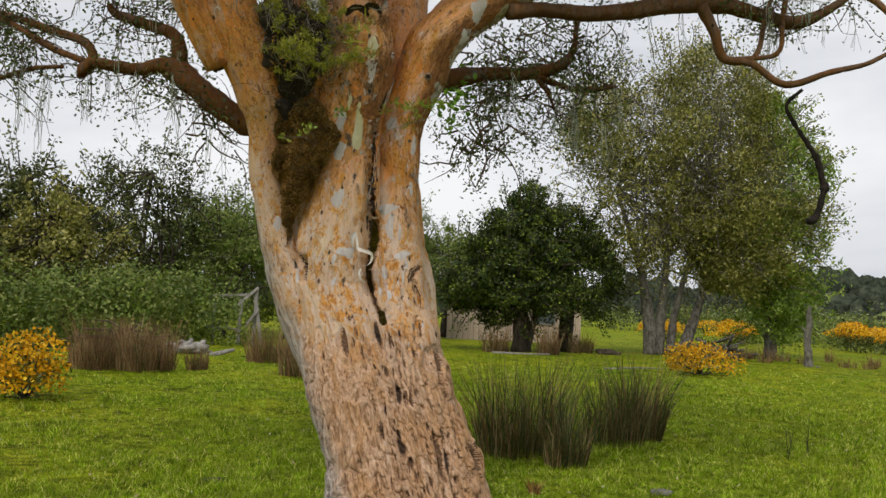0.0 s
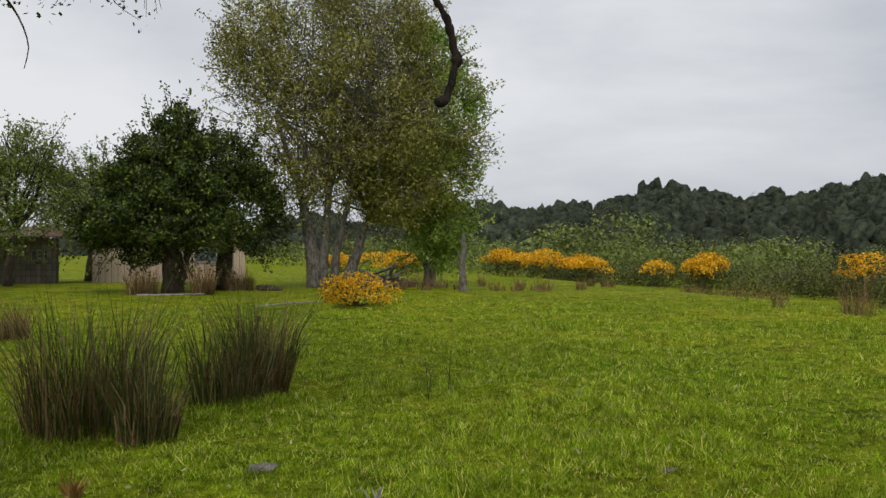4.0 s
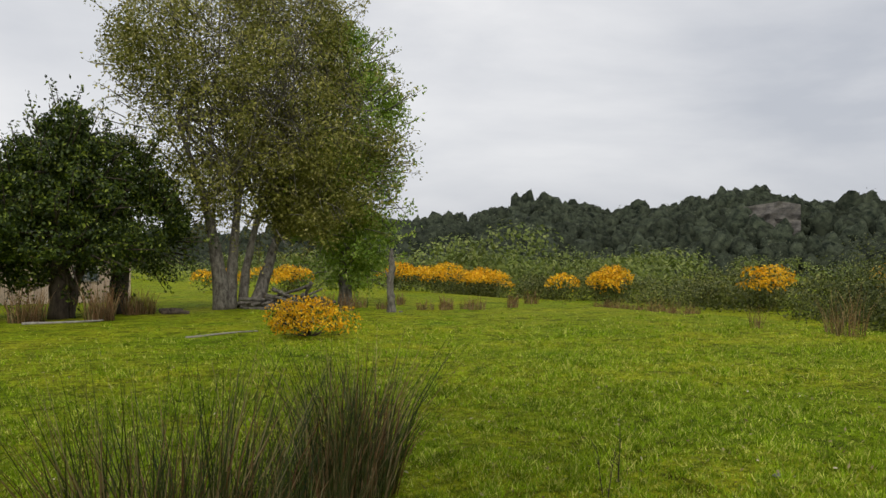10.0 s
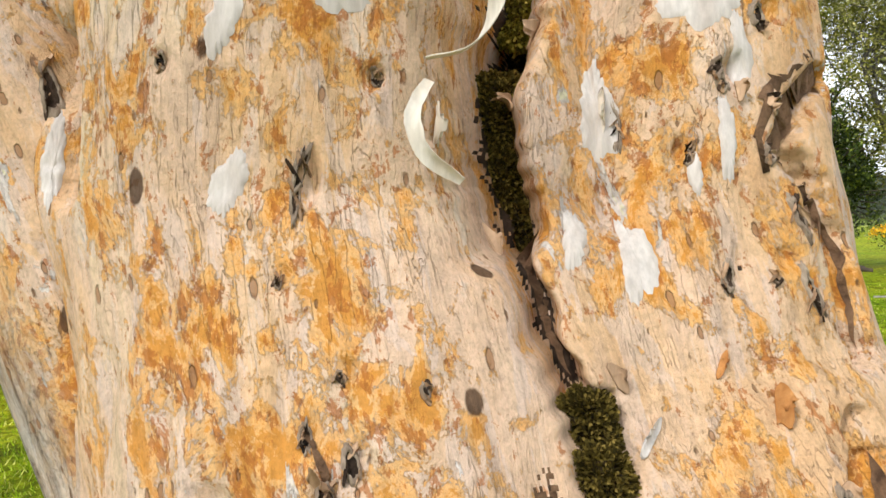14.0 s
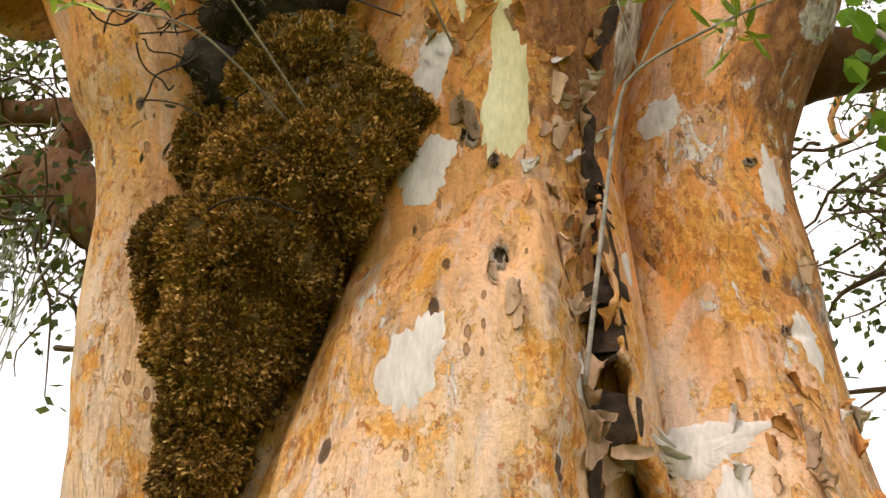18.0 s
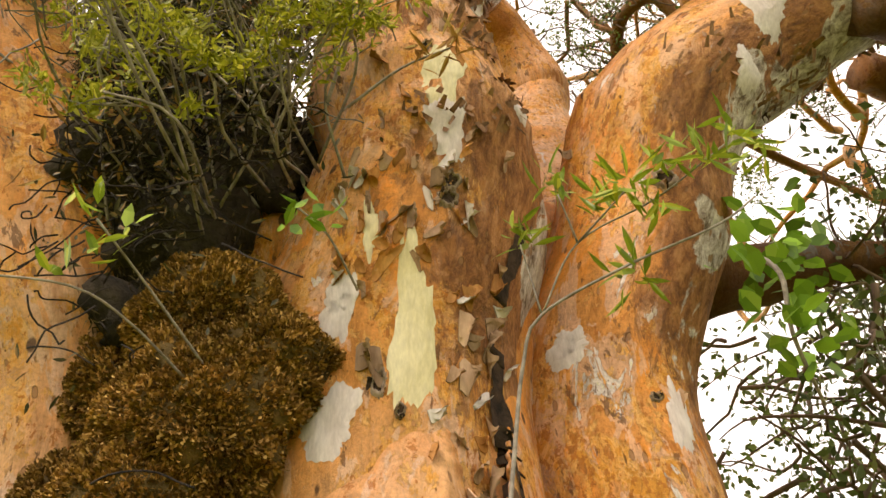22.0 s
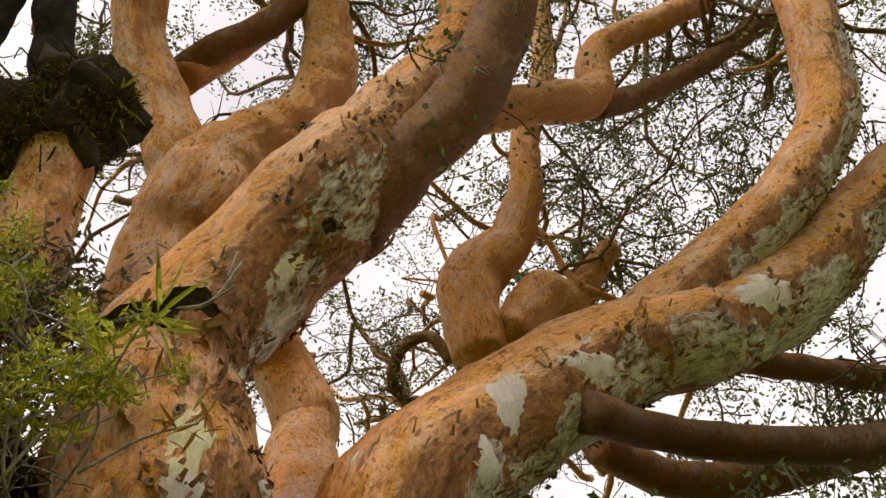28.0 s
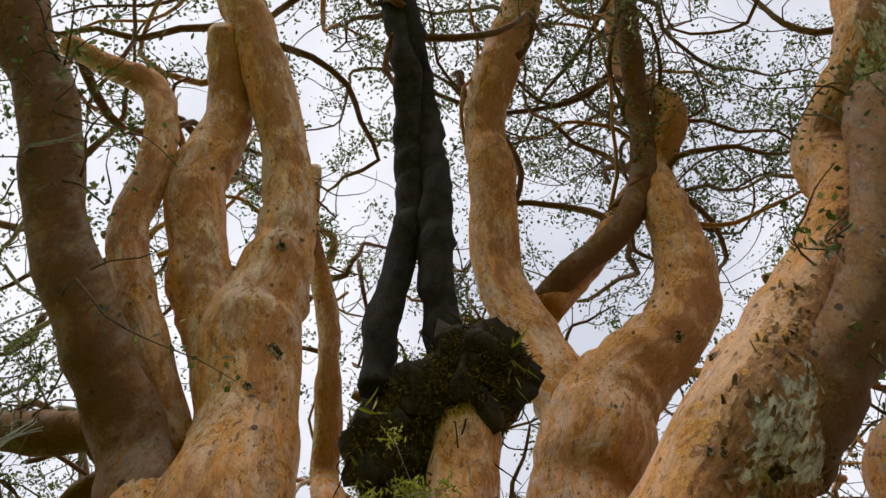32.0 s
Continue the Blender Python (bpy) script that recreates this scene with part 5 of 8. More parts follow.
def seam_strip():
    rows = []
    for p in smooth_path([(*q, 0.01) for q in SEAM], 0.012)[:, :3]:
        at, n, side, up = frame_on_bark(*p)
        w = 0.012 + 0.022 * abs(noise.noise(Vector((p[2] * 9, 3, 1)))) + 0.006 * noise.noise(Vector((p[2] * 40, 1, 1)))
        rows.append([drape(at, n, at + side * (k * w), 0.003) - TREE_AT for k in (-1, -0.4, 0.4, 1)])

    V = [v for r in rows for v in r]
    F = [(4 * i + j, 4 * i + j + 1, 4 * i + j + 5, 4 * i + j + 4) for i in range(len(rows) - 1) for j in range(3)]
    mesh_object("seam", V, F, M_ROT_SHADE, tree, True, "dark strip painting the shade in the seam between the two columns")
    g = np.random.default_rng(44)
    for k in range(20):
        z = g.uniform(2.0, 2.85)
        x = float(np.interp(z, [q[2] for q in SEAM[::-1]], [q[0] for q in SEAM[::-1]])) + g.choice([-1, 1]) * g.uniform(0.012, 0.03)
        bark_flake(x, 5.53, z, g.uniform(0.025, 0.05), g.uniform(0.035, 0.075), g.uniform(-40, 40), M_PEEL)


seam_strip()


def rotten_strip(path, width, seed):
    """A ragged brown strip: torn bark and painted shade in the bottom of a fissure."""
    pts = []
    for x, z in path:
        hit = SURF.ray_cast(Vector((x, 4.6, z)), Vector((0, 1, 0)))[0]
        pts.append((*hit, 0.01))
    rows = []
    line = smooth_path(pts, 0.004)[:, :3]
    for i, p in enumerate(line):
        at, n, side, up = frame_on_bark(*p)
        end = min(1, 6 * min(i, len(line) - 1 - i) / len(line))
        w = width * end * (0.5 + 0.9 * abs(noise.noise(Vector((p[2] * 23, seed, 1)))) + 0.4 * noise.noise(Vector((p[2] * 90, seed, 5))))
        shift = 0.5 * width * noise.noise(Vector((p[2] * 40, 3, seed)))
        rows.append([drape(at, n, at + side * (k * w + shift), 0.002 + 0.003 * noise.noise(at * 150)) - TREE_AT for k in (-1, -0.5, 0, 0.5, 1)])
    V = [v for r in rows for v in r]
    F = [(5 * i + j, 5 * i + j + 1, 5 * i + j + 6, 5 * i + j + 5) for i in range(len(rows) - 1) for j in range(4)]
    return mesh_object("rotten_strip", V, F, M_GASH, tree)


for k, (path, width) in enumerate([([(-0.10, 1.735), (-0.132, 1.695), (-0.152, 1.655), (-0.148, 1.63)], 0.007), ([(-0.122, 1.62), (-0.112, 1.58), (-0.092, 1.54), (-0.086, 1.50), (-0.078, 1.45)], 0.006), ([(-0.09, 1.375), (-0.08, 1.33), (-0.07, 1.27)], 0.009),
                                   ([(-0.42, 1.57), (-0.40, 1.53), (-0.378, 1.48), (-0.352, 1.43)], 0.008), ([(-0.545, 1.42), (-0.53, 1.40), (-0.51, 1.36)], 0.005), ([(-0.30, 1.32), (-0.29, 1.27), (-0.285, 1.2)], 0.005)]):
    rotten_strip(path, width, k * 3.1)


def torn_bark(seed, n, x0, x1, z0, z1, size):
    """Small torn flakes crowded on one part of the stem."""
    g = np.random.default_rng(seed)
    for k in range(n):
        x, z = g.uniform(x0, x1), g.uniform(z0, z1)
        hit = SURF.ray_cast(Vector((x, 4.6, z)), Vector((0, 1, 0)))[0]
        if hit:
            bark_flake(hit.x, hit.y, hit.z, size * g.uniform(0.5, 1.2), size * g.uniform(0.7, 1.7), g.uniform(-50, 50), (M_PEEL_O, M_PEEL, M_PEEL_O, M_SCALE)[k % 4])


torn_bark(71, 46, -0.66, -0.42, 2.66, 3.08, 0.034)
torn_bark(72, 14, -0.52, -0.42, 2.2, 2.6, 0.03)
torn_bark(73, 16, -0.33, -0.06, 1.2, 1.45, 0.026)
torn_bark(74, 16, -0.30, -0.14, 2.05, 2.2, 0.03)
torn_bark(75, 12, -0.62, -0.4, 3.1, 3.5, 0.04)


def shredded_bark(stem, n, seed, low, high):
    """Thin dark shreds of old bark that stick to the lower flank of a leaning stem."""
    g = np.random.default_rng(seed)
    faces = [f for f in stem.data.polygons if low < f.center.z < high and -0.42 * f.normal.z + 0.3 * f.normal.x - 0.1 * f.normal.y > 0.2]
    rows = []
    for k in g.integers(0, len(faces), n):
        f = faces[k]
        if noise.noise(f.center * 5.5) < -0.12:
            continue
        v = [stem.data.vertices[i].co for i in f.vertices]
        u, w = g.random(), g.random()
        p = v[0].lerp(v[1], u).lerp(v[3].lerp(v[2], u), w)
        run = Vector((0.5, -0.15, 0.8)) + Vector(g.normal(size=3) * 0.45)
        run = (run - f.normal * run.dot(f.normal)).normalized()
        side = run.cross(f.normal) * g.uniform(0.003, 0.009)
        tip = p + run * g.uniform(0.012, 0.045) * g.choice((-1, 1)) + f.normal * g.uniform(0.002, 0.018)
        p = p - f.normal * 0.002
        rows.append([p - side, p + side, tip + side * 0.5, tip - side * 0.5])
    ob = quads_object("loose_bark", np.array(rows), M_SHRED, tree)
    ob["kind"] = "stuff"


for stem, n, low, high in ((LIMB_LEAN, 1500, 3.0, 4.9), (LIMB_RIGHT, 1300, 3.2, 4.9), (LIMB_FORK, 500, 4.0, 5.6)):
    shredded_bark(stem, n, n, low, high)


# ---- moss, humus and plants that grow on the tree ----
def lumpy(name, blobs, material, parent, seed, rough=0.12):
    """Overlapping lumps as one mass."""
    V, F = [], []
    for x, y, z, rx, ry, rz in blobs:
        o, A, B = len(V), 26, 18
        for i in range(B + 1):
            ph = math.pi * i / B
            for j in range(A):
                t = 2 * math.pi * j / A
                d = Vector((math.sin(ph) * math.cos(t), math.sin(ph) * math.sin(t), math.cos(ph)))
                k = 1 + rough * 2 * noise.noise(Vector((x, y, z)) * 9 + d * 2.2 + Vector((seed, 0, 0))) + rough * noise.noise(d * 6 + Vector((seed, x, z)))
                V.append((x + d.x * rx * k, y + d.y * ry * k, z + d.z * rz * k))
        for i in range(B):
            for j in range(A):
                F.append((o + i * A + j, o + (i + 1) * A + j, o + (i + 1) * A + (j + 1) % A, o + i * A + (j + 1) % A))
    return mesh_object(name, V, F, material, parent)


def moss_cushion(blobs, n, seed, size=0.009, label="thick brown-green moss cushion in a hollow of the trunk", mat=None, base=None):
    b = np.array(blobs, dtype=float)
    c = b[0, :3]
    ob = tagged(empty("moss_cushion", c), label, "moss")
    loc = b.copy()
    loc[:, :3] -= c
    for row in loc.tolist():
        lumpy("mass", [row], base or M_MOSS_BASE, ob, seed)
    g = np.random.default_rng(seed)
    vol = (loc[:, 3] * loc[:, 5])
    pick = g.choice(len(loc), n, p=vol / vol.sum())
    d = rand_dirs(g, n)
    d[:, 1] = np.where(g.random(n) < 0.8, -np.abs(d[:, 1]), d[:, 1])
    kk = np.array([1 + 0.24 * noise.noise(Vector((loc[i, 0], loc[i, 1], loc[i, 2])) * 9 + Vector(v) * 2.2 + Vector((seed, 0, 0))) + 0.12 * noise.noise(Vector(v) * 6 + Vector((seed, loc[i, 0], loc[i, 2]))) for i, v in zip(pick, d)])
    p = loc[pick, :3] + d * loc[pick, 3:] * (0.99 * kk)[:, None]
    e = d + g.normal(size=(n, 3)) * 0.45
    e /= np.linalg.norm(e, axis=1)[:, None]
    s = np.cross(e, rand_dirs(g, n))
    s /= np.linalg.norm(s, axis=1)[:, None] + 1e-9
    L = size * g.uniform(0.6, 1.4, n)[:, None]
    W = size * 0.17
    q = np.stack([p - s * W, p + s * W, p + e * L + s * W * 1.4, p + e * L - s * W * 1.4], 1)
    tuft = quads_object("moss_fuzz", q, mat or M_MOSS, ob)
    tuft["kind"] = "stuff"
    return ob


M_MOSS_BASE = plain_material("moss_underlayer", (0.05, 0.032, 0.01), (0.17, 0.11, 0.035), 14, 1.0, 0.8, 0.02)
M_MOSS = leaf_material("moss_tufts", (0.09, 0.05, 0.014), (0.36, 0.20, 0.055), (0.70, 0.45, 0.17), 0.9, 0.1, 0.1, 7.0, (0.35, 1.6))
M_MOSS_D = leaf_material("dark_moss_tufts", (0.025, 0.02, 0.006), (0.13, 0.095, 0.02), (0.28, 0.2, 0.05), 0.9, 0.1, 0.1)
M_MOSS_DB = plain_material("dark_moss_underlayer", (0.015, 0.011, 0.006), (0.06, 0.04, 0.02), 14, 1.0, 0.8, 0.02)
M_MOSS_G = leaf_material("green_moss_tufts", (0.07, 0.06, 0.01), (0.30, 0.24, 0.035), (0.5, 0.38, 0.08), 0.9, 0.1, 0.1)

moss_cushion([(-0.87, 5.44, 2.66, 0.125, 0.12, 0.125), (-0.77, 5.46, 2.54, 0.12, 0.12, 0.11), (-0.84, 5.43, 2.47, 0.14, 0.14, 0.13), (-0.90, 5.44, 2.34, 0.115, 0.13, 0.13), (-0.93, 5.46, 2.22, 0.085, 0.11, 0.11), (-1.02, 5.46, 2.36, 0.06, 0.11, 0.11),
              (-1.03, 5.48, 2.6, 0.06, 0.10, 0.10), (-0.87, 5.49, 2.27, 0.05, 0.08, 0.08), (-0.96, 5.5, 2.11, 0.055, 0.08, 0.10), (-0.98, 5.52, 2.02, 0.04, 0.06, 0.07)], 130000, 3, 0.008)
def seated(x, z, rx, ry, rz, sink=0.0):
    """A lump that sits on the front of the bole at (x, z)."""
    hit = SURF.ray_cast(Vector((x, 4.6, z)), Vector((0, 1, 0)))[0]
    return (x, hit.y + sink, z, rx, ry, rz)


moss_cushion([seated(-0.425, 1.96, 0.055, 0.03, 0.08), seated(-0.40, 1.89, 0.062, 0.03, 0.07), seated(-0.425, 1.83, 0.04, 0.025, 0.06)], 30000, 4, 0.0065, "small dark green moss cushion in the seam of the trunk", M_MOSS_G)
moss_cushion([seated(-0.44, 1.75, 0.03, 0.018, 0.06), seated(-0.44, 1.68, 0.030, 0.018, 0.05), seated(-0.432, 1.62, 0.024, 0.015, 0.045), seated(-0.412, 1.565, 0.016, 0.012, 0.03)], 14000, 5, 0.006, "strip of dark moss down the seam of the trunk", M_MOSS_D, M_MOSS_DB)
moss_cushion([seated(-0.335, 1.40, 0.026, 0.013, 0.03), seated(-0.322, 1.36, 0.026, 0.013, 0.03)], 5000, 6, 0.006, "pad of dark moss in a pocket of the trunk", M_MOSS_D, M_MOSS_DB)
moss_cushion([(-0.975, 5.53, 2.05, 0.035, 0.04, 0.09), (-0.98, 5.54, 1.88, 0.03, 0.035, 0.09)], 6000, 7, 0.007, "moss in the cleft beside the side stem")


def strands(name, many, r, material, parent, sides=4):
    return tubes(name, [[(*p, r * (1 - 0.6 * i / len(m))) for i, p in enumerate(m)] for m in many], material, parent, 0.03, sides)


def wander(g, start, heading, length, steps, bend):
    p, d = np.array(start, dtype=float), np.array(heading, dtype=float)
    d /= np.linalg.norm(d)
    out = [p.copy()]
    for k in range(steps):
        d = d + g.normal(size=3) * bend
        d /= np.linalg.norm(d)
        p = p + d * length / steps
        out.append(p.copy())
    return out


def sprays(g, ends, count, length, width, material, parent, name="foliage", up=0.4, clump=0.035):
    """Rosettes of narrow leaves at the ends of shoots."""
    c = np.repeat(np.array(ends), count, axis=0)
    c = c + g.normal(size=c.shape) * clump
    d = rand_dirs(g, len(c), up)
    n = len(c)
    s = np.cross(d, rand_dirs(g, n))
    s /= np.linalg.norm(s, axis=1)[:, None] + 1e-9
    nn = np.cross(s, d)
    L = length * g.uniform(0.6, 1.25, n)[:, None]
    W = width * g.uniform(0.8, 1.2, n)[:, None]
    m1, m2 = c + d * L * 0.35, c + d * L * 0.7 - nn * L * 0.05
    tip = c + d * L - nn * L * 0.14
    q1 = np.stack([c, m1 + s * W * 0.5, m2 + s * W * 0.4, m2 - s * W * 0.0], 1)
    q2 = np.stack([c, m2 - s * W * 0.0, m2 - s * W * 0.4, m1 - s * W * 0.5], 1)
    q3 = np.stack([m2 + s * W * 0.4, tip, m2 - s * W * 0.4, m2], 1)
    ob = quads_object(name, np.concatenate([q1, q2, q3]), material, parent)
    ob["kind"] = "stuff"
    return ob


M_FUZZ = leaf_material("dark_root_fuzz", (0.03, 0.023, 0.014), (0.10, 0.075, 0.04), (0.26, 0.2, 0.11), 0.9, 0.1, 0.0)
M_STEM = plain_material("grey_shrub_stem", (0.16, 0.14, 0.12), (0.42, 0.38, 0.33), 40, 0.9, 0.4, 0.003)
M_LEAF_DARK = leaf_material("dull_dark_leaves", (0.025, 0.03, 0.012), (0.10, 0.09, 0.04), (0.25, 0.15, 0.06))
M_LEAF_SPRIG = leaf_material("glossy_sprig_leaves", (0.13, 0.21, 0.02), (0.28, 0.38, 0.035), (0.45, 0.48, 0.06), 0.45, 0.4, 0.3)
M_LEAF_BROAD = leaf_material("broad_green_leaves", (0.09, 0.20, 0.02), (0.19, 0.36, 0.035), (0.26, 0.42, 0.06), 0.4, 0.4, 0.35)
M_LEAF_DRY = leaf_material("dry_orange_leaves", (0.22, 0.10, 0.03), (0.42, 0.24, 0.06), (0.5, 0.36, 0.12), 0.7, 0.2, 0.2)


HUMUS = [(-1.02, 5.5, 2.74, 0.12, 0.13, 0.13), (-1.0, 5.47, 2.92, 0.15, 0.15, 0.17), (-1.08, 5.38, 3.05, 0.14, 0.15, 0.16), (-0.90, 5.48, 3.08, 0.12, 0.13, 0.14), (-0.95, 5.4, 3.22, 0.15, 0.14, 0.12), (-1.07, 5.3, 3.28, 0.13, 0.13, 0.12), (-0.84, 5.64, 2.9, 0.15, 0.12, 0.22), (-0.84, 5.62, 3.2, 0.16, 0.13, 0.2)]
LOWER_TUFTS = [(-0.87, 4.98, 2.94), (-0.82, 5.03, 2.94), (-0.92, 5.09, 2.86), (-0.72, 5.0, 2.99), (-0.67, 5.13, 2.95), (-0.59, 5.07, 3.0), (-0.88, 4.86, 2.98), (-0.58, 5.13, 2.97), (-0.77, 5.14, 2.9), (-0.93, 4.88, 2.94), (-0.51, 5.11, 3.0), (-0.82, 4.96, 2.97), (-0.66, 5.06, 2.98)]


UPPER_TUFTS = [(-1.24, 5.05, 3.56), (-1.18, 5.05, 3.64), (-1.03, 5.07, 3.76), (-0.99, 5.06, 3.84), (-0.92, 5.22, 3.60), (-1.11, 5.14, 3.57), (-0.88, 5.23, 3.67), (-1.25, 5.08, 3.46), (-1.01, 5.13, 3.67), (-1.15, 5.14, 3.49), (-0.97, 5.13, 3.75), (-0.81, 5.29, 3.59)]


def build_shrub():
    ob = tagged(empty("epiphyte_shrub", (-0.9, 5.3, 2.75)), "tangled green shrub growing from dark humus in the fork", "shrub")
    o = np.array((-0.9, 5.3, 2.75))
    g = np.random.default_rng(77)
    for v in HUMUS:
        lumpy("humus", [(v[0] - o[0], v[1] - o[1], v[2] - o[2], *v[3:])], M_SOIL, ob, 5, 0.2)
    tips, roots, fine = [], [], []
    targets = [(-0.83, 5.0, 3.3), (-1.03, 5.05, 3.15), (-0.94, 5.12, 3.18), (-0.76, 5.13, 3.22), (-0.87, 5.17, 3.12), (-1.04, 5.2, 3.03), (-0.70, 5.25, 3.12), (-1.05, 4.98, 3.25), (-0.76, 5.06, 3.3), (-0.63, 5.24, 3.22), (-0.66, 5.15, 3.28),
               (-0.93, 5.0, 3.45), (-1.1, 5.14, 3.28), (-1.12, 5.02, 3.36), (-0.77, 5.1, 3.46), (-0.96, 5.25, 3.3), (-0.8, 5.3, 3.34), (-0.95, 5.08, 3.02), (-0.84, 5.1, 3.0)]
    targets += LOWER_TUFTS + UPPER_TUFTS
    for t in targets:
        t = np.array(t)
        s = np.array((0.55 * t[0] - 0.42 + g.normal() * 0.05, 5.38, min(3.25, 0.75 * t[2] + 0.68 + g.normal() * 0.05)))
        mid = (s + t) / 2 + g.normal(size=3) * 0.05 - np.array([0, 0.03, 0.03])
        roots.append([s - o, mid - o, t - o])
        for k in range(4):
            e = t + g.normal(size=3) * np.array([0.042, 0.042, 0.022])
            b = mid + (t - mid) * g.uniform(0.2, 0.9)
            fine.append([b - o, (b + e) / 2 + g.normal(size=3) * 0.012 - o, e - o])
            tips.append(e - o)
    strands("stem_tangle", roots, 0.0036, M_STEM, ob)
    tw = strands("twig_tangle", fine, 0.0014, M_STEM, ob, 3)
    tw["kind"] = "stuff"
    sprays(g, tips, 46, 0.022, 0.006, M_LEAF_SHRUB, ob, "foliage", 0.7, 0.013)
    old = [np.array((-0.90, 5.26, 3.1)) + g.normal(size=3) * np.array([0.10, 0.06, 0.18]) - o for k in range(260)]
    sprays(g, old, 9, 0.022, 0.006, M_LEAF_DARK, ob, "old_foliage", -0.3, 0.03)
    # dark leaves put the shade of the shrub's underside into the colour
    back = [np.array((-0.97, 5.32, 3.58)) + g.normal(size=3) * np.array([0.16, 0.09, 0.12]) - o for k in range(420)]
    sprays(g, back, 11, 0.032, 0.009, M_LEAF_DARK, ob, "old_foliage", 0.3, 0.03)
    hp = np.array(HUMUS)
    fz = quads_object("root_fuzz", leaf_quads(g, blob_points(g, hp, 30000, 0.96) - o, 0.02, 0.003, 0.0), M_FUZZ, ob)
    fz["kind"] = "stuff"
    hang = []
    for k in range(200):
        p = np.array((-0.93 + g.normal() * 0.10, 5.25 + g.normal() * 0.04, 2.98 + g.normal() * 0.2))
        hang.append([q - o for q in wander(g, p, (g.normal(), -0.25, g.normal() * 0.8 - 0.2), g.uniform(0.05, 0.16), 5, 0.35)])
    r = strands("root_tangle", hang, 0.0017, M_DEADWOOD, ob, 3)
    r["kind"] = "stuff"
    dead = []
    for t in targets:
        if t[2] > 3.08:
            for k in range(6):
                p = np.array(t) + g.normal(size=3) * np.array([0.07, 0.05, 0.06]) + np.array([0, 0.08, -0.05])
                dead.append([q - o for q in wander(g, p, (g.normal(), g.normal() * 0.6, g.normal()), g.uniform(0.1, 0.24), 5, 0.35)])
    r = strands("dead_tangle", dead, 0.002, M_STEM, ob, 3)
    r["kind"] = "stuff"
    dry = [np.array((-1.02 + g.normal() * 0.05, 5.2, 3.0 + g.normal() * 0.1)) - o for k in range(14)]
    sprays(g, dry, 5, 0.045, 0.009, M_LEAF_DRY, ob, "dry_foliage", 0.1, 0.03)


build_shrub()


def sprig(path, r, ends, leaves, leaf, width, material, label, seed, category="sprig", clump=0.012, up=0.5, side_twigs=()):
    o = np.array(path[0])
    ob = tagged(empty("sprig", o), label, category)
    tube("stem", [(*(np.array(p) - o), r * (1 - 0.6 * i / len(path))) for i, p in enumerate(path)], M_STEM, ob, 0.02, 7)
    for tw in side_twigs:
        tube("twig", [(*(np.array(p) - o), r * 0.55 * (1 - 0.5 * i / len(tw))) for i, p in enumerate(tw)], M_STEM, ob, 0.02, 5)
    g = np.random.default_rng(seed)
    sprays(g, [np.array(e) - o for e in ends], leaves, leaf, width, material, ob, "foliage", up, clump)
    return ob


sprig([(-0.46, 5.50, 2.14), (-0.42, 5.48, 2.37), (-0.39, 5.47, 2.53), (-0.355, 5.46, 2.60), (-0.22, 5.45, 2.655), (-0.08, 5.46, 2.71), (-0.01, 5.47, 2.765)], 0.0034,
      [(-0.30, 5.37, 2.78), (-0.36, 5.42, 2.725), (-0.205, 5.38, 2.755), (-0.13, 5.37, 2.765), (-0.22, 5.47, 2.655), (-0.04, 5.34, 2.77), (-0.24, 5.41, 2.745), (-0.09, 5.36, 2.75), (0.0, 5.4, 2.79), (-0.17, 5.41, 2.71)], 16, 0.05, 0.0095, M_LEAF_SPRIG,
      "slender sprig with narrow yellow-green leaves across the trunk", 5,
      side_twigs=[[(-0.355, 5.46, 2.60), (-0.285, 5.43, 2.70), (-0.16, 5.42, 2.75), (-0.05, 5.36, 2.77)], [(-0.285, 5.43, 2.70), (-0.30, 5.39, 2.77)], [(-0.355, 5.46, 2.60), (-0.37, 5.43, 2.72)], [(-0.285, 5.43, 2.70), (-0.2, 5.39, 2.75)]])
sprig([(0.02, 5.78, 2.95), (0.06, 5.76, 2.86), (0.05, 5.8, 2.75), (0.08, 5.9, 2.66)], 0.006,
      [(0.04, 5.74, 2.80), (0.06, 5.8, 2.72), (0.03, 5.7, 2.85), (0.13, 5.95, 3.05), (0.15, 6.0, 2.93), (0.18, 5.93, 3.1), (0.1, 5.8, 2.9), (0.09, 5.85, 2.8), (0.07, 5.75, 2.92)], 9, 0.055, 0.038, M_LEAF_BROAD,
      "climber with broad bright green leaves beside the trunk", 6, "climber", 0.045, 0.0)
for k, (p, ends) in enumerate([([(-0.80, 5.30, 2.46), (-0.83, 5.2, 2.48), (-0.86, 5.12, 2.475), (-0.95, 5.05, 2.455)], [(-0.86, 5.10, 2.48), (-0.95, 5.02, 2.47), (-0.94, 5.05, 2.45)]),
                               ([(-0.78, 5.30, 2.48), (-0.80, 5.18, 2.51), (-0.82, 5.08, 2.535)], [(-0.82, 5.06, 2.54), (-0.79, 5.1, 2.525), (-0.83, 5.1, 2.5)]),
                               ([(-0.60, 5.36, 2.62), (-0.62, 5.28, 2.66), (-0.65, 5.24, 2.68)], [(-0.64, 5.24, 2.68), (-0.61, 5.27, 2.66), (-0.67, 5.25, 2.66)])]):
    sprig(p, 0.002, ends, 5, 0.04, 0.013, M_LEAF_SPRIG if k < 2 else M_LEAF_BROAD, "bare grey shoot ending in small fresh leaves", 20 + k, clump=0.008)
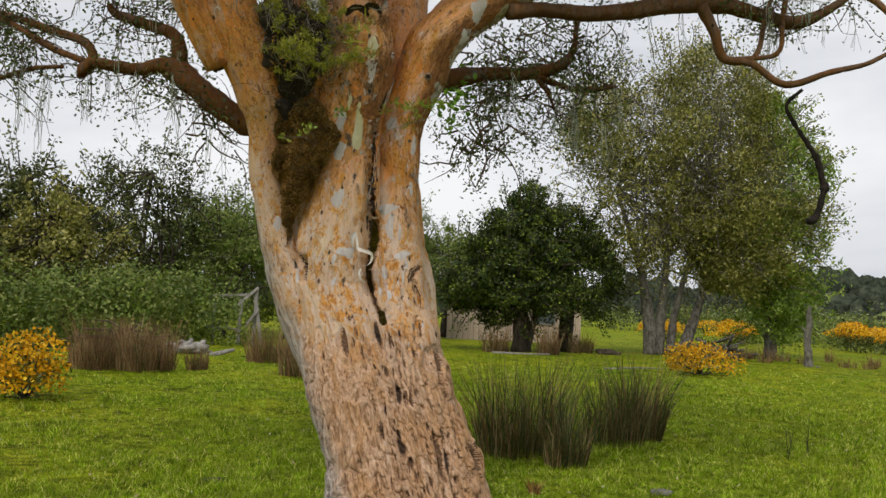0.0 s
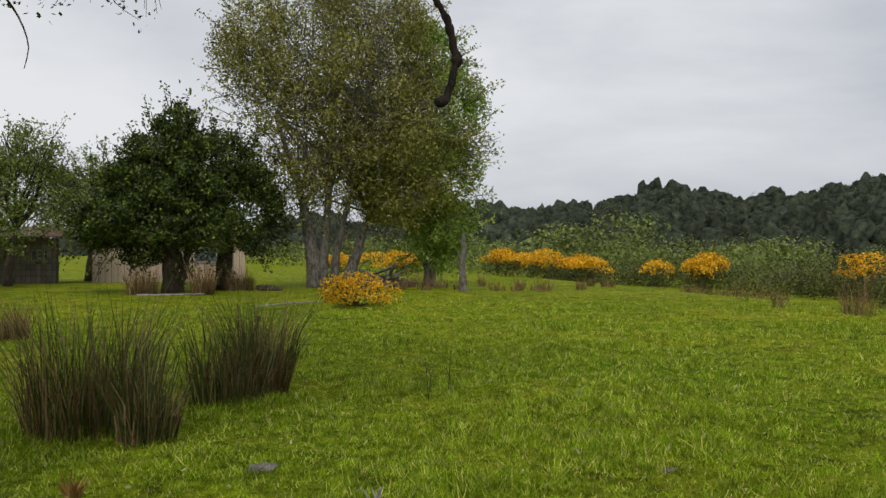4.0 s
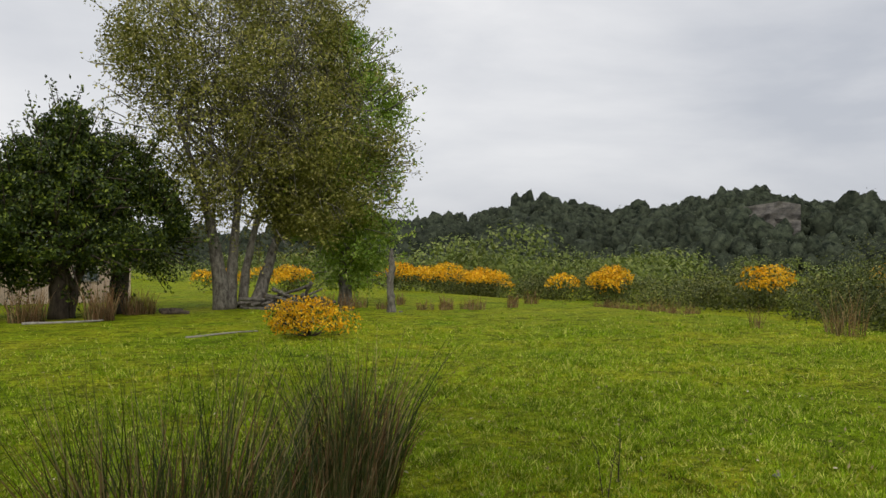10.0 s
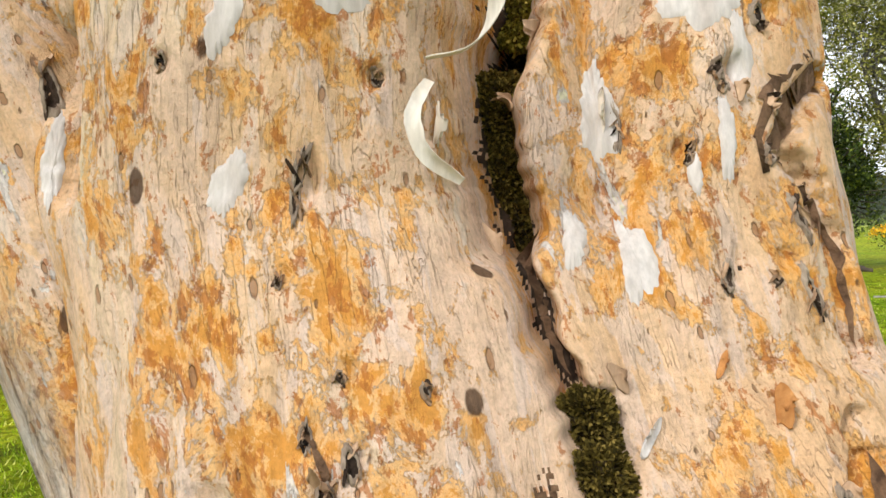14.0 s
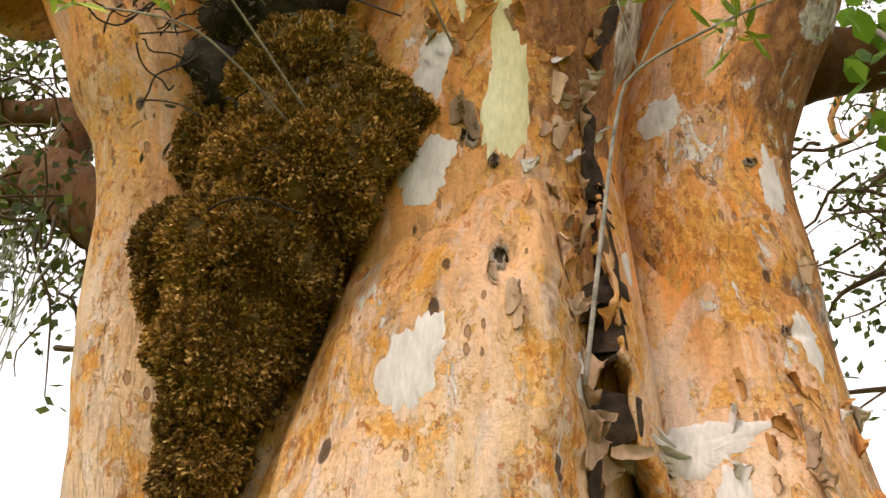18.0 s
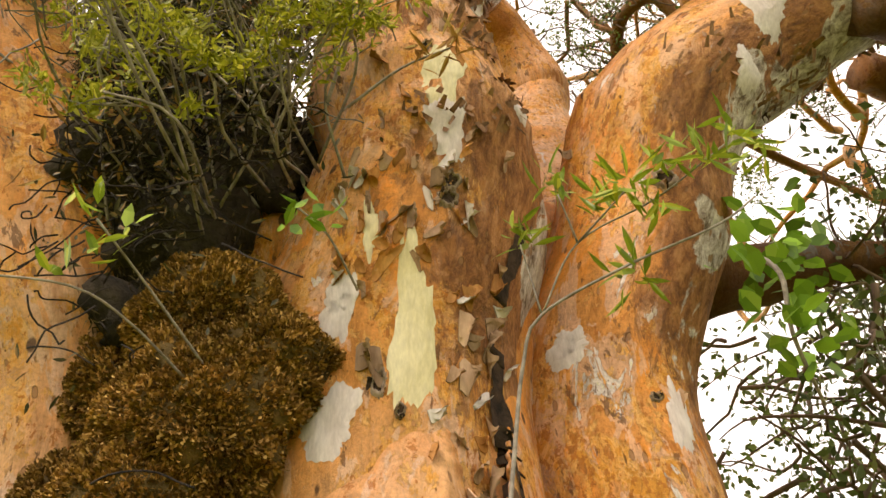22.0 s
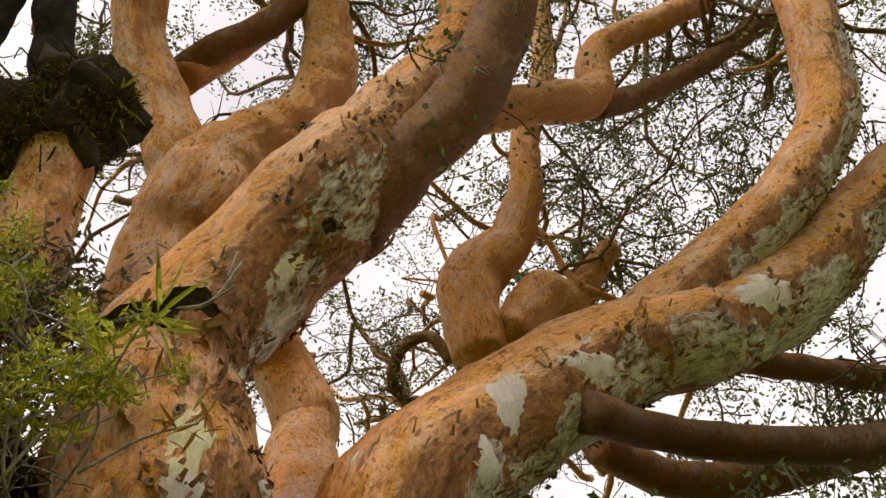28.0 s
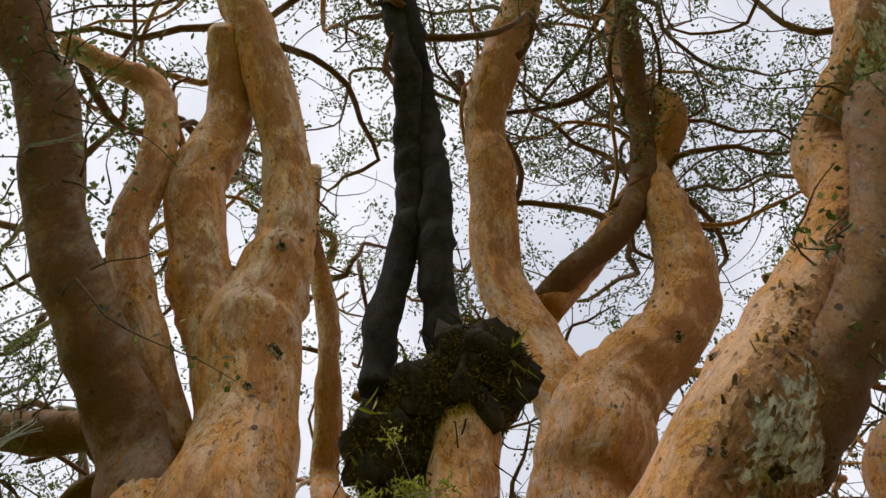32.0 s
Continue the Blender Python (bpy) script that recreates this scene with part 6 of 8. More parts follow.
sprig([(-0.61, 5.2, 3.32), (-0.5, 5.19, 3.33), (-0.42, 5.17, 3.31), (-0.36, 5.13, 3.39)], 0.006, [(-0.36, 5.13, 3.39)], 3, 0.02, 0.005, M_LEAF_DRY, "dead forked twig on a dark curl of bark", 31, side_twigs=[[(-0.42, 5.17, 3.31), (-0.37, 5.14, 3.31)], [(-0.39, 5.15, 3.35), (-0.37, 5.12, 3.42)]])
sprig([(-0.62, 5.3, 3.0), (-0.52, 5.28, 3.05), (-0.43, 5.27, 3.06)], 0.003, [(-0.45, 5.26, 3.06), (-0.48, 5.26, 3.05), (-0.42, 5.27, 3.05), (-0.55, 5.2, 3.25), (-0.5, 5.22, 3.24)], 8, 0.05, 0.008, M_LEAF_DRY, "dry orange fern frond hanging over the bark", 32, "fern", 0.015, -0.2)
sprig([(-0.66, 5.3, 3.02), (-0.58, 5.2, 3.10), (-0.52, 5.13, 3.17)], 0.004, [(-0.58, 5.18, 3.10), (-0.54, 5.15, 3.15), (-0.5, 5.12, 3.18)], 11, 0.11, 0.011, M_LEAF_SHRUB, "tuft of long yellow-green strap leaves beside the shrub", 33, "sprig", 0.02, 0.1)
for a, b in (((-0.56, 5.21, 3.30), 0.075), ((-0.47, 5.19, 3.31), 0.06)):
    x, y, z = a
    ribbon("bark_curl", [(x - b, y, z - 0.02), (x - b * 0.3, y - 0.02, z + 0.02), (x + b * 0.5, y - 0.02, z + 0.015), (x + b, y, z - 0.02)], 0.05, (0, -0.5, -0.8), M_ROT_SHADE, tree, "dark curl of dead bark")


# ---- root ball high in the fork ----
def build_root_ball():
    o = np.array((-1.1, 5.2, 4.7))
    ob = tagged(empty("root_ball", o), "dark mossy ball of roots and humus around a dead stub", "root ball")
    g = np.random.default_rng(9)
    bl = [(-0.96, 5.15, 4.76, 0.18, 0.18, 0.17), (-1.12, 5.22, 4.66, 0.21, 0.19, 0.19), (-1.26, 5.27, 4.56, 0.18, 0.17, 0.2), (-1.02, 5.2, 4.62, 0.16, 0.16, 0.13)]
    for x, y, z, *r in bl:
        lumpy("mass", [(x - o[0], y - o[1], z - o[2], *r)], M_SOIL, ob, 8, 0.22)
    p = blob_points(g, bl, 22000, 0.97) - o
    t = quads_object("moss_fuzz", leaf_quads(g, p, 0.022, 0.005, 0.0), M_MOSS_D, ob)
    t["kind"] = "stuff"
    many = []
    for k in range(60):
        s = np.array(bl[g.integers(4)][:3]) + rand_dirs(g, 1)[0] * 0.16 - o
        many.append(wander(g, s, (g.normal() * 0.6, g.normal() * 0.6, -1), g.uniform(0.1, 0.3), 5, 0.5))
    r = strands("root_tangle", many, 0.004, M_DEADWOOD, ob, 4)
    r["kind"] = "stuff"
    e = [np.array(bl[g.integers(4)][:3]) + rand_dirs(g, 1)[0] * 0.19 - o for k in range(18)]
    sprays(g, e, 5, 0.09, 0.013, M_LEAF_SHRUB, ob, "foliage", 0.2, 0.02)


build_root_ball()


# ---- crown of the old tree ----
def crown_branches():
    g = np.random.default_rng(123)
    starts = []
    for ob in list(tree.children):
        if not ob.name.startswith("limb"):
            continue
        vs = ob.data.vertices
        n = len(vs)
        for k in (0.45, 0.6, 0.72, 0.82, 0.9, 0.96, 0.995):
            v = vs[min(n - 1, int(n * k))].co + TREE_AT
            if v.z > 3.9:
                starts.append(np.array(v))
    twist, fine, leaves = [], [], []
    eye = np.array((-0.3, 4.35, 1.9))

    def clear(w, far):
        """True if no point of a branch comes in front of the nearer limbs."""
        return all(np.linalg.norm(p - eye) > far for p in w)

    tries = 0
    while len(twist) < 150 and tries < 4000:
        tries += 1
        s = starts[g.integers(len(starts))]
        out = (s - eye) / np.linalg.norm(s - eye) + g.normal(size=3) * 0.75
        w = wander(g, s, out, g.uniform(1.0, 2.8), 9, 0.42)
        if not clear(w[2:], max(4.7, np.linalg.norm(s - eye) * 0.98)):
            continue
        r0 = g.uniform(0.012, 0.03)
        twist.append([(*(p - np.array(TREE_AT)), r0 * (1 - 0.8 * i / 9)) for i, p in enumerate(w)])
        for j in range(9):
            i = g.integers(3, 10)
            b = w[i]
            t = wander(g, b, g.normal(size=3) + (w[i] - w[i - 1]) * 3, g.uniform(0.3, 0.75), 5, 0.4)
            if not clear(t, 4.5) or (t[-1][0] > 1.9 and t[-1][2] < 4.3):
                continue
            fine.append([(*(p - np.array(TREE_AT)), 0.005 * (1 - 0.7 * n / 5)) for n, p in enumerate(t)])
            if j % 3:
                leaves += t[3:]
    for k, pts in enumerate(twist[:90]):
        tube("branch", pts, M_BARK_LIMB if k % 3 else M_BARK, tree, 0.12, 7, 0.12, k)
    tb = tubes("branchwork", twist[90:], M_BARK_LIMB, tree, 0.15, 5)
    tb["kind"] = "stuff"
    tf = tubes("twig_mass", fine, M_BARK_DARK, tree, 0.2, 3)
    tf["kind"] = "stuff"
    return np.array(leaves)


def crown_leaves(ends):
    g = np.random.default_rng(124)
    c = np.repeat(ends, 28, axis=0)
    c = c + g.normal(size=c.shape) * 0.045 - np.array(TREE_AT)
    q = leaf_quads(g, c, 0.028, 0.017, 0.1)
    ob = quads_object("crown", q, M_LEAF_TREE, tree, "open crown of small dark glossy leaves")
    ob["kind"] = "stuff"


ends = crown_branches()
limb([(-0.72, 6.02, 2.60, 0.150), (-0.95, 6.05, 3.30, 0.110), (-2.07, 6.24, 5.22, 0.090), (-2.05, 5.93, 5.56, 0.082), (-2.18, 5.88, 5.90, 0.078), (-2.12, 5.65, 6.05, 0.080), (-2.08, 5.48, 6.14, 0.078), (-2.05, 5.35, 6.22, 0.058), (-2.06, 5.15, 6.46, 0.068), (-2.10, 4.91, 6.70, 0.058), (-2.14, 4.67, 6.94, 0.052), (-2.14, 4.36, 7.40, 0.045)], seed=42, label="slender pale tan limb behind the root ball")
crown_leaves(ends)


def outer_twigs():
    """Twigs, leaf tufts and pale hanging lichen on the long outer limbs."""
    g = np.random.default_rng(125)
    fine, leaves, lich = [], [], []
    for ob in list(tree.children):
        if not ob.name.startswith("limb") or ob.data.materials[0] not in (M_BARK_LIMB, M_BARK_BROWN):
            continue
        vs = ob.data.vertices
        for k in range(26):
            s = np.array(vs[int(len(vs) * g.uniform(0.3, 0.999))].co)
            t = wander(g, s, g.normal(size=3) * np.array([1, 0.7, 0.8]), g.uniform(0.25, 0.75), 5, 0.5)
            w = np.array(t) + np.array(TREE_AT)
            if (w[:, 0] > 2.2).any() and w[:, 2].min() < 3.6:
                continue
            fine.append([(*p, 0.006 * (1 - 0.7 * n / 5)) for n, p in enumerate(t)])
            if g.random() < 0.75:
                leaves += t[2:]
            if g.random() < 0.3:
                p = t[g.integers(1, 5)]
                for m in range(5):
                    lich.append([(*(p + g.normal(size=3) * 0.02), 0.002), (*(p + np.array([g.normal() * 0.02, 0, -0.14])), 0.0018), (*(p + np.array([g.normal() * 0.03, 0, -0.28 - 0.1 * g.random()])), 0.0008)])
    tf = tubes("twig_mass", fine, M_BARK_DARK, tree, 0.2, 3)
    tf["kind"] = "stuff"
    tl = tubes("hanging_lichen", lich, M_LICHEN, tree, 0.1, 3)
    tl["kind"] = "stuff"
    c = np.repeat(np.array(leaves), 10, axis=0)
    q = leaf_quads(g, c + g.normal(size=c.shape) * 0.05, 0.03, 0.018, 0.1)
    ob = quads_object("outer_foliage", q, M_LEAF_TREE, tree)
    ob["kind"] = "stuff"


outer_twigs()


def hanging_foliage():
    """Low leafy twigs that hang from the crown on the far side of the bole."""
    g = np.random.default_rng(126)
    fine, ends = [], []
    for n, c, size in ((30, (0.3, 6.4, 2.82), (0.13, 0.2, 0.1)), (44, (0.45, 7.0, 3.35), (0.2, 0.3, 0.15)), (40, (0.9, 7.4, 3.9), (0.3, 0.3, 0.2)), (16, (-1.75, 6.3, 2.8), (0.15, 0.2, 0.12)),
                       (60, (2.1, 6.35, 7.0), (0.45, 0.45, 0.4)), (60, (2.6, 5.95, 6.9), (0.45, 0.45, 0.4)), (60, (2.9, 6.4, 6.6), (0.45, 0.45, 0.4)), (50, (1.7, 6.8, 7.0), (0.4, 0.4, 0.4)), (40, (2.9, 7.7, 5.8), (0.5, 0.5, 0.3)), (40, (0.0, 7.9, 6.7), (0.4, 0.4, 0.3)), (60, (2.4, 7.0, 6.6), (0.5, 0.5, 0.4))):
        for k in range(n):
            p = np.array(c) + g.normal(size=3) * np.array(size) - np.array(TREE_AT)
            w = wander(g, p, g.normal(size=3) * np.array([1, 0.8, 0.6]) - np.array([0, 0, 0.3]), g.uniform(0.25, 0.6), 5, 0.4)
            fine.append([(*q, 0.008 * (1 - 0.7 * i / 5)) for i, q in enumerate(w)])
            ends += w[2:] if k % 3 else []
    t = tubes("twig_mass", fine, M_BARK_DARK, tree, 0.15, 4)
    t["kind"] = "stuff"
    c = np.repeat(np.array(ends), 13, axis=0)
    ob = quads_object("outer_foliage", leaf_quads(g, c + g.normal(size=c.shape) * 0.045, 0.03, 0.018, 0.1), M_LEAF_TREE, tree)
    ob["kind"] = "stuff"


hanging_foliage()


def far_crown():
    """Twisting branches and leaf tufts of the crown high behind the stems."""
    g = np.random.default_rng(127)
    eye, twist, fine, ends = np.array((-0.35, 4.3, 1.95)), [], [], []
    for k in range(150):
        up, side = radians(g.uniform(42, 72)), radians(g.uniform(-100, 40) if k % 3 else g.uniform(-100, -15))
        way = np.array([math.cos(up) * math.sin(side), math.cos(up) * math.cos(side), math.sin(up)])
        p = eye + way * g.uniform(5.6, 8.2)
        w = wander(g, p - np.array(TREE_AT), g.normal(size=3), g.uniform(0.9, 2.0), 8, 0.5)
        r0 = g.uniform(0.014, 0.04)
        twist.append([(*q, r0 * (1 - 0.75 * i / 8)) for i, q in enumerate(w)])
        for j in range(7):
            t = wander(g, w[g.integers(1, 9)], g.normal(size=3), g.uniform(0.25, 0.7), 5, 0.45)
            fine.append([(*q, 0.006 * (1 - 0.7 * i / 5)) for i, q in enumerate(t)])
            ends += t[3:] if j % 2 else []
    for k, pts in enumerate(twist):
        tube("branch", pts, M_BARK if k % 2 == 0 else M_BARK_LIMB, tree, 0.12, 7, 0.15, k)
    tubes("twig_mass", fine, M_BARK_DARK, tree, 0.2, 3)["kind"] = "stuff"
    c = np.repeat(np.array(ends), 22, axis=0)
    quads_object("crown", leaf_quads(g, c + g.normal(size=c.shape) * 0.05, 0.03, 0.018, 0.1), M_LEAF_TREE, tree)["kind"] = "stuff"


far_crown()


# ---- far hills ----
def ridge_top(ang):
    """Height of the wooded ridge by bearing (degrees east of north)."""
    k = [(-95, 14), (-60, 16), (-30, 13), (0, 10), (15, 12), (27, 17), (33, 19), (38, 23), (43, 21), (47, 22), (52, 24.5), (57, 22), (62, 20), (70, 16), (85, 13), (110, 12), (180, 10)]
    return -3.8 + np.interp(ang, [a for a, _ in k], [h for _, h in k]) + 1.0 * np.sin(np.radians(ang) * 31) + 0.7 * np.sin(np.radians(ang) * 57 + 1)


def polar(ang, dist):
    a = np.radians(ang)
    return np.sin(a) * dist, 4.5 + np.cos(a) * dist


M_HILL = plain_material("hill_undergrowth", (0.012, 0.018, 0.012), (0.03, 0.038, 0.024), 0.06, 1.0, 0.0)
M_ROCK = plain_material("grey_cliff_rock", (0.05, 0.047, 0.042), (0.2, 0.185, 0.16), 0.25, 0.95, 0.8, 0.3, (1, 1, 3))


def build_hills():
    V, F = [], []
    angs = np.arange(-100, 181, 1.5)
    rad = [185, 205, 225, 243, 265]
    for a in angs:
        top = ridge_top(a)
        for d, k in zip(rad, (-0.15, 0.28, 0.68, 0.93, 0.55)):
            x, y = polar(a, d)
            V.append((x, y, -2 + (top - 1) * k))
    n = len(rad)
    for i in range(len(angs) - 1):
        for j in range(n - 1):
            F.append((i * n + j, (i + 1) * n + j, (i + 1) * n + j + 1, i * n + j + 1))
    hill = tagged(mesh_object("wooded_hill", V, F, M_HILL), "dark forested ridge closing the far side of the valley", "hill", kind="structure")
    rng = np.random.default_rng(5)
    V, F, fringe, out = [], [], [], []
    A, B = 9, 6
    ring = [(math.cos(2 * math.pi * k / A), math.sin(2 * math.pi * k / A)) for k in range(A)]

    def crown(x, y, z, r, h, seed):
        o = len(V)
        for i in range(B + 1):
            f = math.pi * (0.04 + 0.78 * i / B)
            for c, s in ring:
                d = Vector((c * math.sin(f), s * math.sin(f), math.cos(f)))
                k = 1 + 0.5 * noise.noise(d * 1.6 + Vector((seed, x, 0))) + 0.25 * noise.noise(d * 4 + Vector((0, seed, z)))
                V.append((x + d.x * r * k, y + d.y * r * k, z + d.z * h * k))
        for i in range(B):
            for j in range(A):
                F.append((o + i * A + j, o + (i + 1) * A + j, o + (i + 1) * A + (j + 1) % A, o + i * A + (j + 1) % A))
        F.append(tuple(o + j for j in range(A)))
        d = rand_dirs(rng, 26, 0.5)
        fringe.append(d * np.array([r, r, h]) * (0.85 + 0.35 * rng.random((26, 1))) + np.array([x, y, z]))
        out.append(d)

    for k in range(3400):
        a = rng.uniform(8, 84) if k < 3000 else rng.uniform(-62, 100)
        f = rng.random() ** 0.7
        top = ridge_top(a)
        z = -2 + (top - 1.5) * np.interp(f, [0, 0.4, 0.75, 1], [-0.05, 0.42, 0.85, 0.95])
        x, y = polar(a, 190 + 55 * f)
        r = rng.uniform(1.0, 2.3) * (1.5 if rng.random() < 0.15 else 1)
        crown(x, y, z + 0.4 * r, r, r * rng.uniform(0.9, 1.6), k * 0.37)
    # single trees that stand above the skyline
    for a, hh in ((52.6, 6.5), (52.1, 5), (41.9, 4.5), (57.5, 4), (38.5, 3.6), (35, 3.2), (45, 3.2), (63, 3.6), (66, 3.3), (60, 3), (47.8, 3), (31, 3)):
        x, y = polar(a, 238)
        z = -2 + ridge_top(a) * 0.92
        for k in range(4):
            crown(x + rng.normal() * 0.9, y, z + hh * (0.05 + 0.13 * k), 2.7 - 0.45 * k, 1.9, a + k)
    q = facing_leaves(rng, np.concatenate(fringe), np.concatenate(out), 0.5, 0.4, 0.4)
    tagged(quads_object("hill_forest", q, M_FAR), "dense dark green forest covering the ridge", "forest", kind="stuff")
    return tagged(mesh_object("hill_forest", V, F, M_FARCROWN), "dense dark green forest covering the ridge", "forest", kind="stuff")


M_FARCROWN = plain_material("far_tree_crowns", (0.014, 0.021, 0.015), (0.095, 0.112, 0.07), 0.55, 0.9, 1.0, 0.6, None, 0.45, 0.1)
build_hills()


def build_cliff():
    V, F = [], []
    rng = np.random.default_rng(2)
    cols, rows = 14, 9
    for i in range(cols):
        a = 51.3 + 3.4 * i / (cols - 1)
        for j in range(rows):
            f = j / (rows - 1)
            d = 212 + 9 * f + rng.uniform(-1.2, 1.2) - 1.2 * (j % 3 == 0)
            x, y = polar(a, d)
            V.append((x, y, 4.5 + 11.5 * f + 2.0 * noise.noise(Vector((i * 0.9, 1, 0))) * (1 - f) - 1.2 * abs(i - 8) / 8 * f))
    for i in range(cols - 1):
        for j in range(rows - 1):
            F.append((i * rows + j, (i + 1) * rows + j, (i + 1) * rows + j + 1, i * rows + j + 1))
    tagged(mesh_object("cliff", V, F, M_ROCK, None, False), "bare grey rock face high on the wooded ridge", "cliff")


build_cliff()


# ---- thickets ----
M_EDGE = leaf_material("field_edge_leaves", (0.035, 0.05, 0.01), (0.14, 0.16, 0.03), (0.25, 0.25, 0.07), lump=0.7, contrast=(0.4, 1.5))
M_VALE = leaf_material("valley_scrub_leaves", (0.08, 0.115, 0.02), (0.2, 0.25, 0.045), (0.3, 0.33, 0.09), lump=0.25, contrast=(0.5, 1.4))

def bush_mass(name, rng_seed, blobs, n, material, leaf, label, category="bushes", kind="stuff", shell=0.6):
    rng = np.random.default_rng(rng_seed)
    b = np.array(blobs, dtype=float)
    sub = []
    for x, y, z, rx, ry, rz in b:
        sub.append((x, y, z, rx * 0.82, ry * 0.82, rz * 0.82))
        for d in rand_dirs(rng, 9, 0.35):
            s = rng.uniform(0.28, 0.5)
            sub.append((x + d[0] * rx * 0.72, y + d[1] * ry * 0.72, z + d[2] * rz * 0.72, rx * s, ry * s, rz * s))
    p, d = blob_points(rng, sub, n, shell, True)
    ok = p[:, 2] > ground_height(p[:, 0], p[:, 1]) - 0.1
    return tagged(quads_object(name, facing_leaves(rng, p[ok], d[ok], leaf, leaf * 0.6, 0.3), material), label, category, kind=kind)


rng = np.random.default_rng(11)
# low ground beyond the field: scrub on the sloping bank
blobs = []
for k in range(26):
    u = k / 25
    x, y = 19.0 + 2.8 * u + 2.0 * rng.random(), 4.0 + 15 * u + 1.5 * rng.random()
    blobs.append((x + 1.5 + 0.4 * u, y, -0.1 + 0.25 * rng.random(), 2.0, 1.7, 1.65 + 0.5 * rng.random()))
for k in range(16):
    blobs.append((23.5 + 5 * rng.random(), 2 + 17 * rng.random(), 0.0, 2.4, 2.2, 2.0 + 0.5 * rng.random()))
bush_mass("bank_thicket", 21, blobs, 100000, M_HEDGE, 0.085, "dense dark green scrub growing along the edge of the meadow")
blobs = []
for k in range(44):
    u = rng.random()
    a = 32 + 38 * u
    d = np.interp(a, [32, 40, 50, 60, 70], [66, 60, 47, 36, 34]) + 10 * rng.random()
    x, y = polar(a, d)
    blobs.append((x, y, float(ground_height(x, y)) + 0.5, rng.uniform(1.6, 3.2), 2.6, 1.2 + 1.1 * rng.random()))
bush_mass("field_edge_scrub", 22, blobs, 60000, M_EDGE, 0.17, "mixed green scrub along the far edge of the field")
blobs = []
for k in range(40):
    a = 8 + 62 * rng.random()
    d = 88 + 40 * rng.random()
    x, y = polar(a, d)
    blobs.append((x, y, -0.6, 5.5, 4.5, 2.6 + 1.2 * rng.random()))
blobs += [(*polar(31, 72), 0.6, 7, 5, 3.2), (*polar(36, 72), 0.9, 7, 5, 3.8), (*polar(25, 72), 0.2, 6, 5, 3.0), (*polar(46, 70), 0.2, 6, 4, 2.6)]
bush_mass("distant_scrub", 23, blobs, 44000, M_VALE, 0.4, "light green scrub in the valley below the ridge")


# ---- gorse ----
def gorse_bush(at, r, h, seed, n=2600, label="low gorse bush covered with yellow blossom"):
    x, y = at
    z = float(ground_height(x, y))
    ob = tagged(empty("gorse_bush", (x, y, z)), label, "gorse", "gorse bushes on the meadow")
    g = np.random.default_rng(seed)
    blobs = [(0, 0, h * 0.42, r * 0.8, r * 0.7, h * 0.52)]
    for d in rand_dirs(g, 11, 0.3):
        s = g.uniform(0.3, 0.5)
        blobs.append((d[0] * r * 0.62, d[1] * r * 0.6, h * 0.48 + d[2] * h * 0.34, r * s, r * s, h * s))
    p = blob_points(g, blobs, n, 0.5)
    p = p[p[:, 2] > 0.02]
    quads_object("foliage", leaf_quads(g, p[: n // 3], 0.09, 0.025, 0.6), M_HEDGE, ob, "thin dark green shoots")
    p2 = blob_points(g, blobs, n, 0.78)
    p2 = p2[p2[:, 2] > 0.1]
    quads_object("blossom", leaf_quads(g, p2, 0.055, 0.05, 0.3), M_GORSE, ob, "bright yellow blossom")
    tubes("stem_tangle", [[(0, 0, 0, 0.015), (q[0] * 0.5, q[1] * 0.5, q[2] * 0.5, 0.01), (*q, 0.004)] for q in p[:26]], M_DARKBARK, ob, 0.2, 4)
    return ob


gorse_bush((6.75, 20.9), 0.95, 0.68, 1)
gorse_bush((-5.3, 11.2), 0.66, 0.74, 2, 2200)
rng = np.random.default_rng(31)


def gorse_bank(seed, a0, a1, d0, d1, count, h, n):
    g = np.random.default_rng(seed)
    blobs = []
    for k in range(count):
        x, y = polar(g.uniform(a0, a1), g.uniform(d0, d1))
        blobs.append((x, y, float(ground_height(x, y)) + h * g.uniform(0.55, 1.0), g.uniform(0.5, 1.5), g.uniform(0.6, 1.3), g.uniform(0.35, 0.8)))
    bush_mass("gorse_scrub", seed + 50, [(x, y, z - 0.55, rx * 1.15, ry * 1.1, rz * 1.3) for x, y, z, rx, ry, rz in blobs], n, M_HEDGE, 0.14, "dark green shoots under the gorse blossom")
    p, d = blob_points(g, blobs, n * 2, 0.7, True)
    up = d[:, 2] + 0.35 * g.normal(size=len(d)) > 0.0
    p, d = p[up], d[up]
    return tagged(quads_object("gorse_bank", facing_leaves(g, p, d, 0.16, 0.12, 0.7), M_GORSE), "bank of gorse in full yellow bloom beyond the field", "gorse", kind="stuff")


gorse_bank(41, 27.0, 35.6, 56, 64, 30, 1.5, 6500)
gorse_bank(42, 38.9, 44.0, 50, 55, 11, 1.9, 2600)
gorse_bank(43, 51.0, 53.3, 48, 50, 6, 2.3, 900)
gorse_bank(44, 60.0, 61.4, 34, 35, 3, 2.2, 800)
gorse_bank(45, 13, 24, 60, 66, 14, 1.3, 3200)


# ---- trees of the meadow ----
M_BROADLEAF = leaf_material("bright_broad_leaves", (0.13, 0.23, 0.02), (0.30, 0.43, 0.05), (0.44, 0.52, 0.11))

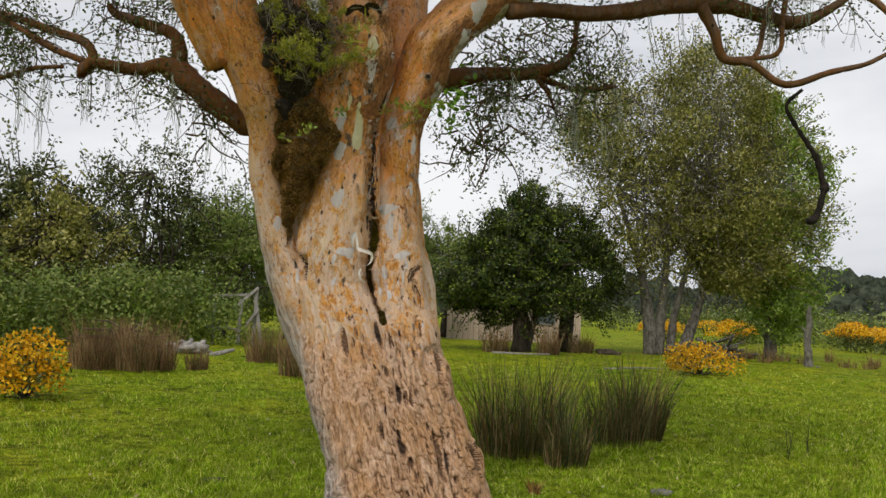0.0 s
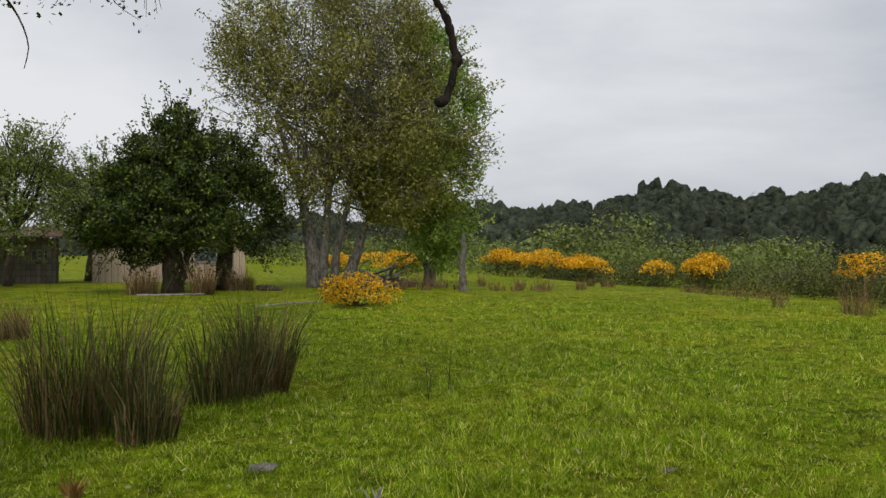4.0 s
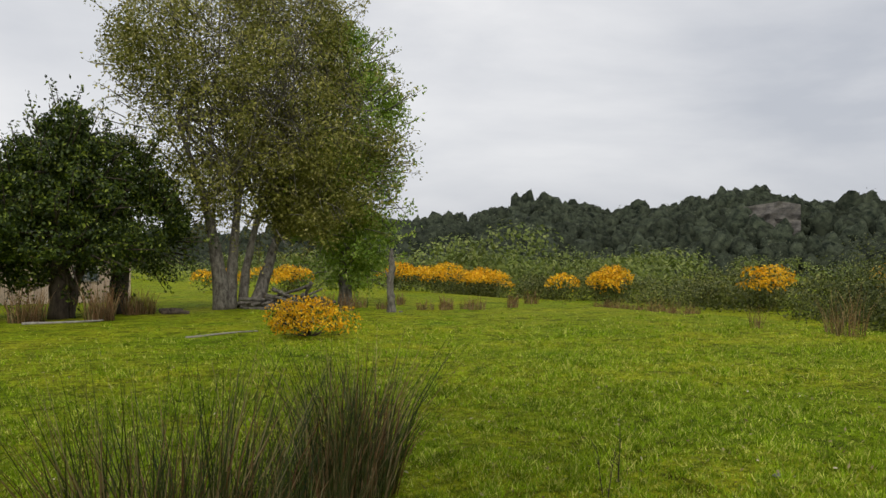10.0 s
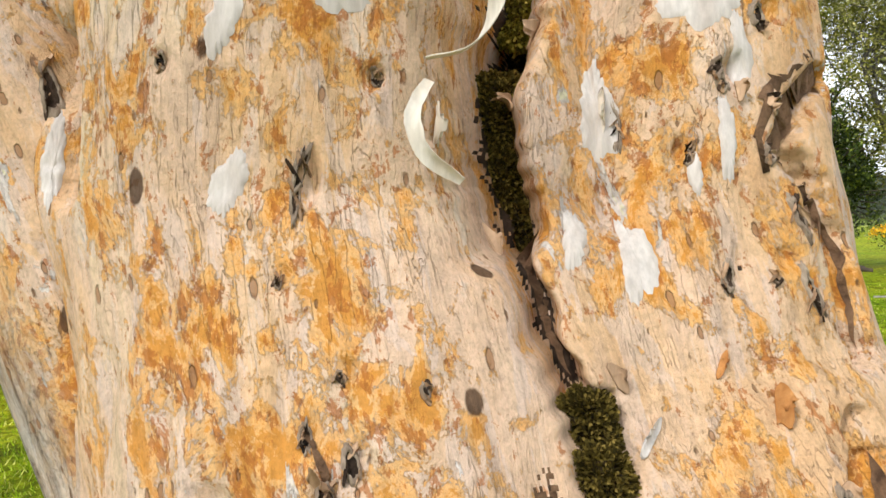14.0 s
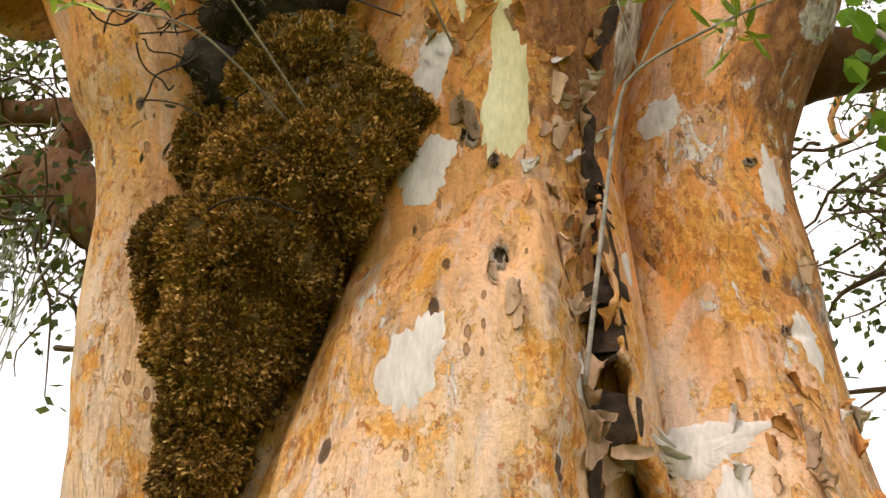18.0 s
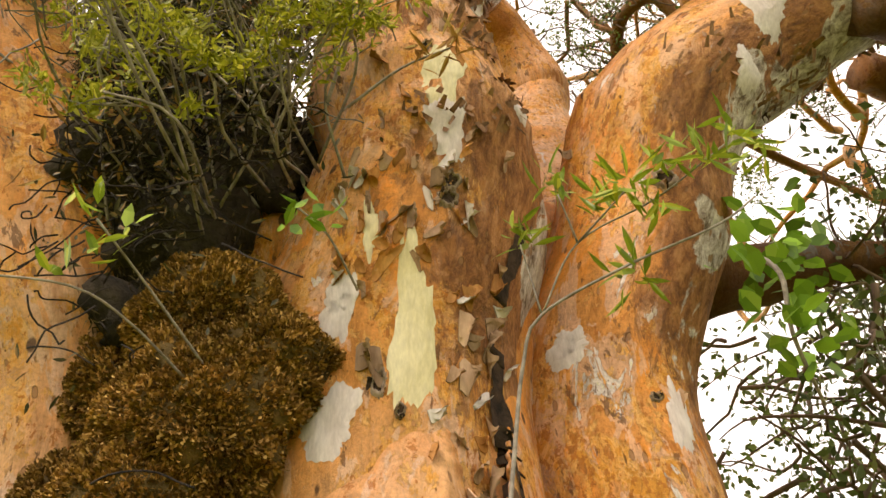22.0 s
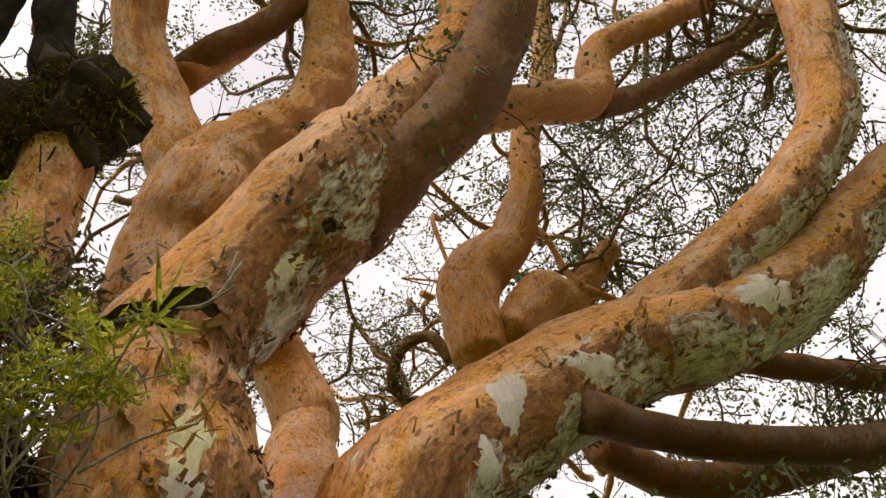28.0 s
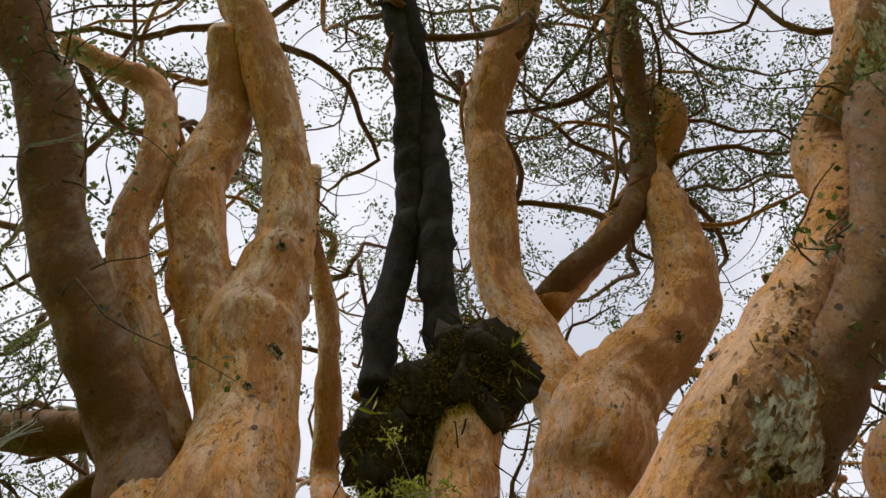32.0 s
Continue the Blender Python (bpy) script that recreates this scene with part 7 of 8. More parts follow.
def grow(g, start, ends, r0, wobble=0.25):
    """Limb control points from a trunk point to each end."""
    out = []
    s = np.array(start, dtype=float)
    for e in ends:
        e = np.array(e, dtype=float)
        L = np.linalg.norm(e - s)
        pts = [(*s, r0)]
        for k in (0.35, 0.7):
            pts.append((*(s + (e - s) * k + g.normal(size=3) * wobble * L * 0.25 + np.array([0, 0, L * 0.06])), r0 * (1 - 0.75 * k)))
        pts.append((*e, r0 * 0.12))
        out.append(pts)
    return out


def meadow_tree(name, at, trunks, blobs, n, leafmat, leaf, barkmat, label, seed, lumps=0.2, limbs=26, shell=0.45, limb_r=0.09, up=0.15, twigs=0, knobs=(14, 0.18, 0.42), sprigs=0):
    x, y = at
    ob = tagged(empty(name, (x, y, float(ground_height(x, y)) - 0.05)), label, "tree")
    g = np.random.default_rng(seed)
    for k, t in enumerate(trunks):
        tube("trunk", t, barkmat, ob, 0.25, 14, lumps, seed + k)
    sub = []
    for b in blobs:
        sub.append([*b[:3], b[3] * 0.8, b[4] * 0.8, b[5] * 0.8])
        for d in rand_dirs(g, knobs[0], 0.1):
            s = g.uniform(*knobs[1:])
            sub.append([b[0] + d[0] * b[3] * 0.8, b[1] + d[1] * b[4] * 0.8, b[2] + d[2] * b[5] * 0.8, b[3] * s, b[4] * s, b[5] * s])
    ends = blob_points(g, blobs, limbs, 0.6)
    many = []
    for e in ends:
        t = trunks[g.integers(len(trunks))]
        s = t[-1][:3] if g.random() < 0.6 else t[-2][:3]
        many += grow(g, s, [e], limb_r)
    if twigs:
        for e in blob_points(g, blobs, twigs, 0.75):
            m = np.array(many[g.integers(len(many))][2][:3])
            many += grow(g, m, [e], limb_r * 0.35, 0.35)
    tubes("branchwork", many, barkmat, ob, 0.4, 5)
    p, d = blob_points(g, sub, n, shell, True)
    ok = p[:, 2] > 0.25
    q = facing_leaves(g, p[ok], d[ok], leaf, leaf * 0.55, 0.75)
    if sprigs:
        # loose sprigs that stand out of the crown
        e, o = blob_points(g, blobs, sprigs, 0.98, True)
        o = o / np.linalg.norm(o, axis=1)[:, None] + np.array([0, 0, 0.35])
        o = o / np.linalg.norm(o, axis=1)[:, None]
        long = g.uniform(0.3, 1.0, sprigs)
        tubes("sprig_twig_mass", [[(*(a - v * 0.4), 0.025), (*(a + v * k * 0.5 + g.normal(size=3) * 0.06), 0.016), (*(a + v * k), 0.006)] for a, v, k in zip(e, o, long)], barkmat, ob, 0.5, 3)["kind"] = "stuff"
        n2 = 22
        c = np.repeat(e, n2, axis=0) + np.repeat(o * long[:, None], n2, axis=0) * g.uniform(0.1, 1.1, (sprigs * n2, 1)) + g.normal(size=(sprigs * n2, 3)) * 0.11
        q = np.concatenate([q, leaf_quads(g, c, leaf * 1.1, leaf * 0.6, 0.2)])
    quads_object("crown", q, leafmat, ob)
    return ob


# two clipped-looking evergreens
meadow_tree("evergreen_tree", (3.4, 33.0), [[(0, 0, 0, 0.34), (0.05, 0, 0.8, 0.28), (0, 0.1, 2.2, 0.22), (-0.2, 0, 4.2, 0.1)], [(0.35, 0.1, 0, 0.16), (0.5, 0.1, 0.9, 0.13), (0.8, 0.2, 2.2, 0.08)]],
            [(-0.5, 0, 2.5, 2.9, 2.5, 1.45), (-0.4, 0, 3.7, 2.3, 2.1, 1.4), (0.0, 0, 4.9, 1.6, 1.6, 1.2), (0.2, 0, 5.9, 0.95, 1.0, 1.0), (-2.0, 0, 2.4, 1.3, 1.6, 1.1)], 46000, M_YEW, 0.13, M_DARKBARK,
            "dense dark evergreen tree with a rounded crown over dry reeds", 61, limbs=20, shell=0.62, knobs=(42, 0.12, 0.3), sprigs=160)
meadow_tree("evergreen_tree", (5.6, 35.2), [[(0, 0, 0, 0.36), (0, 0, 0.8, 0.3), (0.1, 0.1, 2.2, 0.25), (0, 0, 4.0, 0.1)]],
            [(0.2, 0, 3.1, 2.4, 2.2, 1.9), (-0.3, 0, 4.7, 2.0, 1.8, 1.6)], 32000, M_YEW, 0.13, M_DARKBARK,
            "dark evergreen tree standing close beside its twin", 62, limbs=16, shell=0.62, knobs=(42, 0.12, 0.3), sprigs=140)
# tall lichen-grey tree with an open olive crown
meadow_tree("tall_grey_tree", (9.4, 35.3),
            [[(-0.2, 0, 0, 0.34), (-0.3, 0, 1.5, 0.26), (-0.8, 0.1, 4.0, 0.15), (-1.8, 0.2, 7.0, 0.07)], [(0.15, 0.1, 0, 0.26), (0.2, 0, 1.6, 0.2), (0.4, 0, 4.2, 0.13), (0.5, 0, 8.0, 0.06)],
             [(0.65, 0.2, 0, 0.2), (0.85, 0.2, 1.8, 0.15), (1.5, 0.2, 4.4, 0.09), (2.4, 0.1, 7.4, 0.05)], [(1.2, 0.5, 0, 0.3), (1.7, 0.6, 1.3, 0.22), (2.4, 0.7, 3.2, 0.14), (3.8, 0.5, 5.5, 0.06)]],
            [(1.4, 0, 9.2, 4.4, 3.6, 4.2), (3.4, 0, 6.8, 3.6, 3.2, 3.4), (-0.9, 0, 7.2, 3.2, 3.0, 3.2), (-2.2, 0.3, 9.6, 2.2, 2.2, 2.6), (2.0, 0, 10.9, 2.6, 2.6, 2.6), (0.9, 0, 4.6, 3.0, 2.4, 2.4), (3.9, 0, 4.3, 2.4, 2.2, 2.2)], 95000, M_BIG, 0.12, M_GREYBARK,
            "tall many-stemmed tree with pale lichen bark and thin olive leaves", 63, limbs=80, shell=0.35, limb_r=0.05, twigs=320, sprigs=420)
meadow_tree("broadleaf_tree", (14.6, 36.2), [[(0, 0, 0, 0.3), (0, 0, 2.0, 0.24), (-0.4, 0, 4.5, 0.15), (-0.6, 0, 7, 0.08)]],
            [(0.7, 0, 4.6, 1.9, 2.0, 2.4), (0.3, 0, 7.6, 2.2, 2.2, 3.0), (-0.9, 0, 4.6, 1.9, 2.0, 2.6), (0.9, 0, 2.8, 1.4, 1.5, 1.6), (0.0, 0, 1.9, 1.5, 1.5, 1.2), (-0.2, 0, 10.0, 1.7, 1.6, 1.7)], 36000, M_BROADLEAF, 0.15, M_GREYBARK,
            "bright green broadleaf tree behind the tall grey one", 64, limbs=30, shell=0.4, sprigs=160)
# orchard trees near the sheds
for k, (x, y, h, w) in enumerate([(-2.6, 43, 7.4, 3.0), (-6.0, 44, 7.6, 3.4), (0.6, 50, 7.0, 2.8), (3.5, 54, 7.0, 2.8), (-10.5, 42, 7.4, 3.2)]):
    meadow_tree("orchard_tree", (x, y), [[(0, 0, 0, 0.22), (0.1, 0, 1.2, 0.17), (0.3, 0.1, 2.6, 0.1), (0.2, 0, h * 0.75, 0.04)]],
                [(0, 0, h * 0.55, w, w * 0.9, h * 0.33), (0.5, 0, h * 0.78, w * 0.6, w * 0.6, h * 0.2), (-w * 0.5, 0, h * 0.7, w * 0.5, w * 0.5, h * 0.22)], 12000, M_LIGHT, 0.14, M_DARKBARK,
                "old orchard tree with fresh light green leaves", 70 + k, limbs=26, shell=0.3, sprigs=90)

# left thicket and its trees
blobs = []
rng = np.random.default_rng(51)
for k in range(22):
    u = k / 21
    x, y = -15.5 + 8.6 * u + rng.uniform(-0.7, 0.7), 17.5 + 10 * u + rng.uniform(-1, 1.5)
    blobs.append((x, y, 0.55, 1.7, 1.5, np.interp(u, [0, 0.3, 1], [2.5, 2.0, 1.3]) + rng.uniform(0, 0.3)))
bush_mass("bramble_thicket", 52, blobs, 46000, M_LIGHT, 0.12, "tangled green brambles heaped along the edge of the meadow")
for k, (x, y, h, w, m) in enumerate([(-14.5, 29, 6.2, 3.4, M_HEDGE), (-11.2, 32, 7.4, 3.0, M_HEDGE), (-9.0, 34, 5.4, 2.6, M_LIGHT), (-17.5, 26, 6.4, 3.2, M_HEDGE), (-6.2, 36, 5.0, 2.4, M_LIGHT), (-21, 24, 6.5, 3.4, M_LIGHT), (-12.5, 27, 4.6, 2.6, M_BIG), (-4.2, 38, 5.4, 2.2, M_LIGHT)]):
    meadow_tree("thicket_tree", (x, y), [[(0, 0, 0, 0.17), (0.1, 0, 1.3, 0.13), (0.0, 0.1, 3.0, 0.08), (0.2, 0, h * 0.85, 0.03)], [(0.5, 0.1, 0, 0.12), (0.8, 0, 1.4, 0.09), (1.2, 0.1, 3.0, 0.05)]],
                [(0, 0, h * 0.5, w, w * 0.8, h * 0.36), (0.3, 0, h * 0.8, w * 0.5, w * 0.5, h * 0.24), (-w * 0.55, 0, h * 0.62, w * 0.5, w * 0.5, h * 0.25)], 11000, m, 0.14, M_DARKBARK,
                "shrubby tree with small leaves in the thicket", 80 + k, limbs=34, shell=0.28, limb_r=0.06, sprigs=90)
# trees that close the view behind the camera
for k in range(9):
    a = 115 + 26 * k
    x, y = polar(a, 34 + 6 * (k % 3))
    meadow_tree("thicket_tree", (x, y), [[(0, 0, 0, 0.2), (0.1, 0, 1.5, 0.15), (0, 0, 4.5, 0.06)]], [(0, 0, 3.6, 3.2, 3.0, 2.6), (1.2, 0, 4.6, 2.0, 2, 1.8)], 2500, M_HEDGE, 0.3, M_DARKBARK,
                "shrubby tree with small leaves in the thicket", 95 + k, limbs=8)


# ---- rushes, reeds and grass ----
def blades(g, n, centre, rad, height, width, lean=0.25, base=0.0):
    """Upright bent blades as pairs of quads in a round tussock."""
    r = rad * np.sqrt(g.random(n))
    a = g.uniform(0, 2 * math.pi, n)
    root = np.stack([centre[0] + r * np.cos(a), centre[1] + r * np.sin(a), np.full(n, base)], 1)
    out = np.stack([np.cos(a), np.sin(a), np.zeros(n)], 1) * (r / rad)[:, None] * lean * 0.45 + g.normal(size=(n, 3)) * 0.11
    h = height * (0.35 + 0.75 * g.random(n) ** 1.7)
    tip = root + out * h[:, None] * 1.6
    tip[:, 2] = base + h
    mid = root + out * h[:, None] * 0.55
    mid[:, 2] = base + h * 0.55
    s = np.stack([-np.sin(a + 1), np.cos(a + 1), np.zeros(n)], 1) * width * 0.5
    q1 = np.stack([root - s, root + s, mid + s * 0.9, mid - s * 0.9], 1)
    q2 = np.stack([mid - s * 0.9, mid + s * 0.9, tip + s * 0.2, tip - s * 0.2], 1)
    return q1, q2


def tussock(name, at, parts, mats, label, seed, group=""):
    x, y = at
    ob = tagged(empty(name, (x, y, float(ground_height(x, y)))), label, "rushes" if name == "rush_clump" else "reeds", group)
    g = np.random.default_rng(seed)
    for (n, c, rad, h, w, lean), (m, pn) in zip(parts, mats):
        q1, q2 = blades(g, n, c, rad, h, w, lean)
        quads_object(pn, np.concatenate([q1, q2]), m, ob)["kind"] = "stuff"
    return ob


G = "rush clumps beside the tree"
tussock("rush_clump", (0.95, 8.65), [(560, (0, 0), 0.46, 1.08, 0.0075, 0.3), (240, (0, 0), 0.46, 1.0, 0.008, 0.45)], [(M_RUSH, "green_growth"), (M_REED, "dead_growth")], "large clump of dark green rushes with dead brown tips", 1, G)
tussock("rush_clump", (1.32, 8.1), [(230, (0, 0), 0.2, 0.68, 0.008, 0.35), (100, (0, 0), 0.2, 0.6, 0.008, 0.4)], [(M_RUSH, "green_growth"), (M_REED, "dead_growth")], "small clump of rushes at the front of the larger ones", 2, G)
tussock("rush_clump", (2.05, 9.35), [(330, (0, 0), 0.34, 0.88, 0.0075, 0.3), (120, (0, 0), 0.3, 0.8, 0.008, 0.4)], [(M_RUSH, "green_growth"), (M_REED, "dead_growth")], "clump of dark green rushes", 3, G)
tussock("rush_clump", (2.42, 9.75), [(330, (0, 0), 0.26, 1.04, 0.0075, 0.42), (190, (0, 0), 0.28, 0.95, 0.008, 0.5)], [(M_RUSH, "green_growth"), (M_REED, "dead_growth")], "clump of rushes leaning outward with brown tips", 4, G)
GR = "dry reed tufts in the meadow"
reed_spots = [(-5.9, 15.4, 0.62, 0.95, 900), (-5.1, 15.2, 0.5, 0.9, 600), (-4.4, 16.0, 0.2, 0.5, 160), (-1.6, 15.2, 0.5, 0.8, 600), (-0.9, 15.4, 0.5, 0.85, 600), (-2.4, 16.2, 0.5, 0.8, 500), (-0.3, 16.0, 0.35, 0.6, 300), (-3.7, 19.3, 0.5, 0.9, 500), (-3.0, 20.2, 0.4, 0.8, 300),
              (16.4, 15.2, 0.34, 1.15, 80), (16.8, 15.8, 0.2, 0.8, 40), (16.3, 17.4, 0.16, 0.6, 40), (4.3, 31.0, 0.4, 1.1, 300), (2.4, 31.6, 0.5, 1.0, 300), (5.9, 33.4, 0.5, 0.9, 300)]
for k in range(16):
    a = 20 + 18 * k / 15
    x, y = polar(a + rng.uniform(-0.9, 0.9), 33 + rng.uniform(-3, 4))
    reed_spots.append((x, y, rng.uniform(0.15, 0.35), rng.uniform(0.4, 0.75), 70))
for k in range(9):
    a = 42 + 6 * k / 8
    x, y = polar(a, 42 + rng.uniform(-3, 3))
    reed_spots.append((x, y, rng.uniform(0.3, 0.5), rng.uniform(0.5, 0.8), 90))
for k in range(9):
    u = k / 8
    reed_spots.append((17.9 + 1.6 * u + rng.uniform(-0.2, 0.4), 6.5 + 8 * u, rng.uniform(0.15, 0.3), rng.uniform(0.5, 0.9), 34))
for k, (x, y, r, h, n) in enumerate(reed_spots):
    tussock("reed_tuft", (x, y), [(n, (0, 0), r, h, 0.016 if y > 20 else 0.01, 0.25), (n // 3, (0, 0), r, h * 0.8, 0.016 if y > 20 else 0.01, 0.25)], [(M_REED, "dry_growth"), (M_RUSH, "green_growth")], "tuft of dry brown reeds on the grass", 100 + k, GR)


def build_grass():
    g = np.random.default_rng(8)
    pts, tall = [], []
    for n, cx, cy, sx, sy in ((120000, 1.2, 4.6, 2.6, 2.2), (110000, 2.5, 8.5, 4.0, 3.2), (110000, 5.5, 11.0, 8.0, 6.0), (30000, -2.0, 5.5, 1.8, 2.2)):
        pts.append(np.stack([g.normal(cx, sx, n), g.normal(cy, sy, n)], 1))
        tall.append(np.ones(n))
    # thicker tufts scattered through the turf
    for n, cx, cy, sx, sy in ((1500, 1.4, 4.8, 2.4, 2.0), (1700, 3.0, 9.0, 4.0, 3.4), (1300, 7.0, 12.0, 7.0, 6.0), (300, -2.2, 5.6, 1.6, 2.0)):
        c = np.repeat(np.stack([g.normal(cx, sx, n), g.normal(cy, sy, n)], 1), 34, axis=0)
        size = np.repeat(g.uniform(0.025, 0.08, n), 34)
        pts.append(c + g.normal(size=c.shape) * size[:, None])
        tall.append(np.repeat(g.uniform(1.2, 2.3, n), 34))
    # longer grass round the foot of the tree
    a = g.uniform(0, 2 * math.pi, 9000)
    r = 0.42 + 0.16 * np.abs(g.normal(size=9000))
    pts.append(np.stack([0.02 + r * np.cos(a), 4.78 + r * np.sin(a)], 1))
    tall.append(g.uniform(1.5, 4.0, 9000))
    p, tall = np.concatenate(pts), np.concatenate(tall)
    ok = p[:, 1] > 2.2
    p, tall = p[ok], tall[ok]
    d = np.hypot(p[:, 0] - 0.2, p[:, 1] - 3.0)
    n = len(p)
    z = ground_height(p[:, 0], p[:, 1])
    patch = 0.55 + 0.9 * (0.5 + 0.5 * np.sin(p[:, 0] * 2.1 + 1.3 * np.sin(p[:, 1] * 1.7)) * np.sin(p[:, 1] * 2.4 + p[:, 0]))
    h = 0.023 * g.uniform(0.5, 1.5, n) * patch * tall * (1 + 0.02 * d)
    w = 0.0055 * (1 + 0.12 * d)
    a = g.uniform(0, 2 * math.pi, n)
    s = np.stack([np.cos(a), np.sin(a), np.zeros(n)], 1) * (w * 0.5)[:, None]
    root = np.stack([p[:, 0], p[:, 1], z - 0.005], 1)
    b = g.normal(size=(n, 3)) * 0.6
    tip = root + np.stack([b[:, 0] * h, b[:, 1] * h, h], 1)
    q = np.stack([root - s, root + s, tip + s * 0.25, tip - s * 0.25], 1)
    tagged(quads_object("meadow_grass", q, M_GRASS), "short bright green grazed grass", "grass", kind="stuff")
    # dry straws and pale fallen leaves lying in the grass
    m = 2600
    c = np.stack([g.normal(3.2, 4.2, m), g.normal(8.5, 4.0, m)], 1)
    c = c[c[:, 1] > 2.5]
    c = np.column_stack([c, ground_height(c[:, 0], c[:, 1]) + 0.03])
    f = leaf_quads(g, c, 0.035, 0.014, 0.0, 0.1, 0.7)
    tagged(quads_object("fallen_leaves", f, M_STRAW), "pale dry leaf bits and straws scattered in the grass", "litter", kind="stuff")


M_STRAW = leaf_material("dry_straw", (0.16, 0.12, 0.05), (0.45, 0.38, 0.2), (0.62, 0.55, 0.38), 0.8, 0.1, 0.0)
build_grass()


# ---- small things on the meadow ----
M_CHAR = plain_material("charred_log_face", (0.022, 0.016, 0.013), (0.17, 0.125, 0.095), 16, 0.9, 0.9, 0.02, (0.5, 1, 2.2))
M_CUT = plain_material("weathered_cut_wood", (0.24, 0.16, 0.10), (0.45, 0.34, 0.23), 12, 0.85, 0.6, 0.01, (0.4, 2, 2))
M_GREYWOOD = plain_material("grey_weathered_wood", (0.20, 0.18, 0.16), (0.42, 0.39, 0.35), 6, 0.9, 0.5, 0.01, (1, 1, 0.3))
M_STONE = plain_material("grey_field_stone", (0.12, 0.11, 0.10), (0.26, 0.24, 0.21), 12, 0.95, 0.7, 0.02)
M_WALLWOOD = plain_material("pale_board_wall", (0.48, 0.36, 0.27), (0.64, 0.52, 0.42), 3, 0.85, 0.3, 0.01, (3, 3, 0.3), 0.25)
M_SHINGLE = plain_material("grey_shingle", (0.16, 0.13, 0.12), (0.34, 0.29, 0.27), 3, 0.9, 0.4, 0.01, None, 0.5)
M_TIN = plain_material("rusty_roof_sheet", (0.22, 0.12, 0.07), (0.34, 0.24, 0.17), 2, 0.6, 0.2, 0.01)
M_PANE = mat_new("dim_window_glass")[0]
M_PANE.node_tree.nodes["Principled BSDF"].inputs["Base Color"].default_value = (0.10, 0.12, 0.13, 1)
M_PANE.node_tree.nodes["Principled BSDF"].inputs["Roughness"].default_value = 0.08


def extrude_profile(name, prof, x0, x1, nx, material, parent, seed, rough=0.012, grooves=0.0, label=""):
    """A block with the outline prof in (y, z), drawn out along x with a worn surface."""
    prof = np.array(prof)
    dense = []
    for a, b in zip(prof, np.roll(prof, -1, axis=0)):
        n = max(2, int(np.linalg.norm(b - a) / 0.018))
        dense += [a + (b - a) * k / n for k in range(n)]
    V, F, m = [], [], len(dense)
    cen = prof.mean(axis=0)
    for i in range(nx + 1):
        f = i / nx
        x = x0 + (x1 - x0) * f
        end = min(f, 1 - f) * (x1 - x0)
        for y, z in dense:
            k = noise.noise(Vector((x * 9, y * 14, z * 14 + seed))) * rough + noise.noise(Vector((x * 30, y * 40, z * 40 + seed))) * rough * 0.5
            crack = abs(noise.noise(Vector((x * 3.0 + seed, y * 3, z * 22))))
            k -= grooves * max(0, 0.16 - crack) / 0.16
            if end < 0.02:
                k -= 0.012 * (1 - end / 0.02)
            d = np.array((y, z)) - cen
            d /= np.linalg.norm(d)
            V.append((x + 0.02 * noise.noise(Vector((y * 8, z * 8, seed + f))), y + d[0] * k, z + d[1] * k))
    for i in range(nx):
        for j in range(m):
            F.append((i * m + j, i * m + (j + 1) % m, (i + 1) * m + (j + 1) % m, (i + 1) * m + j))
    F += [tuple(range(m))[::-1], tuple(nx * m + j for j in range(m))]
    return mesh_object(name, V, F, material, parent, True, label)


log = tagged(empty("log_block", (1.8, 4.16, -0.02)), "short split log with a charred face lying in the grass", "log")
extrude_profile("body", [(0.0, -0.02), (-0.01, 0.05), (0.05, 0.17), (0.12, 0.27), (0.18, 0.305), (0.36, 0.29), (0.4, 0.1), (0.38, -0.02)], -0.2, 0.2, 30, M_CHAR, log, 3, 0.012, 0.016)
extrude_profile("cut_top", [(0.135, 0.285), (0.18, 0.318), (0.35, 0.302), (0.34, 0.28)], -0.19, 0.175, 24, M_CUT, log, 5, 0.004, 0.004, "pale weathered sawn edge")
extrude_profile("lower_edge", [(-0.02, 0.02), (-0.025, 0.06), (0.02, 0.075), (0.03, 0.03)], -0.14, 0.195, 20, M_CUT, log, 7, 0.006, 0.004, "pale split lower edge")
log.scale = (0.86, 0.86, 0.86)


def stone(at, r, seed, label="flat grey stone sunk in the grass", flat=0.35, mat=None):
    x, y = at
    V, F, A, B = [], [], 16, 9
    for i in range(B + 1):
        ph = math.pi * i / B
        for j in range(A):
            t = 2 * math.pi * j / A
            d = Vector((math.sin(ph) * math.cos(t), math.sin(ph) * math.sin(t), math.cos(ph)))
            k = r * (1 + 0.4 * noise.noise(d * 1.4 + Vector((seed * 5, 0, 0))) + 0.12 * noise.noise(d * 5 + Vector((0, seed, 0))))
            V.append((d.x * k, d.y * k * 0.7, d.z * k * flat))
    for i in range(B):
        for j in range(A):
            F.append((i * A + j, (i + 1) * A + j, (i + 1) * A + (j + 1) % A, i * A + (j + 1) % A))
    ob = mesh_object("stone", V, F, mat or M_STONE)
    ob.location = (x, y, float(ground_height(x, y)) + r * flat * 0.35)
    return tagged(ob, label, "stone", "stones in the meadow")


stone((3.6, 4.62), 0.085, 1)
stone((1.95, 7.04), 0.09, 2)
stone((-1.7, 6.9), 0.12, 3, "flat brown patch of dried dung", 0.15, M_DARKBARK)
stone((4.3, 6.1), 0.05, 4)
stone((5.2, 8.6), 0.05, 5)


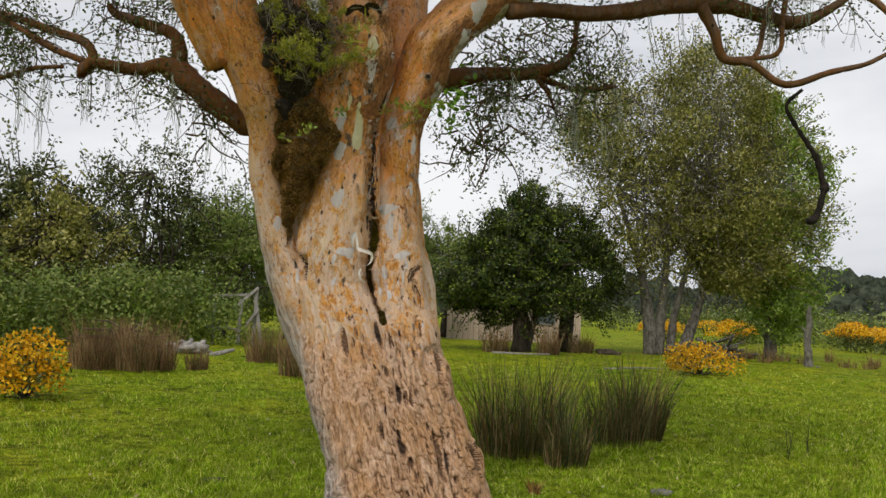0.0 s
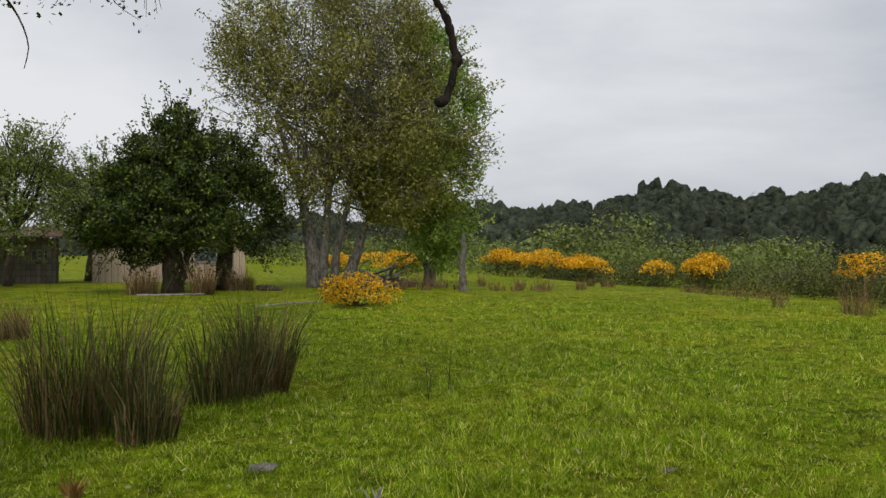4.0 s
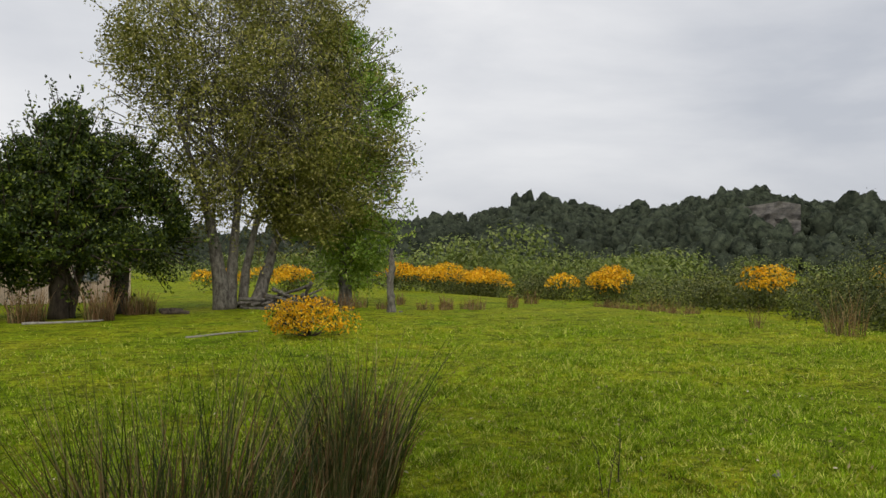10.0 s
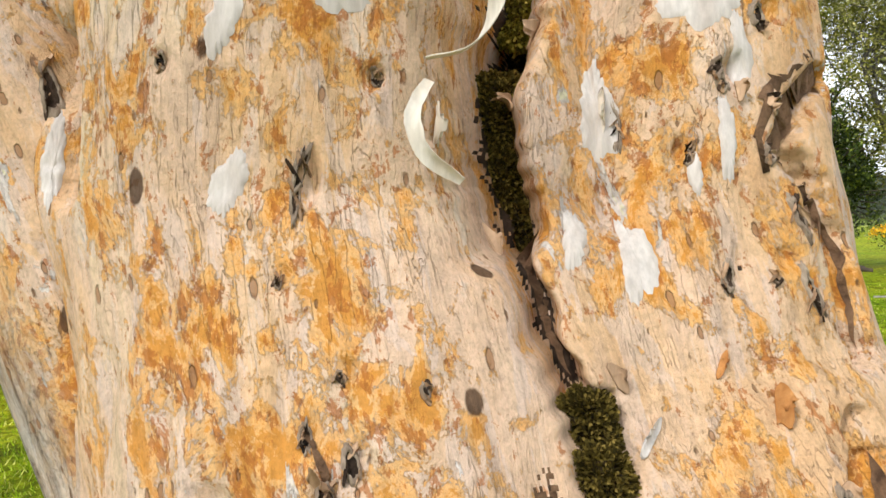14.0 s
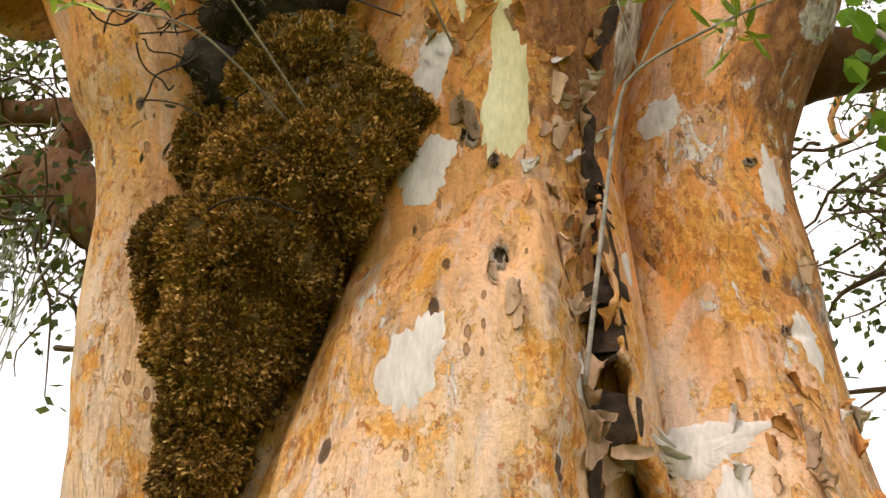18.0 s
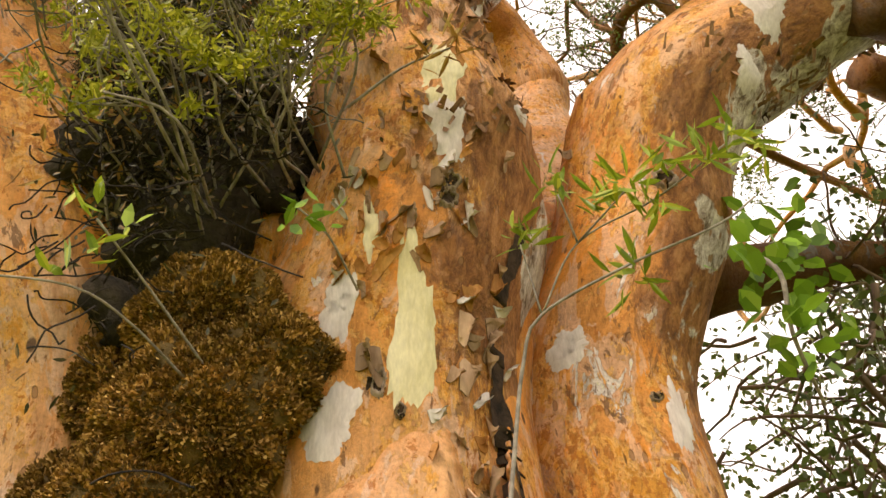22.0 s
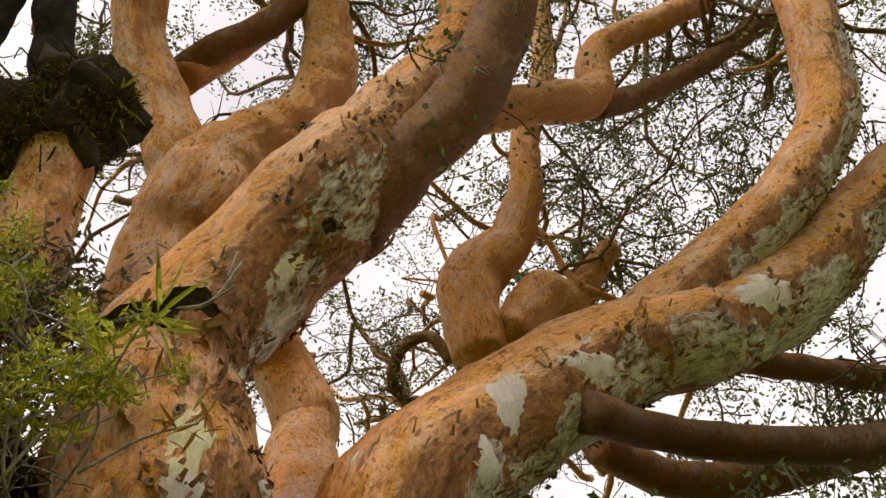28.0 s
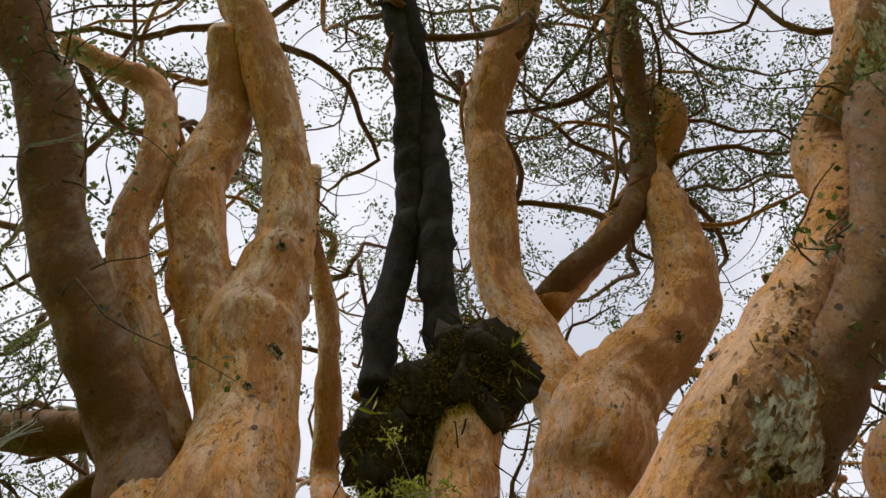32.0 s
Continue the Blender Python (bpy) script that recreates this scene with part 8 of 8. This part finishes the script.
def dead_plant(at, seed, h, label, n=1, r=0.004):
    x, y = at
    g = np.random.default_rng(seed)
    ob = tagged(empty("dry_stalk", (x, y, float(ground_height(x, y)))), label, "dry stalk", "dry stalks in the grass")
    for k in range(n):
        d = np.array([g.normal() * 0.12, g.normal() * 0.12, 1.0])
        w = wander(g, (g.normal() * 0.03, g.normal() * 0.03, -0.01), d, h * g.uniform(0.7, 1.05), 5, 0.06)
        tube("stalk", [(*p, r * (1 - 0.6 * i / 5)) for i, p in enumerate(w)], M_DARKBARK, ob, 0.06, 5)
        for j in range(3):
            b = w[g.integers(2, 5)]
            tube("side_twig", [(*b, r * 0.5), (*(b + g.normal(size=3) * 0.04 + np.array([0, 0, 0.06])), r * 0.3)], M_DARKBARK, ob, 0.03, 4)
    return ob


dead_plant((4.0, 9.0), 1, 0.5, "thin dark dead stalks standing in the grass", 2)
dead_plant((3.75, 8.85), 2, 0.42, "thin dark dead stalks standing in the grass", 2)
dead_plant((15.2, 12.6), 3, 0.55, "thin dark dead stalks standing in the grass", 1, 0.012)
dead_plant((17.6, 12.2), 4, 0.6, "thin dark dead stalks standing in the grass", 1, 0.012)
dead_plant((10.1, 7.0), 6, 0.35, "low dead stalks in the grass", 4, 0.006)


def root_clump(at, seed):
    x, y = at
    g = np.random.default_rng(seed)
    ob = tagged(empty("bleached_root", (x, y, float(ground_height(x, y)) + 0.02)), "bleached forked root lying in the grass", "root")
    for k in range(7):
        a = 0.9 * k
        w = wander(g, (0, 0, 0.02), (math.cos(a), math.sin(a), 0.25), 0.11 + 0.08 * g.random(), 4, 0.35)
        tube("prong", [(*p, 0.009 * (1 - 0.7 * i / 4)) for i, p in enumerate(w)], M_GREYWOOD, ob, 0.02, 6)
    tube("stub", [(0, 0, 0, 0.014), (0.01, 0, 0.07, 0.014), (0.03, 0.01, 0.13, 0.008)], M_GREYWOOD, ob, 0.02, 7)


root_clump((2.33, 5.95), 3)
tussock("dry_tuft", (0.87, 6.82), [(60, (0, 0), 0.035, 0.13, 0.012, 0.5), (20, (0, 0), 0.04, 0.1, 0.01, 0.6)], [(M_LEAF_DRY, "dead_growth"), (M_REED, "dry_growth")], "small rusty dead tuft in the short grass", 90)


def fallen_stick(at, length, yaw, r, label, mat=None, seed=0):
    x, y = at
    g = np.random.default_rng(seed + 40)
    z = float(ground_height(x, y)) + r * 0.6
    w = wander(g, (x, y, z), (math.cos(yaw), math.sin(yaw), 0), length, 5, 0.16)
    pts = [(p[0] - x, p[1] - y, max(0.0, float(ground_height(p[0], p[1])) + r * 0.7 - z), r * (1 - 0.5 * i / 5)) for i, p in enumerate(w)]
    ob = tube("fallen_stick", pts, mat or M_GREYWOOD, None, 0.06, 7, 0.2, seed)
    ob.location = (x, y, z)
    return tagged(ob, label, "stick", "fallen sticks")


fallen_stick((-1.55, 4.1), 0.35, 1.9, 0.014, "short grey stick lying in the grass", seed=1)
fallen_stick((-1.5, 5.6), 0.3, 0.4, 0.016, "short grey stick lying in the grass", seed=2)
fallen_stick((0.75, 5.1), 0.3, 0.1, 0.008, "thin dry stick lying in the grass", seed=3)
fallen_stick((4.6, 22.5), 1.7, 0.1, 0.03, "pale fallen branch in the meadow", seed=4)
fallen_stick((2.2, 30.5), 2.2, 0.15, 0.05, "pale fallen branch in the meadow", seed=5)
fallen_stick((7.7, 25.5), 1.4, -0.1, 0.03, "pale fallen branch in the meadow", seed=6)
fallen_stick((3.2, 4.4), 0.25, 0.5, 0.007, "thin dry stick lying in the grass", seed=7)
fallen_stick((2.9, 6.9), 0.2, -0.3, 0.007, "thin dry stick lying in the grass", seed=8)

# snapped trunk standing alone in the field
px_, py_ = 13.6, 30.3
stump = tagged(empty("standing_snag", (px_, py_, float(ground_height(px_, py_)))), "grey snapped tree trunk standing alone in the field", "dead trunk")
tube("trunk", [(0, 0, -0.1, 0.2), (0.02, 0, 0.25, 0.15), (-0.02, 0, 0.9, 0.13), (0.05, 0, 1.5, 0.12), (0.02, 0, 1.95, 0.09), (0.05, 0, 2.2, 0.03)], M_GREYBARK, stump, 0.08, 12, 0.35, 4)
tube("stub", [(0.0, 0, 1.1, 0.05), (-0.15, 0, 1.3, 0.03), (-0.2, 0, 1.45, 0.015)], M_GREYBARK, stump, 0.06, 7, 0.3, 5)
for dx, r in ((0.3, 0.07), (0.36, 0.05)):
    stone((px_ + dx, py_ - 0.15), r, dx * 7, "small pale stone at the foot of the snag", 0.5)


def heap(name, at, n, size, mat, label, seed, category, piece, r=0.05, length=1.0, flat=0.5):
    """A heap of sticks or split pieces, each one a part."""
    x, y = at
    g = np.random.default_rng(seed)
    ob = tagged(empty(name, (x, y, float(ground_height(x, y)))), label, category)
    for k in range(n):
        a = g.uniform(0, math.pi)
        c = np.array([g.normal() * size * 0.4, g.normal() * size * 0.3, 0])
        c[2] = max(0.03, size * flat * (1 - (np.hypot(c[0], c[1]) / size) ** 1.0) * g.random())
        d = np.array([math.cos(a), math.sin(a) * 0.6, g.normal() * 0.18]) * length * g.uniform(0.5, 1) * 0.5
        tube(piece, [(*(c - d), r), (*(c + g.normal(size=3) * 0.04), r * 0.9), (*(c + d), r * 0.5)], mat, ob, 0.2, 7, 0.25, k)
    return ob


heap("wood_pile", (-6.1, 21.4), 22, 0.9, M_GREYWOOD, "heap of bleached split wood at the thicket edge", 1, "wood pile", "split_log", 0.08, 0.9, 0.45)
heap("brush_heap", (11.6, 35.0), 40, 1.7, M_GREYBARK, "heap of fallen grey branches under the tall tree", 2, "brush heap", "fallen_branch", 0.07, 3.0, 0.5)
heap("brush_heap", (-8.3, 22.0), 34, 1.5, M_DARKBARK, "heap of dead brush beside the brambles", 3, "brush heap", "fallen_branch", 0.03, 2.4, 0.5)
heap("earth_mound", (6.9, 33.2), 14, 0.5, M_DARKBARK, "low dark mound of roots and earth", 4, "mound", "root", 0.09, 0.7, 0.4)


def beam(name, a, b, w, mat, parent):
    """A squared timber between two points."""
    a, b = Vector(a), Vector(b)
    t = (b - a).normalized()
    s = t.cross(Vector((0.2, 1, 0.1))).normalized()
    u = s.cross(t)
    V = [c + s * i * w / 2 + u * j * w / 2 for c in (a, b) for i, j in ((-1, -1), (1, -1), (1, 1), (-1, 1))]
    F = [(0, 1, 2, 3), (7, 6, 5, 4), (0, 4, 5, 1), (1, 5, 6, 2), (2, 6, 7, 3), (3, 7, 4, 0)]
    return mesh_object(name, V, F, mat, parent, False)


fr = tagged(empty("timber_frame", (-6.3, 27.4, float(ground_height(-6.3, 27.4)))), "old grey timber frame of a gate leaning at the thicket", "frame")
for a, b in (((0, 0, 0), (0.05, 0, 1.5)), ((0.45, 0.2, 0), (0.5, 0.2, 1.85)), ((-0.9, 0.3, 0), (-0.9, 0.3, 1.55)), ((0.75, 0.1, 0), (0.45, 0.2, 1.6))):
    beam("post", a, b, 0.09, M_GREYWOOD, fr)
for a, b in (((-1.2, 0.1, 1.55), (0.3, 0.1, 1.65)), ((-0.05, 0, 1.3), (0.55, 0.15, 1.9)), ((-1.1, 0.1, 0.55), (0, 0, 0.5)), ((0.2, 0.0, 0.6), (0.6, 0.15, 1.2))):
    beam("rail", a, b, 0.08, M_GREYWOOD, fr)


# ---- sheds beyond the evergreens ----
def shed(at, w, d, h, board, roofmat, label, seed, bw, shingles=False, openings=()):
    x, y = at
    ob = tagged(empty("shed", (x, y, float(ground_height(x, y)))), label, "shed")
    wall = mesh_object("wall", [(-w / 2, 0.03, 0), (w / 2, 0.03, 0), (w / 2, 0.03, h), (-w / 2, 0.03, h), (-w / 2, d, 0), (w / 2, d, 0), (w / 2, d, h), (-w / 2, d, h)],
                       [(0, 1, 2, 3), (5, 4, 7, 6), (4, 0, 3, 7), (1, 5, 6, 2), (3, 2, 6, 7), (1, 0, 4, 5)], M_DARKBARK, ob, False)
    rows = int(h / 0.28) if shingles else 1
    n = int(w / bw)
    me = bpy.data.meshes.new("board")
    ph = h / rows
    me.from_pydata([(px, py, pz) for py in (-0.02, 0.02) for px, pz in ((-bw * 0.47, 0), (bw * 0.47, 0), (bw * 0.47, ph * 0.97), (-bw * 0.47, ph * 0.97))], [], [(0, 1, 2, 3), (7, 6, 5, 4), (0, 4, 5, 1), (1, 5, 6, 2), (2, 6, 7, 3), (3, 7, 4, 0)])
    me.materials.append(board)
    for r in range(rows):
        for k in range(n):
            cx = -w / 2 + (k + 0.5) * w / n
            if any(a < cx < b and lo < (r + 0.5) * ph < hi for a, b, lo, hi in openings) and shingles:
                continue
            o = new("shingle" if shingles else "board", me)
            o.parent, o.location = wall, (cx, 0.0 + 0.012 * (r % 2), r * ph)
    beam("roof", (-w / 2 - 0.25, d / 2, h + 0.12), (w / 2 + 0.25, d / 2, h + 0.12), 0.06, roofmat, ob)
    roof = mesh_object("roof_sheet", [(-w / 2 - 0.25, -0.35, h + 0.02), (w / 2 + 0.25, -0.35, h + 0.02), (w / 2 + 0.25, d + 0.2, h + 0.55), (-w / 2 - 0.25, d + 0.2, h + 0.55),
                                      (-w / 2 - 0.25, -0.35, h + 0.08), (w / 2 + 0.25, -0.35, h + 0.08), (w / 2 + 0.25, d + 0.2, h + 0.61), (-w / 2 - 0.25, d + 0.2, h + 0.61)],
                       [(3, 2, 1, 0), (4, 5, 6, 7), (0, 1, 5, 4), (1, 2, 6, 5), (2, 3, 7, 6), (3, 0, 4, 7)], roofmat, ob, False)
    for a, b, lo, hi in openings:
        win = mesh_object("window", [(a, -0.05, lo), (b, -0.05, lo), (b, -0.05, hi), (a, -0.05, hi), (a, 0.02, lo), (b, 0.02, lo), (b, 0.02, hi), (a, 0.02, hi)], [(0, 1, 2, 3), (0, 4, 5, 1), (1, 5, 6, 2), (2, 6, 7, 3), (3, 7, 4, 0)], M_PANE, ob, False)
        for p, q in (((a, -0.06, lo), (b, -0.06, lo)), ((a, -0.06, hi), (b, -0.06, hi)), ((a, -0.06, lo), (a, -0.06, hi)), ((b, -0.06, lo), (b, -0.06, hi)), (((a + b) / 2, -0.06, lo), ((a + b) / 2, -0.06, hi))):
            beam("frame", p, q, 0.07, M_GREYWOOD, win)
    return ob


shed((4.6, 47.5), 7.6, 4.0, 2.15, M_WALLWOOD, M_TIN, "long low shed with pale board walls and a rusty roof", 1, 0.3, False, [(1.2, 2.3, 1.05, 1.75)])
shed((-2.6, 46.5), 3.6, 3.0, 2.2, M_SHINGLE, M_TIN, "small shingled shed half hidden behind an orchard tree", 2, 0.22, True, [(0.7, 1.25, 1.1, 1.6)])
